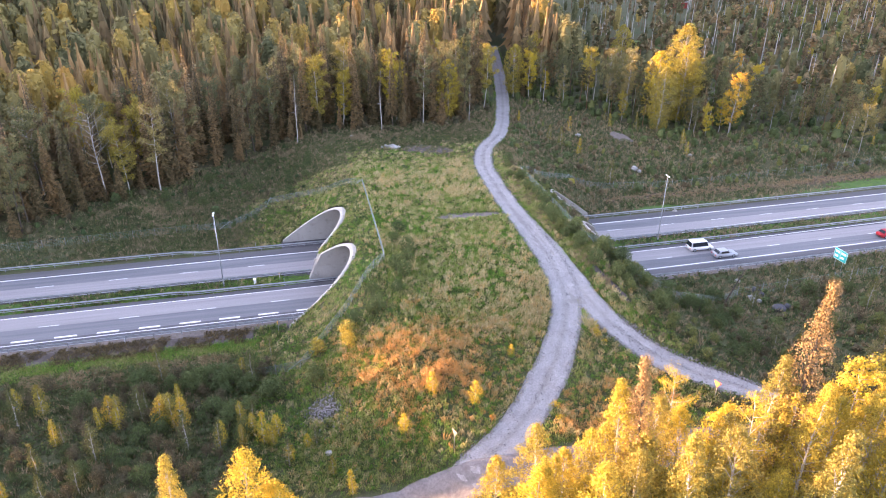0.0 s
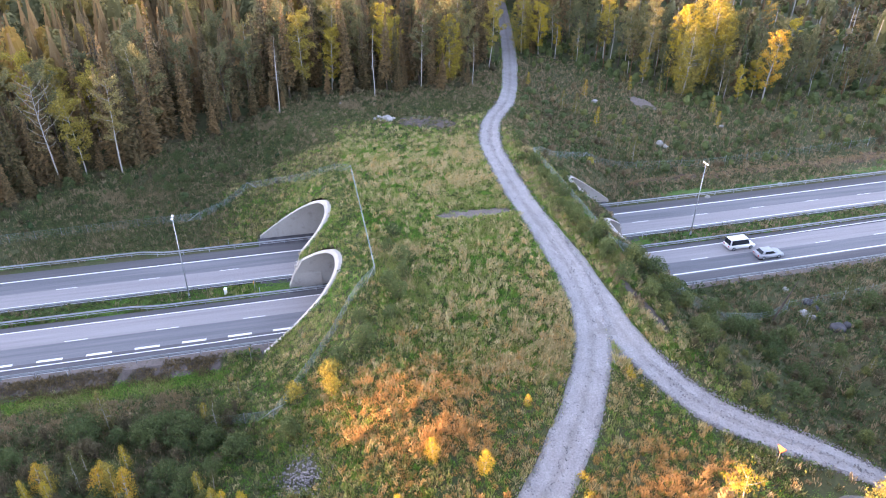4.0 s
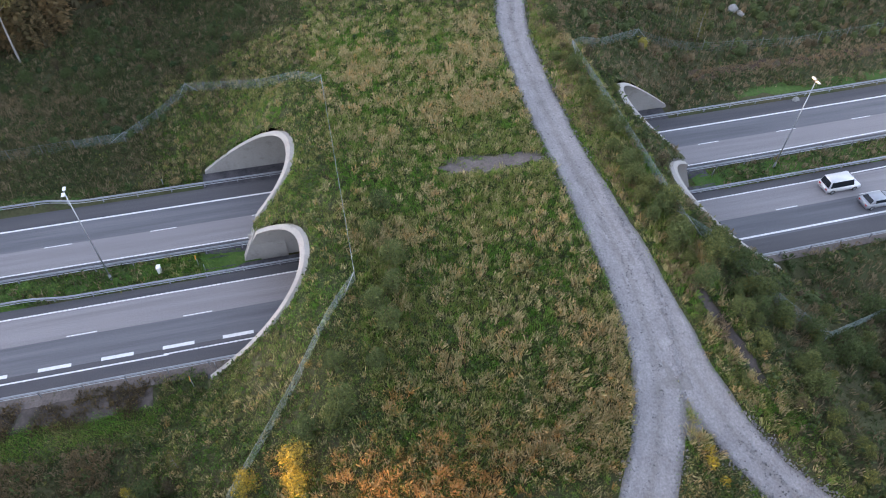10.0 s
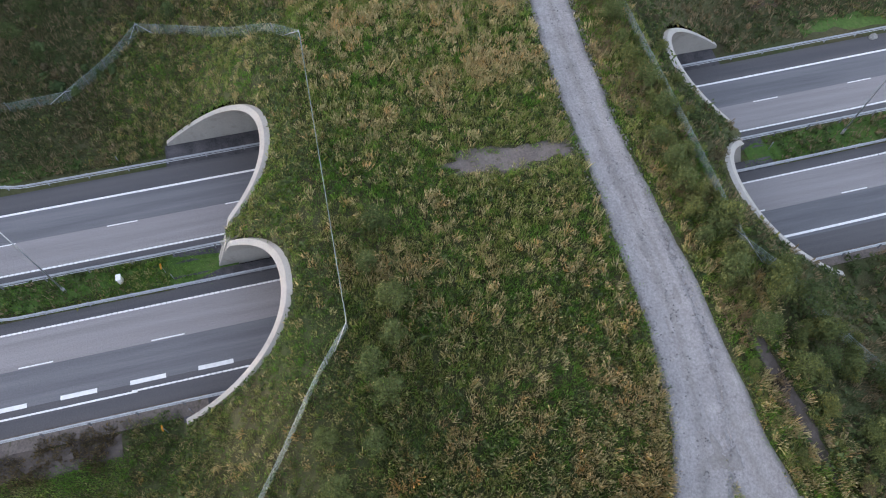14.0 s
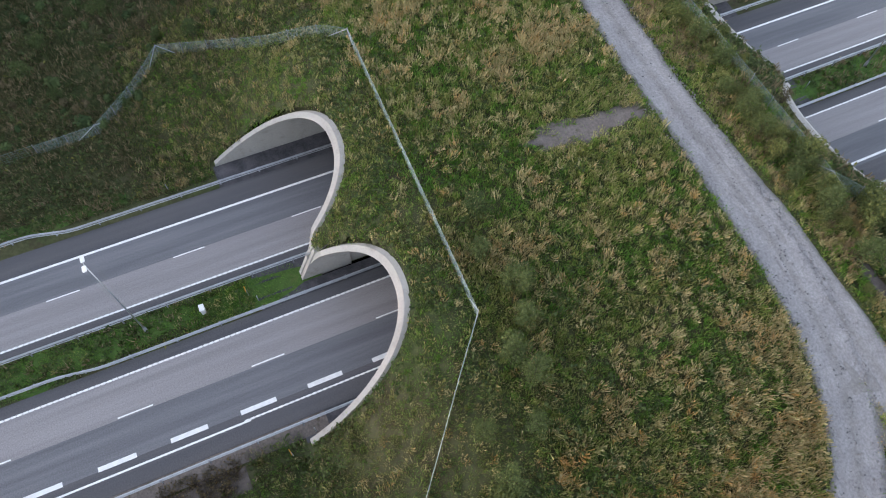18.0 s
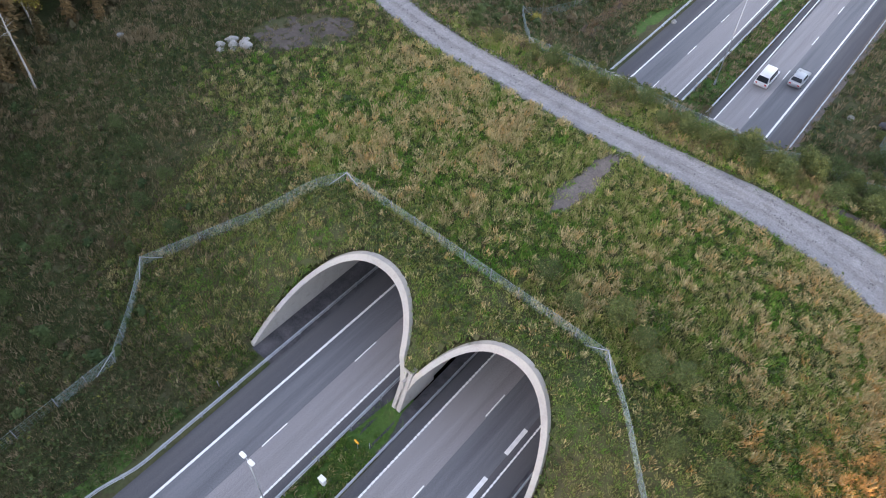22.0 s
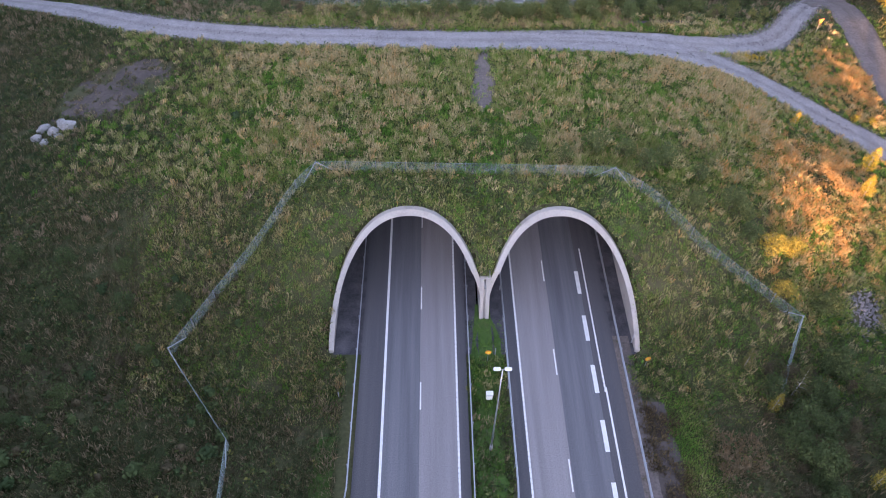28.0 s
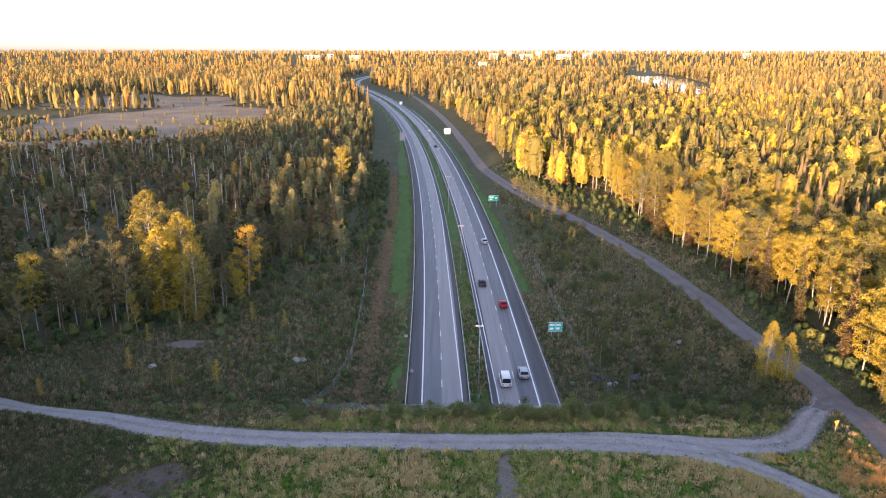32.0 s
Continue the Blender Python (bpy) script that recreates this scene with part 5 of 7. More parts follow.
ux, uy = scatter(-125, -24, 58, 330, 3.3)
d = west_edge(uy) - ux
ok = (d > -14 + 8 * rough_noise(ux, uy, 11, 72)) & (d < 48) & (ux + bend(uy) < -24) & (away(ux, uy, TRACK_L) > 3.5) & (rng.random(len(ux)) < 0.9)
undergrowth("thicket_north_west", ux[ok], uy[ok], 1.0, 2.9, M_BUSH, 0.34, "dense dark green undergrowth of the young wood")
ux, uy = scatter(-110, -24, -95, 62, 3.0)
d = west_edge(uy) - ux
ok = (d > -5 + 5 * rough_noise(ux, uy, 9, 73)) & (d < 16) & (away(ux, uy, TRACK_L) > 3.5) & (rng.random(len(ux)) < 0.7)
undergrowth("thicket_west", ux[ok], uy[ok], 0.6, 1.8, M_BROWN, 0.2, "brownish undergrowth along the edge of the western forest")
ux, uy = scatter(22, 100, -60, 330, 2.7)
d = ux - east_edge(uy)
ok = (d > -5 + 4 * rough_noise(ux, uy, 9, 74)) & (d < 18) & (away(ux, uy, LANE_L) > 4.2) & (rng.random(len(ux)) < 0.8)
undergrowth("thicket_east", ux[ok], uy[ok], 0.7, 2.6, M_BUSH, 0.28, "olive undergrowth between the gravel road and the wood")

ux, uy = scatter(-400, -24, 110, 560, 5.2)
d = west_edge(uy) - ux
ok = (d > 6) & (ux + bend(uy) < -26) & (ux > -70 - 0.66 * uy) & ~is_field(ux, uy) & (rng.random(len(ux)) < 0.85) & ((d > 47) | (uy > 325))
b = rng.random(len(ux)) < 0.25 + 0.6 * rough_noise(ux, uy, 40, 76)
for tag, w, mat in (("green", ok & ~b, M_BUSH), ("brown", ok & b, M_BROWN)):
    wood(tag + "_underwood", ux[w], uy[w], rng.uniform(1.5, 5.0, w.sum()), CLUMPS, mat, rng.normal(0.40 if tag == "green" else 0.62, 0.14, w.sum()), "low " + tag + " undergrowth filling the young wood")

# ---- scrub and bushes ----
for kind, x, y, s in ((6, 28.8, 4.0, 1.25), (6, 31, 3.8, 1.1), (6, 29.3, -0.4, 1.2), (1, 26.4, 7.8, 1.25), (7, 12.3, 15.4, 1.25), (7, 17.2, 12.7, 1.1), (7, 19.4, 13.6, 1.15), (7, 15.2, 14.8, 1.0), (7, 8.7, 13.9, 0.85), (0, 4.9, 15.4, 1.0), (7, 21.7, 8.4, 0.95), (7, 25.6, 8.6, 1.2), (7, 26.8, 5.2, 1.1), (7, 22.8, 12.0, 0.9), (1, 11.4, 44.3, 1.5), (1, 16.6, 47.5, 1.3), (1, 18.4, 45.9, 1.4), (1, 21.9, 48.9, 1.2), (1, 4.0, 43.9, 0.9), (1, 5.8, 43.0, 0.8), (2, 28.3, 46.4, 0.9), (1, 30.3, 49.8, 1.2), (1, 25.3, 50.2, 1.2),
                      (5, 36.9, 36.9, 1.2), (5, 35.9, 37.3, 0.9), (5, 47.5, 27.0, 1.2), (5, 49.6, 26.8, 1.1), (5, 38.5, 37.5, 0.9), (1, 14.6, 43.9, 1.1), (1, 17.5, 46.5, 1.3), (0, 19.5, 49.0, 1.3), (1, 22.0, 50.3, 1.2), (0, 26.5, 53.5, 1.1),
                      (1, 32.3, 48.9, 1.0), (1, 35.5, 49.6, 0.9), (2, 38.0, 50.5, 0.8), (2, 41.5, 48.0, 0.6), (0, 29.2, 56.0, 1.2), (3, 34.5, 57.5, 1.0), (0, 36.7, 60.5, 1.0), (1, 39.5, 53.5, 0.9), (2, 45.0, 51.5, 0.6), (3, 31.0, 60.0, 1.0),
                      (0, 32.9, -7.2, 1.0), (0, 27.3, -13.4, 1.2), (0, 28.9, -17.0, 1.3), (0, 31.0, -10.0, 1.0), (3, 34.8, -19.3, 1.1), (2, 40.9, -6.6, 0.9), (2, 39.5, -10.2, 1.0), (4, 33.3, -25.7, 1.2), (3, 33.1, -1.2, 0.8), (3, 25.8, -23.0, 1.1),
                      (0, 35.0, -14.0, 1.0), (4, 30.0, -22.0, 1.0), (1, -13.5, 42.6, 1.0), (1, -6.5, 43.4, 0.7), (1, -21.5, 43.0, 1.0), (0, -27.0, 45.0, 1.1), (1, 2.8, 42.9, 0.7), (1, 8.5, 43.2, 1.0), (0, 11.6, 43.6, 1.0)):
    stand(BUSHES[kind], x, y, s)
for x, y, s in ((28.6, -16.2, 1.25), (27.4, -15.0, 1.0), (28.7, -12.1, 1.2), (27.2, -23.6, 1.25), (30.9, -9.7, 1.0), (33.4, -6.8, 1.15), (33.9, -1.2, 1.0), (36.3, -12.1, 0.9), (29.8, -13.6, 1.0)):
    stand(BUSHES[0], x, y, 1.15 * s)
for k, x, y, s in ((0, 36.6, -18.6, 1.25), (3, 37.4, -17.6, 1.2), (3, 36.2, -20.3, 1.15), (0, 35.4, -19.4, 1.0), (3, 41.5, -6.1, 0.9), (3, 42.4, -7.0, 0.8), (0, 38.4, -10.7, 0.9), (3, 40.6, -9.2, 0.85), (3, 41.3, -12.8, 0.9), (0, 34.6, -25.4, 1.1), (3, 33.6, -26.6, 1.0), (3, 44.2, -2.8, 0.6), (3, 46.0, -4.8, 0.7)):
    stand(YOUNG[k], x, y, s)
for x, y, s in ((24.6, 41.4, 0.5), (26.4, 41.5, 0.45), (28.0, 41.8, 0.5), (31.4, 42.6, 0.55), (28.9, 45.4, 0.6), (33.8, 46.8, 0.8), (30.4, 49.2, 0.95), (25.8, 50.3, 0.9), (21.7, 48.5, 1.0), (30.6, 45.9, 0.5), (36.0, 44.8, 0.5), (22.2, 41.4, 0.4)):
    stand(BUSHES[2], x, y, s)
for k, x in enumerate(np.arange(-16, 34, 2.9)):
    stand(BUSHES[7 if k % 3 else 1], x + rng.uniform(-0.8, 0.8), 42.2 + 0.14 * max(0, x - 14) ** 1.3 + rng.uniform(-0.7, 1.5), rng.uniform(0.6, 1.15))
for kind, x, y, s in ((3, 42.5, 12.8, 0.85), (3, 44.8, 17.5, 0.95), (3, 46.7, 8.4, 0.85), (3, 38.2, 24.2, 0.5), (1, 44.3, -1.8, 0.7), (0, 42.4, -10.4, 0.8), (0, 41.8, -13, 0.8), (0, 43.1, -6.8, 0.75), (2, 35.3, -27.4, 0.8), (2, 34.6, -20.2, 0.9), (2, 32.6, -18.4, 0.9), (2, 37.4, -32, 0.9), (0, 49.4, -0.3, 0.7), (2, 53, 1.5, 0.9)):
    stand(YOUNG[kind], x, y, s)


def clear_of(x, y, gap):
    good = (away(x, y, TRACK_L) > 2.2 + gap) & (away(x, y, SPUR_L) > 2.1 + gap) & (away(x, y, LANE_L) > 2.9 + gap)
    for cx, cy, rx, ry, turn in PATCHES:
        ca, sa = math.cos(radians(turn)), math.sin(radians(turn))
        u, w = (x - cx) * ca + (y - cy) * sa, -(x - cx) * sa + (y - cy) * ca
        good &= (u / rx) ** 2 + (w / ry) ** 2 > 1.0
    return good


def on_road(x, y, half=13.9):
    """Asphalt, mown verge and ditch, where no tall grass grows."""
    d = np.abs(x + bend(y))
    mown = (y > 124) & (x + bend(y) > -20.4) & (x + bend(y) < 17)
    mown |= (y > 66) & (x + bend(y) > -22.0) & (x + bend(y) < -20.2) & (rng.random(len(x)) < 0.8)
    mown |= (y < -9) & (x + bend(y) > 12) & (x + bend(y) < 19.6)
    return ((d < half) | mown) & (d > 1.7) & ((y < -9) | is_open(x, y) | (np.abs(y - MID_Y) > 30.4))


# low scrub too thick to count, west of the motorway and along its northern bank
for tag, x0, x1, y0, y1, cell, lo, hi, keep in (("north_west_bank", -76, -20, 50, 112, 2.1, 0.6, 1.8, 0.75), ("north_west_verge", -62, -20, 106, 340, 3.0, 0.7, 2.2, 0.8), ("south_west_slope", -68, -19, -62, 4, 2.1, 0.4, 1.4, 0.6), ("western_ramp", -82, -26, 10, 46, 2.3, 0.3, 0.9, 0.5), ("north_east_bank", 16, 58, 56, 250, 2.6, 0.6, 1.8, 0.5)):
    x, y = scatter(x0, x1, y0, y1, cell)
    d = np.abs(x + bend(y))
    ok = clear_of(x, y, 0.8) & ~is_open(x, y) & (d > 20 + 3.2 * (x < 0)) & (rng.random(len(x)) < keep * (0.4 + rough_noise(x, y, 8, 75))) & (west_edge(y) < x) & (x < east_edge(y))
    b = rng.random(len(x)) < (0.75 if tag == "north_east_bank" else 0.45)
    # scrub outside the north is tinted darker: forest shade put into its colour
    undergrowth("green_scrub_" + tag, x[ok & ~b], y[ok & ~b], lo, hi, M_BUSH, 0.32 if "north" in tag else 0.10, "dull green willow and birch scrub in the rough grass")
    undergrowth("brown_scrub_" + tag, x[ok & b], y[ok & b], lo, hi * 0.8, M_BROWN, 0.62 if "north" in tag else 0.30, "withered brown scrub in the rough grass")


x, y = scatter(-62, -25, -48, 6, 4.0)
ok = clear_of(x, y, 1) & (x > west_edge(y) + 1) & ~is_open(x, y, 0.5) & (rng.random(len(x)) < 0.55 - 0.3 * sstep(-20, 5, y))
for a, b in zip(x[ok], y[ok]):
    stand(BUSHES[rng.choice([3, 3, 4, 0])], a, b, rng.uniform(0.45, 0.95))

# thickets: south-east hollow, the far bank, both verges
for (x0, x1, y0, y1, cell, kinds, lo, hi, keep) in ((24.5, 54, -50, -4, 2.6, (4, 4, 4, 3, 4, 0), 0.5, 1.1, 0.8), (20, 52, 60, 120, 3.9, (1, 1, 2, 4, 0), 0.6, 1.3, 0.5), 
                                                   (20, 44, 120, 215, 4.2, (1, 2, 4, 1, 0), 0.7, 1.4, 0.6), (-40, -22, 105, 200, 4.2, (0, 3, 4, 3), 0.5, 1.1, 0.5), 
                                                   (-26, 44, 41.4, 49, 2.2, (1, 1, 1, 2, 2, 4), 0.35, 0.85, 0.5), (14, 46, 47, 63, 2.8, (1, 1, 2, 0, 2, 3), 0.5, 1.0, 0.5)):
    x, y = scatter(x0, x1, y0, y1, cell)
    d = np.abs(x + bend(y))
    ok = clear_of(x, y, 0.8) & ~is_open(x, y) & ((d > 20) | (y < 50)) & (rng.random(len(x)) < keep) & (west_edge(y) < x) & (x < east_edge(y))
    for a, b in zip(x[ok], y[ok]):
        stand(BUSHES[kinds[rng.integers(0, len(kinds))]], a, b, rng.uniform(lo, hi))
x, y = scatter(24, 52, -45, -2, 4.2)
ok = clear_of(x, y, 1) & (rng.random(len(x)) < 0.5)
for a, b in zip(x[ok], y[ok]):
    stand(YOUNG[rng.choice([0, 1, 1, 1, 2])], a, b, rng.uniform(0.7, 1.3))
x, y = scatter(22, 50, 62, 210, 7)
ok = clear_of(x, y, 1) & (x < east_edge(y) - 8) & (rng.random(len(x)) < 0.55) & (x + bend(y) > 22)
for a, b in zip(x[ok], y[ok]):
    if rng.random() < 0.6:
        stand(NORTHERN[rng.choice([0, 1, 1, 2])], a, b, rng.uniform(0.25, 0.5))
    else:
        stand(YOUNG[1], a, b, rng.uniform(0.6, 1.4))
x, y = scatter(-75, -22, 60, 160, 6)
ok = clear_of(x, y, 1) & (x > west_edge(y)) & (rng.random(len(x)) < 0.4) & (x < -22 - bend(y))
for a, b in zip(x[ok], y[ok]):
    stand(YOUNG[rng.choice([1, 1, 2])], a, b, rng.uniform(0.5, 1.3))

for a, b, s in zip(*(lambda x, y: (x, y, rng.uniform(0.3, 0.62, len(x))))(*scatter(40, 56, 66, 150, 6.5))):
    if away(a, b, LANE_L)[0] > 4 and a < east_edge(b) - 9 and rng.random() < 0.6:
        stand(NORTHERN[rng.choice([0, 1, 1, 2])], a, b, s)

# ---- grass ----


def tufts(name, x, y, tall, wide, per, tint, label, spread=0.17, mat=None, land=None):
    x, y, tall, tint = (np.repeat(a, per) for a in (x, y, tall, tint))
    k = len(x)
    bx, by = x + rng.normal(0, spread, k), y + rng.normal(0, spread, k)
    lump = 0.22 * (rough_noise(bx, by, 3.1, 3) - 0.5) + 0.10 * (rough_noise(bx, by, 1.3, 4) - 0.5)
    base = np.stack([bx, by, (land or height)(bx, by) - 0.08 + np.where(np.abs(bx + bend(by)) > 15.5, 0.8, 0.4) * lump], 1)
    hh = tall * rng.uniform(0.55, 1.2, k)
    tip = base + np.stack([rng.normal(0.08, 0.27, k) * hh, rng.normal(0, 0.27, k) * hh, hh], 1)
    s = rng.normal(size=(k, 3)) * [1, 1, 0.3]
    s *= (wide * rng.uniform(0.6, 1.4, k) / np.linalg.norm(s, axis=1))[:, None] * 0.5
    v = np.stack([base + s, base - s, tip], 1).reshape(-1, 3)
    me = quick_mesh(name, v, np.arange(3 * k).reshape(-1, 3), mat or M_GRASS, tint=np.repeat(tint + rng.normal(0, 0.05, k), 3))
    tagged(new(name, me), label, "grass", kind="stuff")


def clumps(name, x, y, tall, wide, per, tint, label, fan=0.2, foot=0.30, mat=None, category="grass"):
    """Separate tussocks: stalks that fan out from a narrow foot, each tussock of one colour."""
    n = len(x)
    kx, ky = rng.normal(0.05, 0.16, n), rng.normal(0.03, 0.16, n)
    i = np.repeat(np.arange(n), per)
    k = len(i)
    a, q = rng.uniform(0, 6.28, k), np.sqrt(rng.random(k))
    big = rng.uniform(0.75, 1.3, n)[i]
    ox, oy = np.cos(a) * q, np.sin(a) * q
    bx, by = x[i] + foot * big * ox, y[i] + foot * big * oy
    lump = 0.22 * (rough_noise(bx, by, 3.1, 3) - 0.5) + 0.10 * (rough_noise(bx, by, 1.3, 4) - 0.5)
    base = np.stack([bx, by, height(bx, by) - 0.08 + np.where(np.abs(bx + bend(by)) > 15.5, 0.8, 0.4) * lump], 1)
    hh = tall[i] * rng.uniform(0.55, 1.15, k) * (1.05 - 0.25 * q)
    tip = base + np.stack([(fan * ox + kx[i] + rng.normal(0, 0.13, k)) * hh, (fan * oy + ky[i] + rng.normal(0, 0.13, k)) * hh, hh], 1)
    s = rng.normal(size=(k, 3)) * [1, 1, 0.25]
    s *= (wide * rng.uniform(0.6, 1.4, k) / np.linalg.norm(s, axis=1))[:, None] * 0.5
    v = np.stack([base, tip + s, tip - s - [0, 0, 0.12] * hh[:, None]], 1).reshape(-1, 3)
    me = quick_mesh(name, v, np.arange(3 * k).reshape(-1, 3), mat or M_GRASS, tint=np.repeat(tint[i] + rng.normal(0, 0.05, k), 3))
    tagged(new(name, me), label, category, kind="stuff")


def straw(x, y):
    """How likely the grass is dry and pale, and how brown the herbs are."""
    n = 0.34 * rough_noise(x, y, 9, 31) + 0.40 * rough_noise(x, y, 3.0, 32) + 0.26 * rough_noise(x, y, 1.1, 34)
    top = sstep(12, 17, y) * (1 - sstep(33, 37, y)) * sstep(-28, -8, x)
    low = (1 - sstep(9, 13, y)) * (np.abs(x) < 31)
    p = sstep(0.54, 0.71, n + 0.045 * top - 0.08 * low - 0.07 * sstep(38, 42, y) - 0.05 * sstep(8, 20, x) * (1 - sstep(24, 32, y)) - 0.11 * (1 - sstep(-44, -18, x)))
    red = np.exp(-(((x - 38.5) / 7.5) ** 2 + ((y - 13) / 9) ** 2)) + np.exp(-(((x - 49) / 5) ** 2 + ((y - 34) / 7) ** 2))
    return 0.03 + 0.70 * p, red


def kept(x, y, fade):
    """Chance to stay, where one kind of grass passes raggedly into the next along x."""
    if fade is None:
        return np.full(len(x), True)
    u = sstep(fade[0], fade[1], x + 14 * (rough_noise(x, y, 9, 91) - 0.5))
    return rng.random(len(x)) < (u if fade[2] > 0 else 1 - u)


def meadow(name, x0, x1, y0, y1, count, tall, wide, per, label, gap=0.25, shade=0.0, mat=None, fade=None):
    x, y = rng.uniform(x0, x1, count), rng.uniform(y0, y1, count)
    some = kept(x, y, fade)
    x, y = x[some], y[some]
    count = len(x)
    ok = clear_of(x, y, gap - 0.5 * rng.random(count)) & ~is_open(x, y, 0.12) & ~on_road(x, y) & (x > west_edge(y) - 4)
    x, y = x[ok], y[ok]
    p, red = straw(x, y)
    q = rng.random(len(x))
    dry = q < p + shade
    t = np.where(dry, rng.normal(0.59, 0.10, len(x)), rng.normal(0.15, 0.09, len(x)) + 0.2 * rough_noise(x, y, 5, 33))
    t = np.where((q > 0.92) & ~dry, 0.42, t)
    t = np.where(rng.random(len(x)) < 0.55 * red, rng.normal(0.86, 0.08, len(x)), t) + 0.05
    tufts(name, x, y, tall * (0.6 + 0.6 * rough_noise(x, y, 4, 41)) * np.where(dry, 1.45, 0.75), wide, per, t, label, mat=mat)


meadow("meadow_crest", -62, 34, 10.5, 46, 38000, 0.42, 0.08, 8, "dense meadow grass, green and straw-coloured, on the overpass", fade=(-52, -20, 1))
meadow("meadow_south_bank", -36, 50, -12, 12, 26000, 0.42, 0.09, 7, "green grass with dry stalks on the slope above the arches")
meadow("meadow_east", 30, 56, 0, 48, 15000, 0.30, 0.09, 8, "tall brown and orange herbs beside the gravel track", 0.2, 0.0)
meadow("meadow_west", -84, -16, -6, 64, 42000, 0.5, 0.12, 6, "rough dark mixed grass on the western ramp", 0.25, 0.07, M_ROUGH, (-48, -20, -1))
meadow("meadow_south_west", -66, -24, -24, 16, 17000, 0.5, 0.12, 6, "rough dark grass and herbs on the south-western slope", 0.25, 0.06, M_ROUGH)
rx_, ry_ = rng.uniform(-17, 17, 16000), rng.uniform(-10, 14, 16000)
ry_ = np.where(rng.random(16000) < 0.6, ry_, 2 * MID_Y - ry_)
edge = is_open(rx_, ry_, 1.0) & ~is_open(rx_, ry_, 0.34) & (np.abs(rx_) > 2.0)
tufts("rim_grass", rx_[edge], ry_[edge], rng.uniform(0.2, 0.45, edge.sum()), 0.07, 6, rng.normal(0.34, 0.14, edge.sum()), "short grass leaning over the concrete rims of the arches", 0.1)
meadow("meadow_north_bank", -40, 52, 44, 66, 13000, 0.5, 0.10, 6, "rough grass on the northern bank", mat=M_ROUGH)
meadow("verge_south", -62, 58, -62, -8, 30000, 0.6, 0.14, 6, "rough dark grass on the southern verges", 0.2, 0.04, M_ROUGH)
meadow("meadow_north_west", -112, -55, 46, 112, 14000, 0.6, 0.16, 5, "rough grass and seedlings before the young wood", 0.2, 0.25, M_ROUGH)
meadow("road_edge_grass", 57, 72, -20, 160, 11000, 0.6, 0.13, 5, "tall rough grass between the gravel road and the wood", 0.2, 0.0, M_ROUGH)
meadow("far_verge_grass", 16, 70, 160, 320, 14000, 0.7, 0.2, 4, "rough grass beside the far gravel road", 0.2, 0.0, M_ROUGH)
meadow("verge_north", -60, 60, 62, 170, 40000, 0.6, 0.16, 4, "rough grass on the northern verges", 0.2, 0.42, M_ROUGH)
meadow("verge_near", -36, -14, -42, 0, 11000, 0.55, 0.10, 7, "rough green and brown grass beside the carriageway", 0.2, 0.08, M_ROUGH)
meadow("verge_ramp", 14, 32, -42, 0, 9000, 0.55, 0.10, 7, "rough green and brown grass beside the merging lane", 0.2, 0.05, M_ROUGH)


def tussocks(name, x0, x1, y0, y1, cell, tall, wide, per, dry, label, mat=None, most=1.0, fade=None):
    """Tussocks over a stretch of ground: dry straw, olive and fresh green ones in drifts."""
    x, y = scatter(x0, x1, y0, y1, cell, 0.5)
    ok = clear_of(x, y, 0.35) & ~is_open(x, y, 0.3) & ~on_road(x, y) & (x > west_edge(y) - 1) & (x < east_edge(y) + 2) & (rng.random(len(x)) < most) & kept(x, y, fade)
    x, y = x[ok], y[ok]
    p, red = straw(x, y)
    drift = rough_noise(x, y, 4.5, 81) + 0.6 * rough_noise(x, y, 1.9, 82)
    q = rng.random(len(x))
    pale = q < 1.15 * p * (0.55 + 0.65 * sstep(0.45, 1.05, drift)) + dry
    olive = ~pale & (q < 0.3 + 0.65 * sstep(0.45, 1.05, drift))
    t = np.where(pale, rng.normal(0.67, 0.07, len(x)), np.where(olive, rng.normal(0.43, 0.07, len(x)), rng.normal(0.16, 0.08, len(x))))
    t = np.where(rng.random(len(x)) < 0.75 * red, rng.normal(0.88, 0.06, len(x)), t)
    h = tall * np.where(pale, rng.uniform(0.85, 1.3, len(x)), np.where(olive, rng.uniform(0.6, 1.1, len(x)), rng.uniform(0.4, 0.85, len(x))))
    clumps(name, x, y, h, wide, per, t, label, mat=mat)


tussocks("reed_tussocks_crest", -62, 36, 11.5, 46, 0.52, 0.9, 0.05, 46, 0.10, "tall pale and green grass tussocks on the overpass", None, 1.0, (-52, -20, 1))
tussocks("grass_tussocks_slope", -34, 52, -10, 12, 0.58, 0.68, 0.055, 34, 0.14, "green and dry grass tussocks on the slope above the arches", None, 0.8)
tussocks("grass_tussocks_ramp", -82, -16, -8, 60, 0.85, 0.8, 0.08, 28, 0.05, "dull and straw-coloured grass tussocks on the western ramp", M_ROUGH, 1.0, (-48, -20, -1))
tussocks("grass_tussocks_south_west", -64, -26, -24, 12, 1.0, 0.75, 0.09, 22, 0.06, "dull green and reddish tussocks on the south-western slope", M_ROUGH, 0.8)
tussocks("grass_tussocks_east", 30, 56, -4, 48, 0.64, 0.75, 0.05, 36, 0.03, "green and orange-brown herb tussocks beside the track")
tussocks("grass_tussocks_north", -64, 58, 44, 112, 1.25, 0.8, 0.12, 18, 0.34, "dry and dull green tussocks on the northern banks", M_ROUGH)
tussocks("grass_tussocks_verge", -60, 58, -62, -8, 1.25, 0.7, 0.12, 18, 0.05, "dry and dull green tussocks on the southern verges", M_ROUGH)
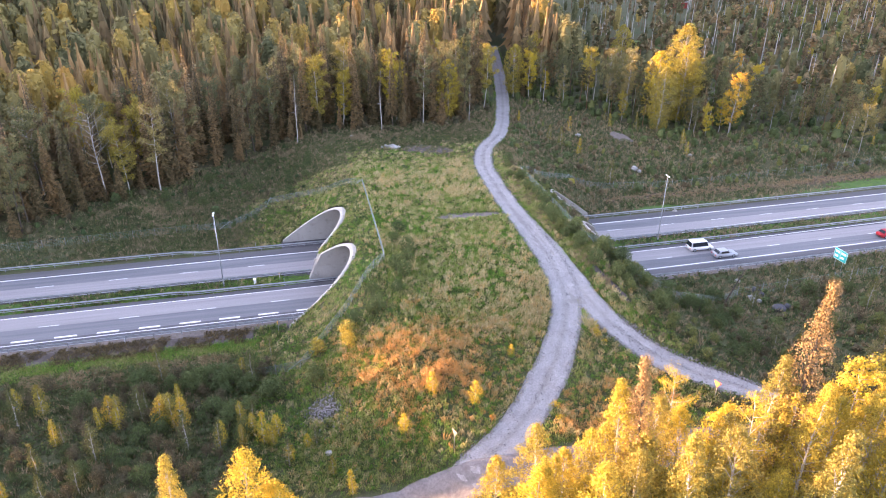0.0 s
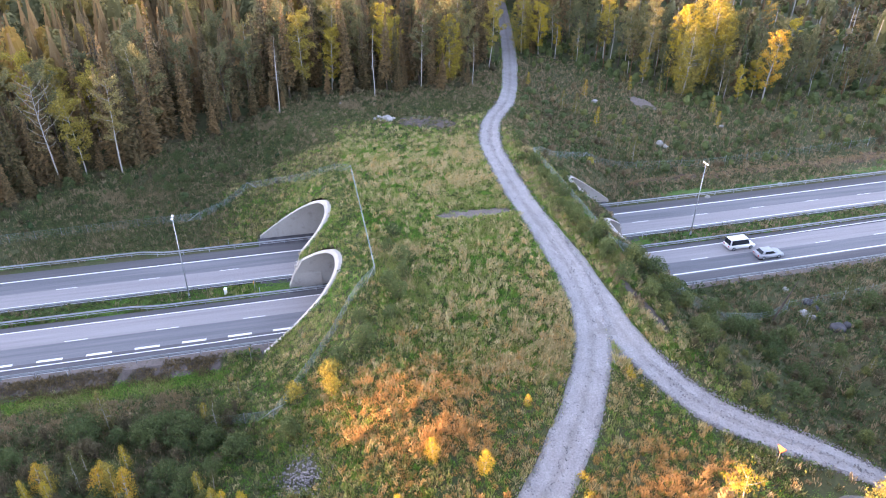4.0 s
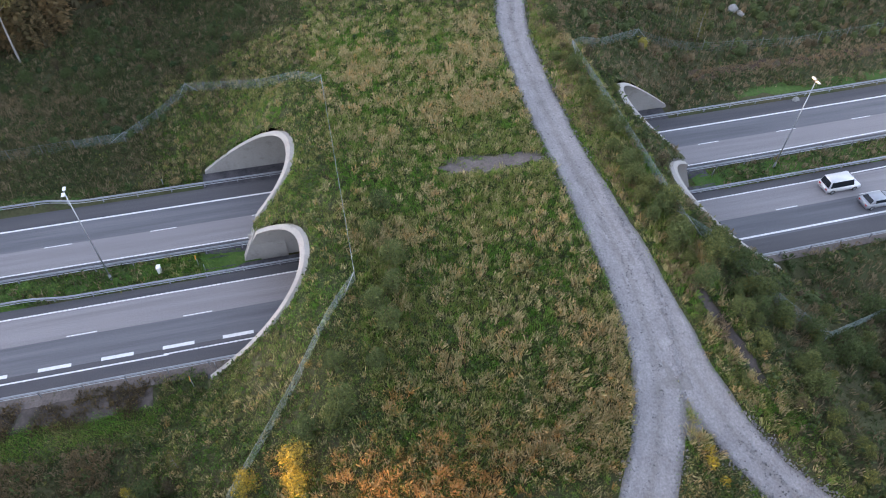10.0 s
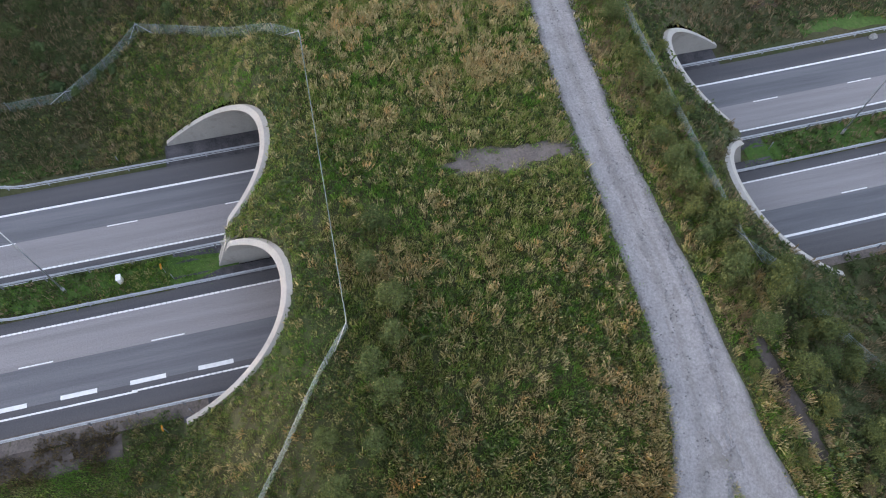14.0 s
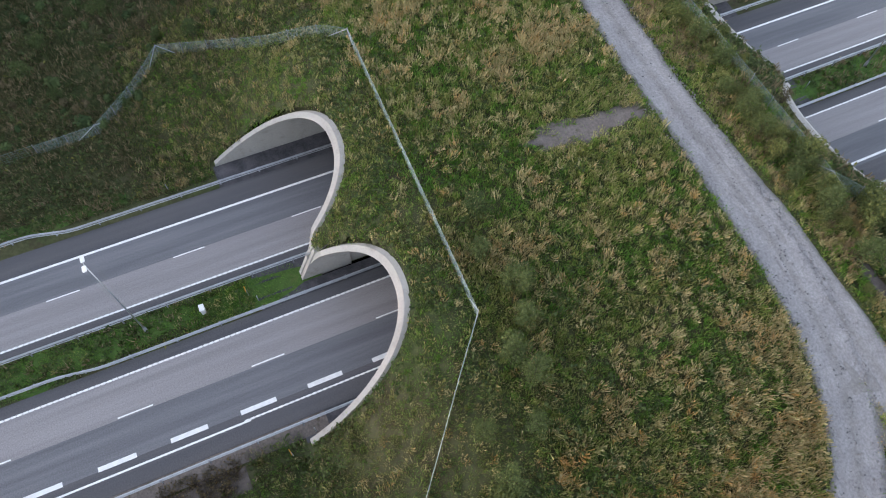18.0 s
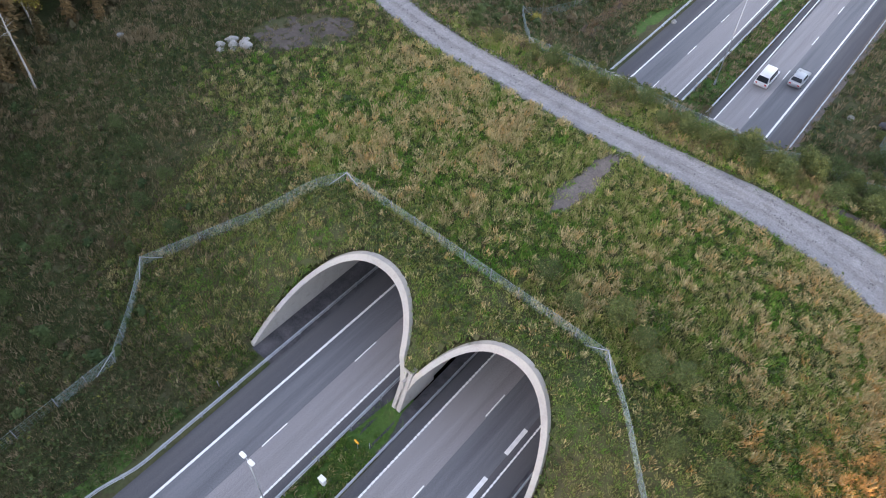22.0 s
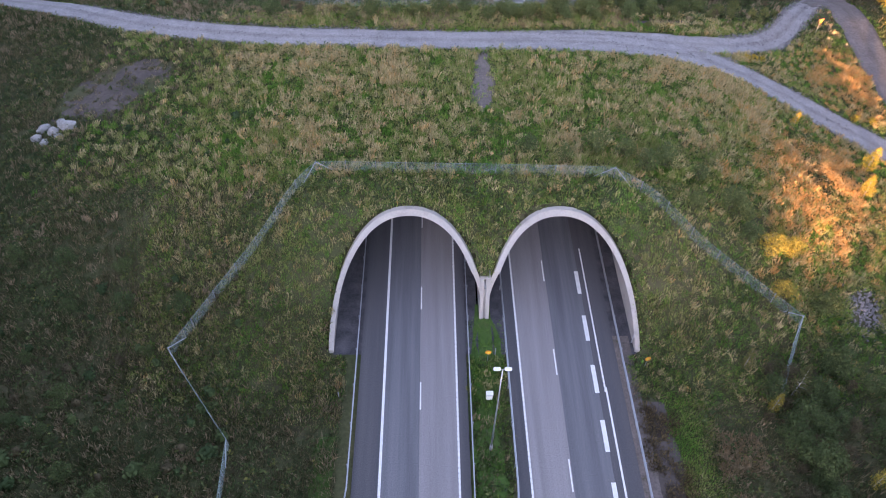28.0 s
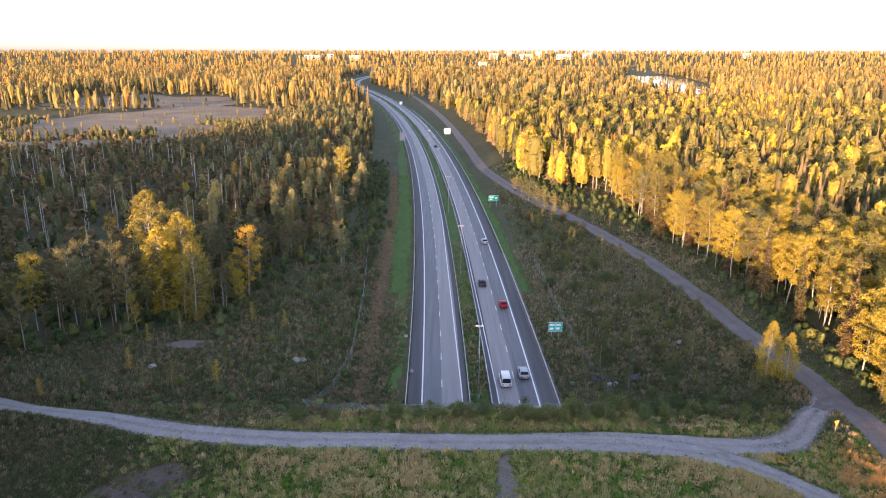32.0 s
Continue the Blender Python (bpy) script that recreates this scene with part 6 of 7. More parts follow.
tussocks("grass_tussocks_north_west", -112, -64, 46, 112, 1.5, 0.8, 0.14, 14, 0.25, "pale dry tussocks before the young wood", M_ROUGH)
x, y = rng.uniform(-1.0, 3.0, 420), rng.uniform(21, 35, 420)
keep = (away(x, y, TRACK_L) > 2.0) & (np.abs(x - 0.9) > 1.3 * rng.random(420) ** 0.5 * 0.9)
clumps("patch_grass", x[keep], y[keep], rng.uniform(0.2, 0.6, keep.sum()), 0.07, 16, rng.normal(0.4, 0.14, keep.sum()), "grass tussocks creeping over the worn earth")
x, y = rng.uniform(-53, -33, 420), rng.uniform(25, 39, 420)
clumps("sparse_grass", x, y, rng.uniform(0.25, 0.6, 420), 0.09, 16, rng.normal(0.4, 0.16, 420), "sparse grass and seedlings on the bare soil", mat=M_ROUGH)
y = rng.uniform(66, 300, 3600)
x = rng.normal(-21.0, 0.8, 3600) - bend(y)
clumps("ditch_herbs", x, y, rng.uniform(0.25, 0.6, 3600), 0.10, 14, rng.normal(0.78, 0.16, 3600), "withered reddish and tan herbs along the ditch", 0.4, 0.25, mat=M_ROUGH, category="herbs")
x, y = rng.uniform(-34, 30, 5200), rng.uniform(38, 50, 5200)
d = away(x, y, TRACK_L)
keep = (d > 2.6) & (d < 7.5) & (away(x, y, SPUR_L) > 2.7) & (y > np.interp(x, TRACK_L[np.argsort(TRACK_L[:, 0]), 0], TRACK_L[np.argsort(TRACK_L[:, 0]), 1])) & (rough_noise(x, y, 2.6, 63) > 0.46)
clumps("withered_herbs", x[keep], y[keep], rng.uniform(0.4, 0.9, keep.sum()), 0.07, 26, rng.normal(0.72, 0.13, keep.sum()), "withered tan and brown herbs between the track and the northern fence", 0.4, 0.2, mat=M_ROUGH, category="herbs")
x, y = rng.uniform(24, 54, 5000), rng.uniform(0, 44, 5000)
keep = clear_of(x, y, 0.3) & (rng.random(5000) < 0.75 * straw(x, y)[1]) & (rough_noise(x, y, 2.2, 62) > 0.42) & ((away(x, y, TRACK_L) > 6.5) & (0.91 * x - 0.42 * y < 33) | (x + y > 78))
k = np.repeat(np.where(keep)[0], 30)
hx, hy = x[k] + rng.normal(0, 0.28, len(k)), y[k] + rng.normal(0, 0.28, len(k))
v, f = leaves(np.stack([hx, hy, height(hx, hy) + rng.uniform(0.3, 1.1, len(k))], 1), 0.055, 0.2, 2.2)
tagged(new("withered_flower_heads", quick_mesh("withered_flower_heads", v, f, M_GRASS, tint=np.repeat(rng.normal(0.92, 0.05, len(k)), 4))), "fluffy orange-brown seed heads of withered herbs", "herbs", kind="stuff")
clumps("tall_orange_herbs", x[keep], y[keep], rng.uniform(0.6, 1.15, keep.sum()), 0.05, 30, rng.normal(0.90, 0.06, keep.sum()), "tall orange-brown withered herbs beside the track", 0.5, 0.16, category="herbs")
y = rng.uniform(122, 300, 13000)
x = np.where(rng.random(13000) < 0.65, rng.uniform(-19.8, -14, 13000), rng.uniform(13.6, 16.9, 13000)) - bend(y)
side_y = rng.uniform(-80, -9, 12000)
side_x = 16.6 + 4.2 * rng.random(12000)
tufts("mown_verge_grass", side_x - bend(side_y), side_y, rng.uniform(0.18, 0.5, 12000), 0.10, 6, rng.normal(0.16, 0.10, 12000) + 0.3 * rough_noise(side_x, side_y, 3.5, 67), "short green grass of the mown verge beside the merging lane", 0.25)
hx, hy = rng.uniform(14.0, 17.6, 3000), rng.uniform(-75, -9, 3000)
some = rough_noise(hx, hy, 2.4, 68) > 0.22
clumps("shoulder_herbs", hx[some] - bend(hy[some]), hy[some], rng.uniform(0.2, 0.55, some.sum()), 0.10, 18, rng.normal(0.75, 0.2, some.sum()), "dark brown withered herbs on the gravelly shoulder", 0.5, 0.3, mat=M_BROWN, category="herbs")
hx, hy = rng.uniform(20.2, 24.4, 2600), rng.uniform(-62, -11, 2600)
some = rough_noise(hx, hy, 3.0, 69) > 0.40
clumps("withered_strip", hx[some] - bend(hy[some]), hy[some], rng.uniform(0.3, 0.7, some.sum()), 0.09, 18, rng.normal(0.72, 0.14, some.sum()), "withered tan herbs between the mown strip and the scrub", 0.5, 0.3, mat=M_ROUGH, category="herbs")
tufts("mown_grass", x, y, rng.uniform(0.1, 0.28, 13000), 0.16, 5, rng.normal(0.12, 0.06, 13000), "short bright green grass of the mown verges", 0.3)
for tag, line, off in (("track", TRACK_L, 2.15), ("spur", SPUR_L, 2.05), ("gravel_road", LANE_L[(LANE_L[:, 1] > -25) & (LANE_L[:, 1] < 160)], 2.7)):
    k = rng.integers(1, len(line) - 1, len(line) * 22)
    d = line[k + 1] - line[k - 1]
    d /= np.hypot(d[:, 0], d[:, 1])[:, None]
    u = (off + rng.normal(0.15, 0.28, len(k))) * rng.choice([-1, 1], len(k))
    x, y = line[k, 0] + d[:, 1] * u + rng.uniform(-0.7, 0.7, len(k)) * d[:, 0], line[k, 1] - d[:, 0] * u + rng.uniform(-0.7, 0.7, len(k)) * d[:, 1]
    ok = np.minimum(away(x, y, TRACK_L), away(x, y, SPUR_L)) > 1.6
    ok &= away(x, y, LANE_L) > 2.1
    tufts("edge_grass_" + tag, x[ok], y[ok], rng.uniform(0.15, 0.45, ok.sum()), 0.08, 6, rng.normal(0.25, 0.16, ok.sum()), "low ragged grass and herbs creeping over the gravel's edge", 0.16)
x, y = rng.uniform(-1.75, 1.75, 8000), np.concatenate([rng.uniform(-45, 0.0, 4200), rng.uniform(-75, -45, 800), rng.uniform(2 * MID_Y, 135, 3000)])
tufts("median_grass", x - bend(y), y, rng.uniform(0.15, 0.45, 8000), 0.08, 6, 0.02 + 0.3 * rough_noise(x, y, 2.2, 64) + 0.1 * rng.random(8000), "lush green grass in the central reserve", land=low_ground)


def weeds(name, x0, x1, y0, y1, count, size, tall, label):
    """Low leafy herbs between the grass."""
    x, y = rng.uniform(x0, x1, count), rng.uniform(y0, y1, count)
    keep = clear_of(x, y, 0.1) & ~is_open(x, y, 0.25) & ~on_road(x, y) & (x > west_edge(y) - 4) & (rough_noise(x, y, 3.5, 51) + 0.3 * rng.random(count) > 0.55)
    x, y = x[keep], y[keep]
    per = 8
    kind = np.repeat(np.where(rng.random(len(x)) < 0.06, 0.45, rng.normal(0.12, 0.1, len(x))), per)
    bx, by = np.repeat(x, per) + rng.normal(0, 0.22, len(x) * per), np.repeat(y, per) + rng.normal(0, 0.22, len(x) * per)
    at = np.stack([bx, by, height(bx, by) + np.abs(rng.normal(0, tall, len(bx)))], 1)
    v, f = leaves(at, size, 0.7, 1.8)
    tagged(new(name, quick_mesh(name, v, f, M_BUSH, tint=np.repeat(kind + 0.1, 4))), label, "herbs", kind="stuff")


weeds("herbs_crest", -60, 40, 8, 48, 11000, 0.17, 0.35, "leafy green herbs among the meadow grass")
weeds("herbs_slopes", -60, 52, -40, 10, 11000, 0.18, 0.35, "leafy herbs on the southern slopes")
weeds("herbs_north", -60, 52, 44, 110, 9000, 0.22, 0.4, "leafy herbs on the northern bank")

# ---- guardrails ----
RAIL_PROFILE = [(-0.04, 0.54), (0.03, 0.57), (0.03, 0.62), (-0.03, 0.66), (0.03, 0.70), (0.03, 0.75), (-0.04, 0.78)]


def flare(x, ys):
    """Where the outer west rail and the eastern median rail swing outwards south of the tunnel."""
    out = -0.9 if x < -5 else -0.55 if 0 < x < 5 else 0.0
    return out * (1 - sstep(-23.0, -18.0, np.asarray(ys, float)))


def rail_mesh(x, side, ys):
    b = bend(ys) - flare(x, ys)
    px = np.array([p[0] for p in RAIL_PROFILE]) * side
    pz = np.array([p[1] for p in RAIL_PROFILE])
    px, pz = np.concatenate([px, px[::-1] + 0.03 * side]), np.concatenate([pz, pz[::-1]])
    k = len(px)
    v = np.stack([x + px[None] - b[:, None], np.repeat(ys[:, None], k, 1), np.repeat(pz[None], len(ys), 0)], -1).reshape(-1, 3)
    i, j = np.meshgrid(np.arange(len(ys) - 1), np.arange(k), indexing="ij")
    a, c = (i * k + j).ravel(), (i * k + (j + 1) % k).ravel()
    return quick_mesh("beam", v, np.stack([a, c, c + k, a + k], 1), M_STEEL)


bm = bmesh.new()
box(bm, -0.05, 0.05, -0.06, 0.06, -0.4, 0.74, 0.01)
POST = bm_mesh("post", bm, M_GREY_STEEL)
PIPE_Y = np.concatenate([np.arange(-88, -24, 4.0), np.arange(-24, -16, 1.0), np.arange(-16, 160, 4.0)])
for x, side in ((-12.75, 1), (-1.75, -1), (2.02, 1), (13.4, -1)):
    rail = tagged(new("guardrail"), "galvanised steel guardrail on posts along the carriageway", "guardrail", "guardrails of the motorway")
    part("lower_pipe", quick_mesh("lower_pipe", *tube(np.stack([x - 0.02 * side - bend(PIPE_Y) + flare(x, PIPE_Y), PIPE_Y, 0 * PIPE_Y + 0.30], 1), np.full(len(PIPE_Y), 0.045), 5), M_STEEL), rail)
    part("beam", rail_mesh(x, side, np.concatenate([PIPE_Y, np.arange(160, 700, 12.0)])), rail)
    for y in np.arange(-72, 128, 4.0):
        part("post", POST, rail, at=Matrix.Translation((x - 0.1 * side - float(bend(y) - flare(x, y)), y, 0)))
    far = [tube([[x - 0.1 * side - bend(y), y, -0.3], [x - 0.1 * side - bend(y), y, 0.72]], [0.06, 0.06], 4) for y in np.arange(128, 420, 4.0)]
    tagged(part("far_posts", quick_mesh("far_posts", *joined(far), M_GREY_STEEL), rail), kind="stuff")

# ---- wire fences ----
FENCE_POST = bm_mesh("post", (lambda q: (rod(q, (0, 0, -0.3), (0, 0, 1.55), 0.035, sides=6), q)[1])(bmesh.new()), M_GREY_STEEL)
M_WIRE = plain("fence_wire", (0.27, 0.34, 0.32), 0.5, 0.45, 0.15, 1.0)


def wire_panel(a, b, high, gap_v, gap_h, thick):
    """Netting between two posts, each wire a three-sided rod."""
    a, b = np.array(a, float), np.array(b, float)
    L = np.hypot(*(b - a)[:2])
    pieces = []

    def ground(t):
        p = a + (b - a) * t
        return np.array([p[0], p[1], float(height(p[0], p[1]))])
    for t in np.arange(gap_v / L, 1, gap_v / L):
        g = ground(t)
        pieces.append(tube([g + [0, 0, 0.05], g + [0, 0, high]], [thick, thick], 3))
    g = [ground(t) for t in (0, 0.5, 1)]
    for z in np.arange(0.08, high + 0.01, gap_h):
        pieces.append(tube([q + [0, 0, z] for q in g], [thick * (2.2 if z > high - gap_h else 1)] * 3, 3))
    return quick_mesh("wire_panel", *joined(pieces), M_WIRE)


def fence(label, corners, pitch=3.0, high=1.5, gap_v=0.12, gap_h=0.15, thick=0.0085, braces=True):
    top = tagged(new("wire_fence"), label, "fence", "wire fences along the motorway")
    pts = []
    for (x0, y0), (x1, y1) in zip(corners[:-1], corners[1:]):
        n = max(1, round(math.hypot(x1 - x0, y1 - y0) / pitch))
        pts += [(x0 + (x1 - x0) * k / n, y0 + (y1 - y0) * k / n) for k in range(n)]
    pts.append(corners[-1])
    for k, p in enumerate(pts):
        part("post", FENCE_POST, top, at=Matrix.Translation((p[0], p[1], float(height(*p)))) @ Matrix.Scale(high / 1.45, 4))
        if k + 1 < len(pts):
            part("wire_panel", wire_panel(p, pts[k + 1], high, gap_v, gap_h, thick), top)
    if braces:
        for c, prev, nxt in zip(corners[1:-1], corners[:-2], corners[2:]):
            for q in (prev, nxt):
                d = Vector((q[0] - c[0], q[1] - c[1], 0)).normalized() * 2.1
                bm = bmesh.new()
                rod(bm, (c[0], c[1], float(height(*c)) + high * 0.95), (c[0] + d.x, c[1] + d.y, float(height(c[0] + d.x, c[1] + d.y)) + 0.05), 0.04, sides=6)
                part("brace", bm_mesh("brace", bm, M_STEEL), top)
    return top


fence("grey wire-mesh fence on steel posts above the arches", [(-23.3, -20), (-23.6, -13.9), (-30.2, -5.6), (-17.4, 12.2), (13.6, 11.5), (30.7, -2.8), (27.5, -9.5)])
fence("grey wire-mesh fence on steel posts on the northern edge", [(-26, 70), (-29.5, 60.5), (-18, 44.6), (13.8, 45.0), (27, 55), (22, 70)])
fence("tall wildlife fence of wire netting beside the verge", [(-26, 70), (-24.5, 84), (-26, 120), (-29, 160)], 5.0, 1.9, 0.6, 0.38, 0.008, False)
fence("wildlife fence of wire netting on the eastern verge", [(22, 70), (20.5, 95), (19.5, 150)], 5.0, 1.9, 0.6, 0.38, 0.008, False)
fence("old wildlife fence below the forest's edge", [(-23.3, -20), (-22, -60)], 4.0, 1.6, 0.4, 0.3, 0.01, False)

# ---- street lamps ----


def street_lamp(x, y):
    top = tagged(new("street_lamp"), "tall grey double-headed street lamp in the central reserve", "street lamp", "lamps of the central reserve")
    bm = bmesh.new()
    rod(bm, (0, 0, -0.3), (0, 0, 13.5), 0.085, 0.045, 10)
    part("pole", bm_mesh("pole", bm, M_STEEL, True), top)
    bm = bmesh.new()
    rod(bm, (0, 0, -0.3), (0, 0, 0.9), 0.16, 0.15, 10)
    part("base", bm_mesh("base", bm, M_GREY_STEEL, True), top)
    for s in (-1, 1):
        bm = bmesh.new()
        rod(bm, (0, 0, 13.45), (s * 0.22, 0, 13.58), 0.04, 0.035, 8)
        arm = part("arm", bm_mesh("arm", bm, M_STEEL, True), top)
        bm = bmesh.new()
        box(bm, s * 0.43 - 0.28, s * 0.43 + 0.28, -0.16, 0.16, 13.54, 13.67, 0.045)
        part("lamp_head", bm_mesh("lamp_head", bm, M_WHITE), arm)
    top.matrix_basis = Matrix.Translation((x, y, -0.15))
    return top


lamp = street_lamp(-0.1, -14.3)
for y in (-94, 67.4, 138, 214, 292, 370, 450):
    copy_thing(lamp, Matrix.Translation((-0.15 - float(bend(y)), y, -0.15)))

# ---- signs ----


def board(name, label, w, hgt, lift, mat, posts, bars, edge=True, back=False):
    """A sign: plate, rim, bars that stand for its writing, and posts. It faces south."""
    top = tagged(new(name), label, "road sign")
    bm = bmesh.new()
    box(bm, -w / 2, w / 2, -0.03, 0.03, lift, lift + hgt, 0.01)
    plate = part("plate", bm_mesh("plate", bm, M_GREY_STEEL if back else mat), top)
    for k, (x0, x1, z0, z1) in enumerate(bars):
        bm = bmesh.new()
        box(bm, -w / 2 + x0 * w, -w / 2 + x1 * w, -0.042, -0.031, lift + z0 * hgt, lift + z1 * hgt)
        part("lettering", bm_mesh("lettering", bm, M_WHITE), plate)
    if edge:
        for x0, x1, z0, z1 in ((0, 1, 0, 0.03), (0, 1, 0.97, 1), (0, 0.02, 0.03, 0.97), (0.98, 1, 0.03, 0.97)):
            bm = bmesh.new()
            box(bm, -w / 2 + x0 * w, -w / 2 + x1 * w, -0.041, -0.031, lift + z0 * hgt, lift + z1 * hgt)
            part("rim", bm_mesh("rim", bm, M_WHITE), plate)
    for x in posts:
        bm = bmesh.new()
        rod(bm, (x, 0.08, -0.4), (x, 0.08, lift + hgt * 0.9), 0.05, sides=8)
        part("post", bm_mesh("post", bm, M_STEEL, True), top)
    return top


def set_down(ob, x, y, turn=0):
    ob.matrix_basis = Matrix.Translation((x, y, float(height(x, y)))) @ Matrix.Rotation(radians(turn), 4, "Z")


set_down(board("direction_sign", "turquoise direction sign with white lettering on two posts", 2.9, 2.1, 1.9, M_TURQUOISE, (-0.8, 0.8), [(0.08, 0.42, 0.62, 0.82), (0.54, 0.9, 0.62, 0.82), (0.08, 0.36, 0.22, 0.42), (0.54, 0.8, 0.22, 0.42), (0.475, 0.495, 0.08, 0.92)]), 16.9, 94, 4)
set_down(board("direction_sign", "large green direction sign beside the motorway", 3.8, 2.2, 2.2, M_GREEN_SIGN, (-1.2, 1.2), [(0.1, 0.55, 0.55, 0.8), (0.1, 0.4, 0.2, 0.4), (0.68, 0.86, 0.3, 0.7)]), 13.0, 226, 5)
set_down(board("direction_sign", "pale blue-white service sign beside the motorway", 4.2, 4.0, 2.0, M_WHITE, (-1.2, 1.2), [], False), -3.5, 455, 8)
set_down(board("direction_sign", "grey back of a tall direction sign", 3.6, 5.2, 1.6, M_GREY_STEEL, (-1.1, 1.1), [], False, True), -33.0, 420, 6)
set_down(board("direction_sign", "small white distance board far along the motorway", 3.0, 3.0, 2.0, M_WHITE, (-0.9, 0.9), [], False), -52, 735, 8)


def triangle_sign(x, y, turn):
    top = tagged(new("give_way_sign"), "yellow give-way triangle with red rim on a steel post", "road sign")
    bm = bmesh.new()
    rod(bm, (0, 0.06, -0.4), (0, 0.06, 2.6), 0.04, sides=8)
    part("post", bm_mesh("post", bm, M_STEEL, True), top)
    for name, r, y0, m in (("rim", 0.60, 0.0, M_RED), ("face", 0.46, -0.016, M_YELLOW), ("back_plate", 0.62, 0.026, M_STEEL)):
        bm = bmesh.new()
        tri = [(0, -r), (0.87 * r, 0.5 * r), (-0.87 * r, 0.5 * r)]
        a = [bm.verts.new((px, y0 - 0.012, 2.35 + pz)) for px, pz in tri]
        c = [bm.verts.new((px, y0 + 0.012, 2.35 + pz)) for px, pz in tri]
        bm.faces.new(a)
        bm.faces.new(c[::-1])
        for k in range(3):
            bm.faces.new((a[k], c[k], c[(k + 1) % 3], a[(k + 1) % 3]))
        bmesh.ops.recalc_face_normals(bm, faces=bm.faces)
        part(name, bm_mesh(name, bm, m), top)
    set_down(top, x, y, turn)


triangle_sign(50.0, 47.2, 20)
triangle_sign(51.2, 13.4, 200)


def marker(x, y, turn):
    top = tagged(new("marker_post"), "small round orange marker on a leaning grey post", "road marker", "markers at the tunnel mouth")
    bm = bmesh.new()
    rod(bm, (0, 0, -0.3), (0, 0, 1.5), 0.035, sides=6)
    part("post", bm_mesh("post", bm, M_STEEL, True), top)
    bm = bmesh.new()
    rod(bm, (0, -0.02, 1.55), (0, -0.06, 1.55), 0.3, sides=16)
    face = part("disc", bm_mesh("disc", bm, M_ORANGE), top)
    bm = bmesh.new()
    rod(bm, (0, -0.058, 1.55), (0, -0.066, 1.55), 0.13, sides=12)
    part("dot", bm_mesh("dot", bm, M_YELLOW), face)
    set_down(top, x, y, turn)


marker(0.1, -4.9, 0)
marker(15.6, -5.6, 10)
bm = bmesh.new()
box(bm, -0.3, 0.3, -0.2, 0.2, -0.1, 0.95, 0.05)
cab = tagged(new("roadside_cabinet"), "white roadside equipment cabinet in the central reserve", "cabinet")
part("body", bm_mesh("body", bm, M_WHITE), cab)
bm = bmesh.new()
box(bm, -0.34, 0.34, -0.24, 0.24, 0.95, 1.02, 0.02)
part("lid", bm_mesh("lid", bm, M_WHITE), cab)
bm = bmesh.new()
box(bm, -0.24, 0.24, -0.212, -0.2, 0.1, 0.85, 0.004)
part("door", bm_mesh("door", bm, M_WHITE), cab)
set_down(cab, 0.03, -9.1)
for x, y in ((0.9, -4.2), (14.6, -3.2), (0.2, 58.0), (-14.2, -9.0), (14.4, -28)):
    bm = bmesh.new()
    rod(bm, (0, 0, -0.2), (0, 0, 1.05), 0.05, sides=8)
    p = tagged(new("delineator_post"), "thin grey delineator post beside the rail", "road marker", "delineator posts")
    part("post", bm_mesh("post", bm, M_STEEL, True), p)
    set_down(p, x, y)

# ---- boulders ----


def boulder(x, y, r, label="pale grey boulder lying in the grass", mat=M_ROCK):
    bm = bmesh.new()
    bmesh.ops.create_icosphere(bm, subdivisions=3, radius=r)
    o = Vector((x * 1.7, y * 1.3, 0))
    sx_, sy_, sz_ = rng.uniform(0.75, 1.3), rng.uniform(0.7, 1.1), rng.uniform(0.55, 0.8)
    for q in bm.verts:
        n = q.co.normalized()
        d = 1 + 0.28 * noise.noise(n * 1.3 + o) + 0.10 * noise.noise(n * 3.5 + o)
        q.co = Vector((q.co.x * sx_, q.co.y * sy_, q.co.z * sz_)) * d
    ob = tagged(new("boulder", bm_mesh("boulder", bm, mat, True)), label, "boulder", "boulders")
    ob.matrix_basis = Matrix.Translation((x, y, float(height(x, y)) + r * 0.32)) @ Matrix.Rotation(rng.uniform(0, 6.28), 4, "Z")


for x, y, r in ((-51.6, 22.2, 0.75), (-50.3, 21.2, 0.7), (-51.4, 23.9, 0.85), (-49.8, 23.0, 1.0), (-48.3, 23.9, 1.05), (-49.6, 24.8, 0.8), (-48.9, 22.3, 0.6)):
    boulder(x, y, 0.82 * r, "whitish boulder in a pile on the grass")
for x, y, r in ((-34.5, 79.5, 0.9), (-33.3, 80.4, 0.6), (-60.2, 75.8, 0.7), (-40, 97.6, 0.6), (-65, 15.5, 0.6), (23.5, 71.6, 0.7), (24.6, 72.4, 0.5), (46.0, -0.5, 0.45), (-12.5, 78, 0.5), (-14.5, 95, 0.45), (17, 73.5, 0.5), (41, 88, 0.7)):
    boulder(x, y, r)
for x, y, r in ((21.1, 74.3, 0.8), (22.9, 74.2, 0.6), (28.1, 73.5, 0.95), (27.8, 75.3, 0.7)):
    boulder(x, y, r, "dark bluish-grey rock lying in the brown ditch", M_STONES)
pieces = [tube([[23.8, 66.3, -0.2], [22.9, 68.4, 2.5], [21.9, 70.5, 5.0]], [0.15, 0.12, 0.06], 7)]
for k in range(9):
    o = np.array([23.8, 66.3, 0]) + (0.25 + 0.08 * k) * np.array([-1.9, 4.2, 5.0])
    pieces.append(tube([o, o + rng.normal(0, 0.45, 3) + [0, 0, 0.25]], [0.03, 0.01], 4))
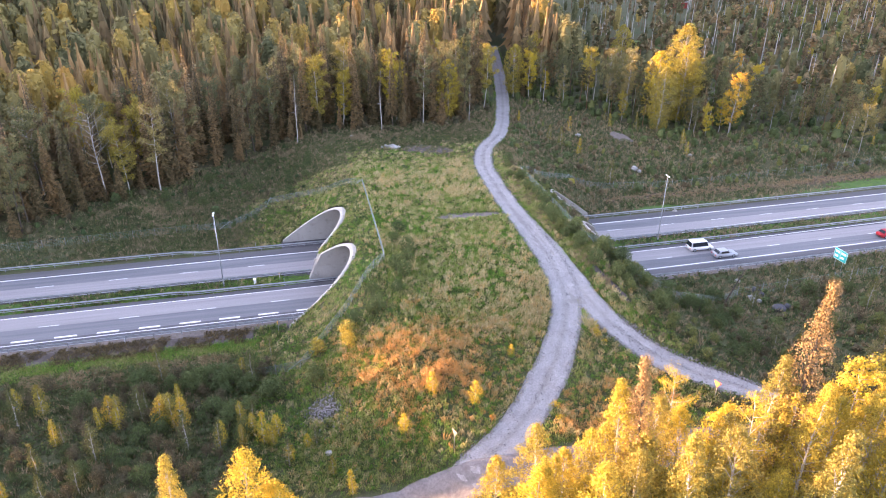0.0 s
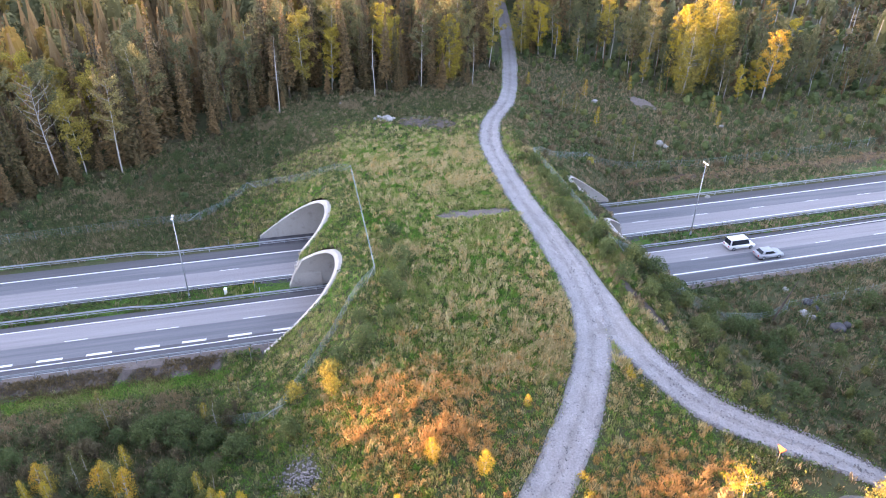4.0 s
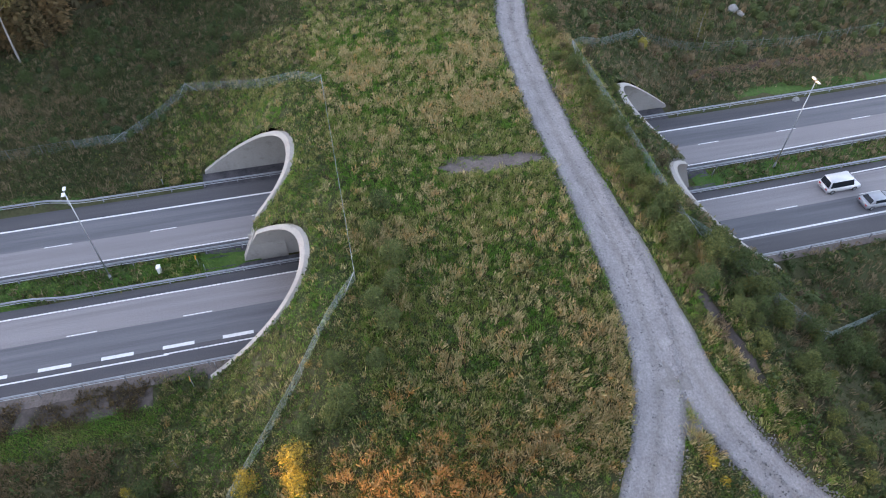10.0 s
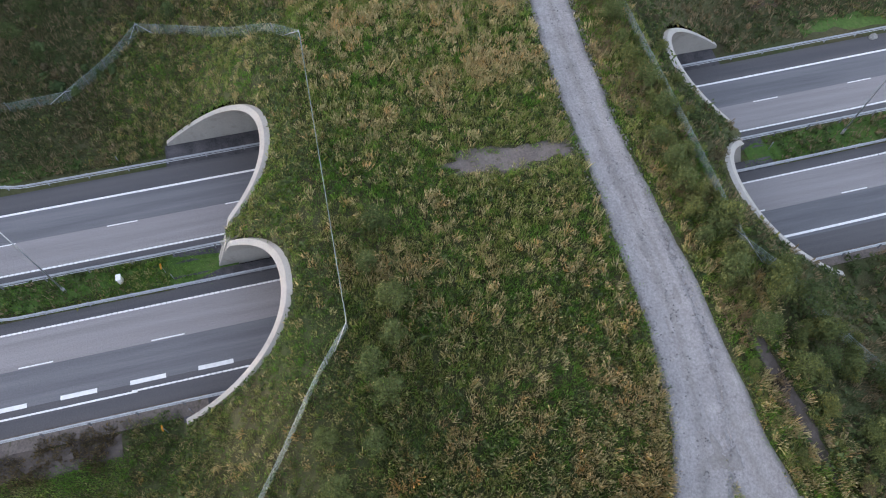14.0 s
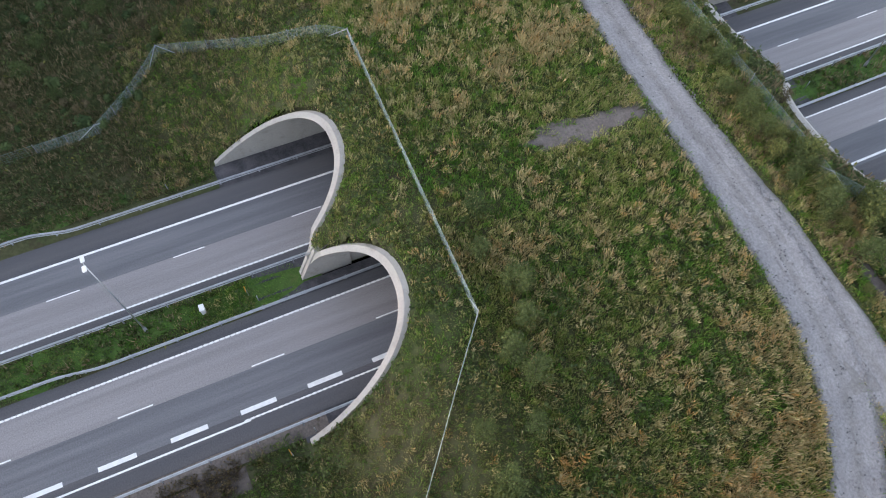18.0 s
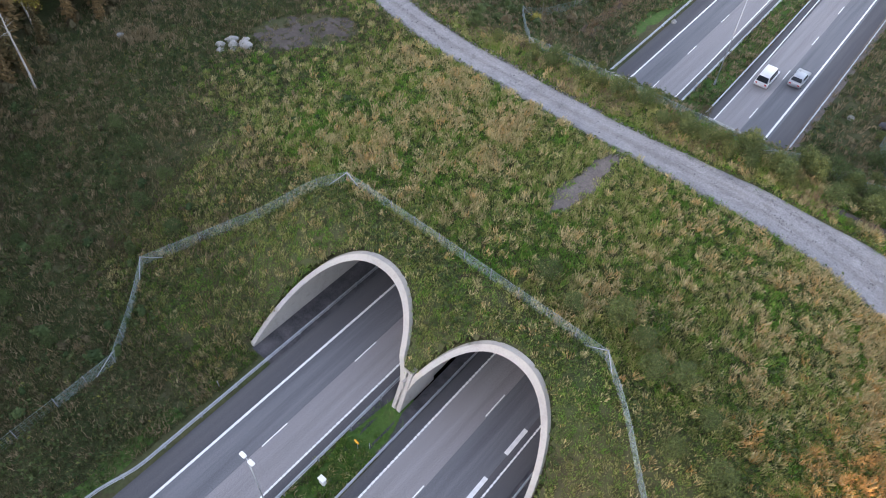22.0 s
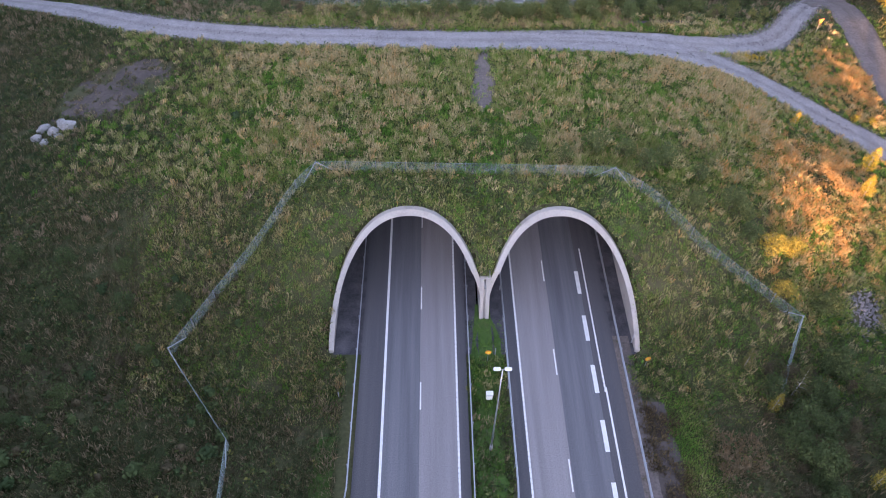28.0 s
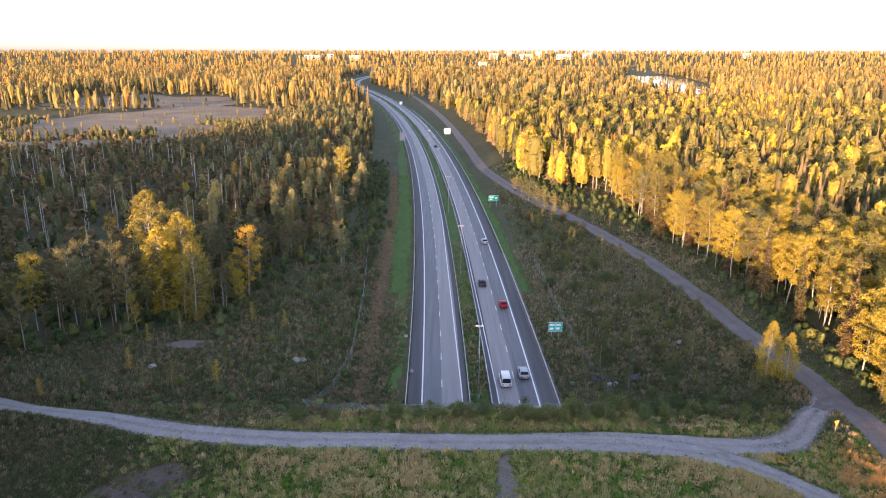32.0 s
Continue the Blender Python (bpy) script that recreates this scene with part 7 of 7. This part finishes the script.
tagged(new("leaning_trunk", quick_mesh("leaning_trunk", *joined(pieces), M_BARK, smooth=True)), "dark grey dead trunk leaning over the brown ditch", "dead tree")
M_RUBBLE = grainy("rubble_stone", (0.15, 0.14, 0.14), (0.27, 0.255, 0.25), 3.0, 1.5, 0.95, 0.5, 0.03)
heap = []
for k in range(420):
    x, y = 38.6 + rng.normal(0, 1.6), -0.4 + rng.normal(0, 1.3)
    z = float(height(x, y))
    s = rng.uniform(0.05, 0.16)
    c = rng.normal(0, 1, (8, 3)) * 0.12 + np.array([[-1, -1, -1], [1, -1, -1], [1, 1, -1], [-1, 1, -1], [-1, -1, 1], [1, -1, 1], [1, 1, 1], [-1, 1, 1]]) * 0.7
    heap.append((c * s + [x, y, z + 0.08], np.array([[0, 3, 2, 1], [4, 5, 6, 7], [0, 1, 5, 4], [1, 2, 6, 5], [2, 3, 7, 6], [3, 0, 4, 7]])))
tagged(new("stone_heap", quick_mesh("stone_heap", *joined(heap), M_RUBBLE)), "heap of broken pale stones at the foot of the bank", "stones", kind="stuff")

# ---- cars ----
M_GLASS = plain("car_glass", (0.02, 0.025, 0.03), 0.08, 0, 0.1)
M_TYRE = plain("tyre_rubber", (0.02, 0.02, 0.02), 0.8, 0, 0.1)
M_LAMP = plain("tail_lamp", (0.5, 0.02, 0.02), 0.3, 0, 0.1)
M_HEAD = plain("head_lamp", (0.75, 0.75, 0.72), 0.2, 0, 0.1)


def car(x, y, colour, name, label, L=4.5, W=1.82, H=1.48, van=False):
    paint = plain(name + "_paint", colour, 0.3, 0.2, 0.05)
    top = tagged(new(name), label, "van" if van else "car", "cars on the motorway")
    hood = 0.62 if not van else 0.5
    side = [(-L / 2, 0.28), (-L / 2, 0.80), (-L / 2 + 0.12, 0.95), (L / 2 - (1.1 if not van else 0.75), 0.98), (L / 2 - 0.1, 0.74), (L / 2, 0.55), (L / 2, 0.28)]
    bm = bmesh.new()

    def slab(prof, w, shrink=0.0, z_top=None):
        rows = []
        for s in (-1, 1):
            rows.append([bm.verts.new((s * (w / 2 - (shrink if z_top and z > z_top else 0)), yy, z)) for yy, z in prof])
        n = len(prof)
        bm.faces.new(rows[0])
        bm.faces.new(rows[1][::-1])
        for k in range(n):
            bm.faces.new((rows[0][k], rows[0][(k + 1) % n], rows[1][(k + 1) % n], rows[1][k]))
    slab(side, W)
    back, front = (-L / 2 + 0.1, L / 2 - 1.0) if van else (-L / 2 + 0.35, L / 2 - 1.35)
    roof = [(back, 0.93), (back + (0.12 if van else 0.55), H), (front - (0.5 if van else 0.75), H), (front, 0.96)]
    slab(roof, W - 0.14, 0.16, 1.2)
    bmesh.ops.recalc_face_normals(bm, faces=bm.faces)
    bmesh.ops.bevel(bm, geom=list(bm.edges), offset=0.05, segments=2, affect="EDGES")
    body = part("body", bm_mesh("body", bm, paint, True), top)

    def pane(nm, corners, m=M_GLASS, parent=body):
        b2 = bmesh.new()
        b2.faces.new([b2.verts.new(c) for c in corners])
        r = bmesh.ops.extrude_face_region(b2, geom=b2.faces[:])
        nrm = (Vector(corners[1]) - Vector(corners[0])).cross(Vector(corners[2]) - Vector(corners[0])).normalized()
        for q in r["geom"]:
            if isinstance(q, bmesh.types.BMVert):
                q.co += nrm * 0.015
        bmesh.ops.recalc_face_normals(b2, faces=b2.faces)
        part(nm, bm_mesh(nm, b2, m), parent)
    w = W / 2 - 0.16
    yb0, yb1 = back, back + (0.12 if van else 0.55)
    pane("rear_window", [(-w, yb0 + 0.1 * (yb1 - yb0) - 0.03, 1.02), (w, yb0 + 0.1 * (yb1 - yb0) - 0.03, 1.02), (w - 0.12, yb0 + 0.85 * (yb1 - yb0) - 0.03, H - 0.1), (-w + 0.12, yb0 + 0.85 * (yb1 - yb0) - 0.03, H - 0.1)])
    fr = 0.5 if van else 0.75
    pane("windscreen", [(w, front - 0.1 * fr + 0.03, 1.02), (-w, front - 0.1 * fr + 0.03, 1.02), (-w + 0.12, front - 0.88 * fr + 0.03, H - 0.08), (w - 0.12, front - 0.88 * fr + 0.03, H - 0.08)])
    for s in (-1, 1):
        q = [(s * (W / 2 - 0.055), yb1 + 0.1, 1.02), (s * (W / 2 - 0.055), front - fr * 0.5, 1.02), (s * (W / 2 - 0.20), front - fr - 0.05, H - 0.12), (s * (W / 2 - 0.20), yb1 + 0.15, H - 0.12)]
        pane("side_window", q if s > 0 else q[::-1])
        pane("tail_light", [(s * (W / 2 - 0.32) - 0.14, -L / 2 - 0.02, 0.66), (s * (W / 2 - 0.32) + 0.14, -L / 2 - 0.02, 0.66), (s * (W / 2 - 0.32) + 0.14, -L / 2 - 0.02, 0.84), (s * (W / 2 - 0.32) - 0.14, -L / 2 - 0.02, 0.84)], M_LAMP)
        pane("headlight", [(s * (W / 2 - 0.34) + 0.17, L / 2 + 0.01, 0.56), (s * (W / 2 - 0.34) - 0.17, L / 2 + 0.01, 0.56), (s * (W / 2 - 0.34) - 0.17, L / 2 - 0.04, 0.70), (s * (W / 2 - 0.34) + 0.17, L / 2 - 0.04, 0.70)], M_HEAD)
        for yy in (-L / 2 + 0.85, L / 2 - 0.9):
            b2 = bmesh.new()
            rod(b2, (s * (W / 2 - 0.2), yy, 0.33), (s * (W / 2 + 0.02), yy, 0.33), 0.33, sides=18)
            wheel = part("wheel", bm_mesh("wheel", b2, M_TYRE, False), top)
            b2 = bmesh.new()
            rod(b2, (s * (W / 2), yy, 0.33), (s * (W / 2 + 0.03), yy, 0.33), 0.21, sides=14)
            part("rim", bm_mesh("rim", b2, M_STEEL), wheel)
    slope = math.atan2(float(bend(y + 1) - bend(y - 1)), 2)
    top.matrix_basis = Matrix.Translation((x, y, 0.01)) @ Matrix.Rotation(slope, 4, "Z")


car(4.7, 73.4, (0.80, 0.80, 0.80), "white_van", "white delivery van with dark rear window driving north", 4.9, 1.95, 1.95, True)
car(8.3, 76.4, (0.42, 0.44, 0.47), "silver_estate_car", "silver estate car on the asphalt", 4.6, 1.84, 1.5)
car(7.6, 113.4, (0.42, 0.03, 0.04), "red_hatchback", "dark red hatchback on the asphalt", 4.2, 1.8, 1.48)
car(3.5, 129.2, (0.05, 0.055, 0.06), "black_saloon_car", "black saloon car in the pale inner lane", 4.6, 1.84, 1.46)
car(6.4, 170.5, (0.5, 0.51, 0.52), "silver_hatchback", "silver hatchback further along the motorway", 4.3, 1.8, 1.48)
car(-11.2, 397, (0.06, 0.06, 0.07), "dark_car", "dark car far along the motorway", 4.5, 1.82, 1.48)
car(-12.6, 447, (0.78, 0.78, 0.78), "white_car", "white car far along the motorway", 4.5, 1.82, 1.48)

# ---- far ground, lake and town ----
M_MOOR = grainy("moor_grass", (0.19, 0.15, 0.10), (0.29, 0.235, 0.16), 0.6, 0.03, 0.95, 0.4, 0.2, (0.13, 0.12, 0.06))
M_WATER = plain("lake_water", (0.05, 0.06, 0.07), 0.08, 0, 0.1, 0.02)
qx, qy = np.meshgrid(np.arange(-520, -90, 6.0), np.arange(330, 920, 6.0), indexing="ij")
qf = is_field(qx, qy)
qz = height(qx, qy) + 0.35 + 0.4 * rough_noise(qx, qy, 17, 23)
qi = (np.arange(qx.shape[0] - 1)[:, None] * qx.shape[1] + np.arange(qx.shape[1] - 1)[None]).ravel()
qi = np.stack([qi, qi + qx.shape[1], qi + qx.shape[1] + 1, qi + 1], 1)
structure("moor", quick_mesh("moor", np.stack([qx, qy, qz], -1).reshape(-1, 3), qi[qf.ravel()[qi].sum(1) > 1], M_MOOR, smooth=True), "dry straw-brown moor grass between the woods", "moor")
blob_patch("lake", LAKE[0], LAKE[1], LAKE[2], LAKE[3], -11.3, M_WATER, "still bright lake among the golden woods", 0.6, 15)
M_PANEL = plain("pale_cladding", (0.42, 0.41, 0.40), 0.6, 0, 0.08, 0.05)


def far_building(x, y, w, d, hgt, roof_h=1.0):
    """A pale block far off, with its roof and rows of windows."""
    top = tagged(new("far_building"), "pale multi-storey building at the edge of the far town", "building", "buildings of the far town")
    bm = bmesh.new()
    box(bm, -w / 2, w / 2, -d / 2, d / 2, -2, hgt)
    wall = part("wall", bm_mesh("wall", bm, M_PANEL), top)
    bm = bmesh.new()
    box(bm, -w / 2 - 0.5, w / 2 + 0.5, -d / 2 - 0.5, d / 2 + 0.5, hgt, hgt + roof_h, 0.2)
    part("roof", bm_mesh("roof", bm, M_GREY_STEEL), top)
    for z in np.arange(3, hgt - 2, 3.5):
        bm = bmesh.new()
        box(bm, -w / 2 + 2, w / 2 - 2, -d / 2 - 0.06, -d / 2 - 0.01, z, z + 1.4)
        part("window_band", bm_mesh("window_band", bm, M_GLASS), wall)
    top.matrix_basis = Matrix.Translation((x, y, float(height(x, y))))


for x, y, w, hgt in ((-600, 3300, 130, 30), (-520, 3320, 60, 42), (-400, 3250, 90, 30), (230, 3400, 70, 45), (310, 3450, 40, 62), (380, 3380, 110, 38), (450, 3460, 45, 65), (560, 3400, 120, 40), (120, 2300, 50, 26), (690, 3500, 80, 46), (1500, 3600, 70, 40)):
    far_building(x, y, w * 0.55, 30, hgt * 0.4 + 9)
house = tagged(new("red_house"), "small dark red wooden house among the felled trees", "house")
bm = bmesh.new()
box(bm, -5, 5, -4, 4, -0.5, 3.2)
wall = part("wall", bm_mesh("wall", bm, plain("red_boards", (0.25, 0.05, 0.04), 0.8)), house)
bm = bmesh.new()
q = [bm.verts.new(p) for p in ((-5.5, -4.6, 3.0), (5.5, -4.6, 3.0), (5.5, 4.6, 3.0), (-5.5, 4.6, 3.0), (-5.5, 0, 5.6), (5.5, 0, 5.6))]
for f in ((0, 1, 5, 4), (2, 3, 4, 5), (0, 4, 3), (1, 2, 5), (0, 3, 2, 1)):
    bm.faces.new([q[k] for k in f])
part("roof", bm_mesh("roof", bm, plain("pale_roof", (0.5, 0.5, 0.5), 0.5, 0.2)), house)
house.matrix_basis = Matrix.Translation((-251, 213, float(height(-251, 213))))
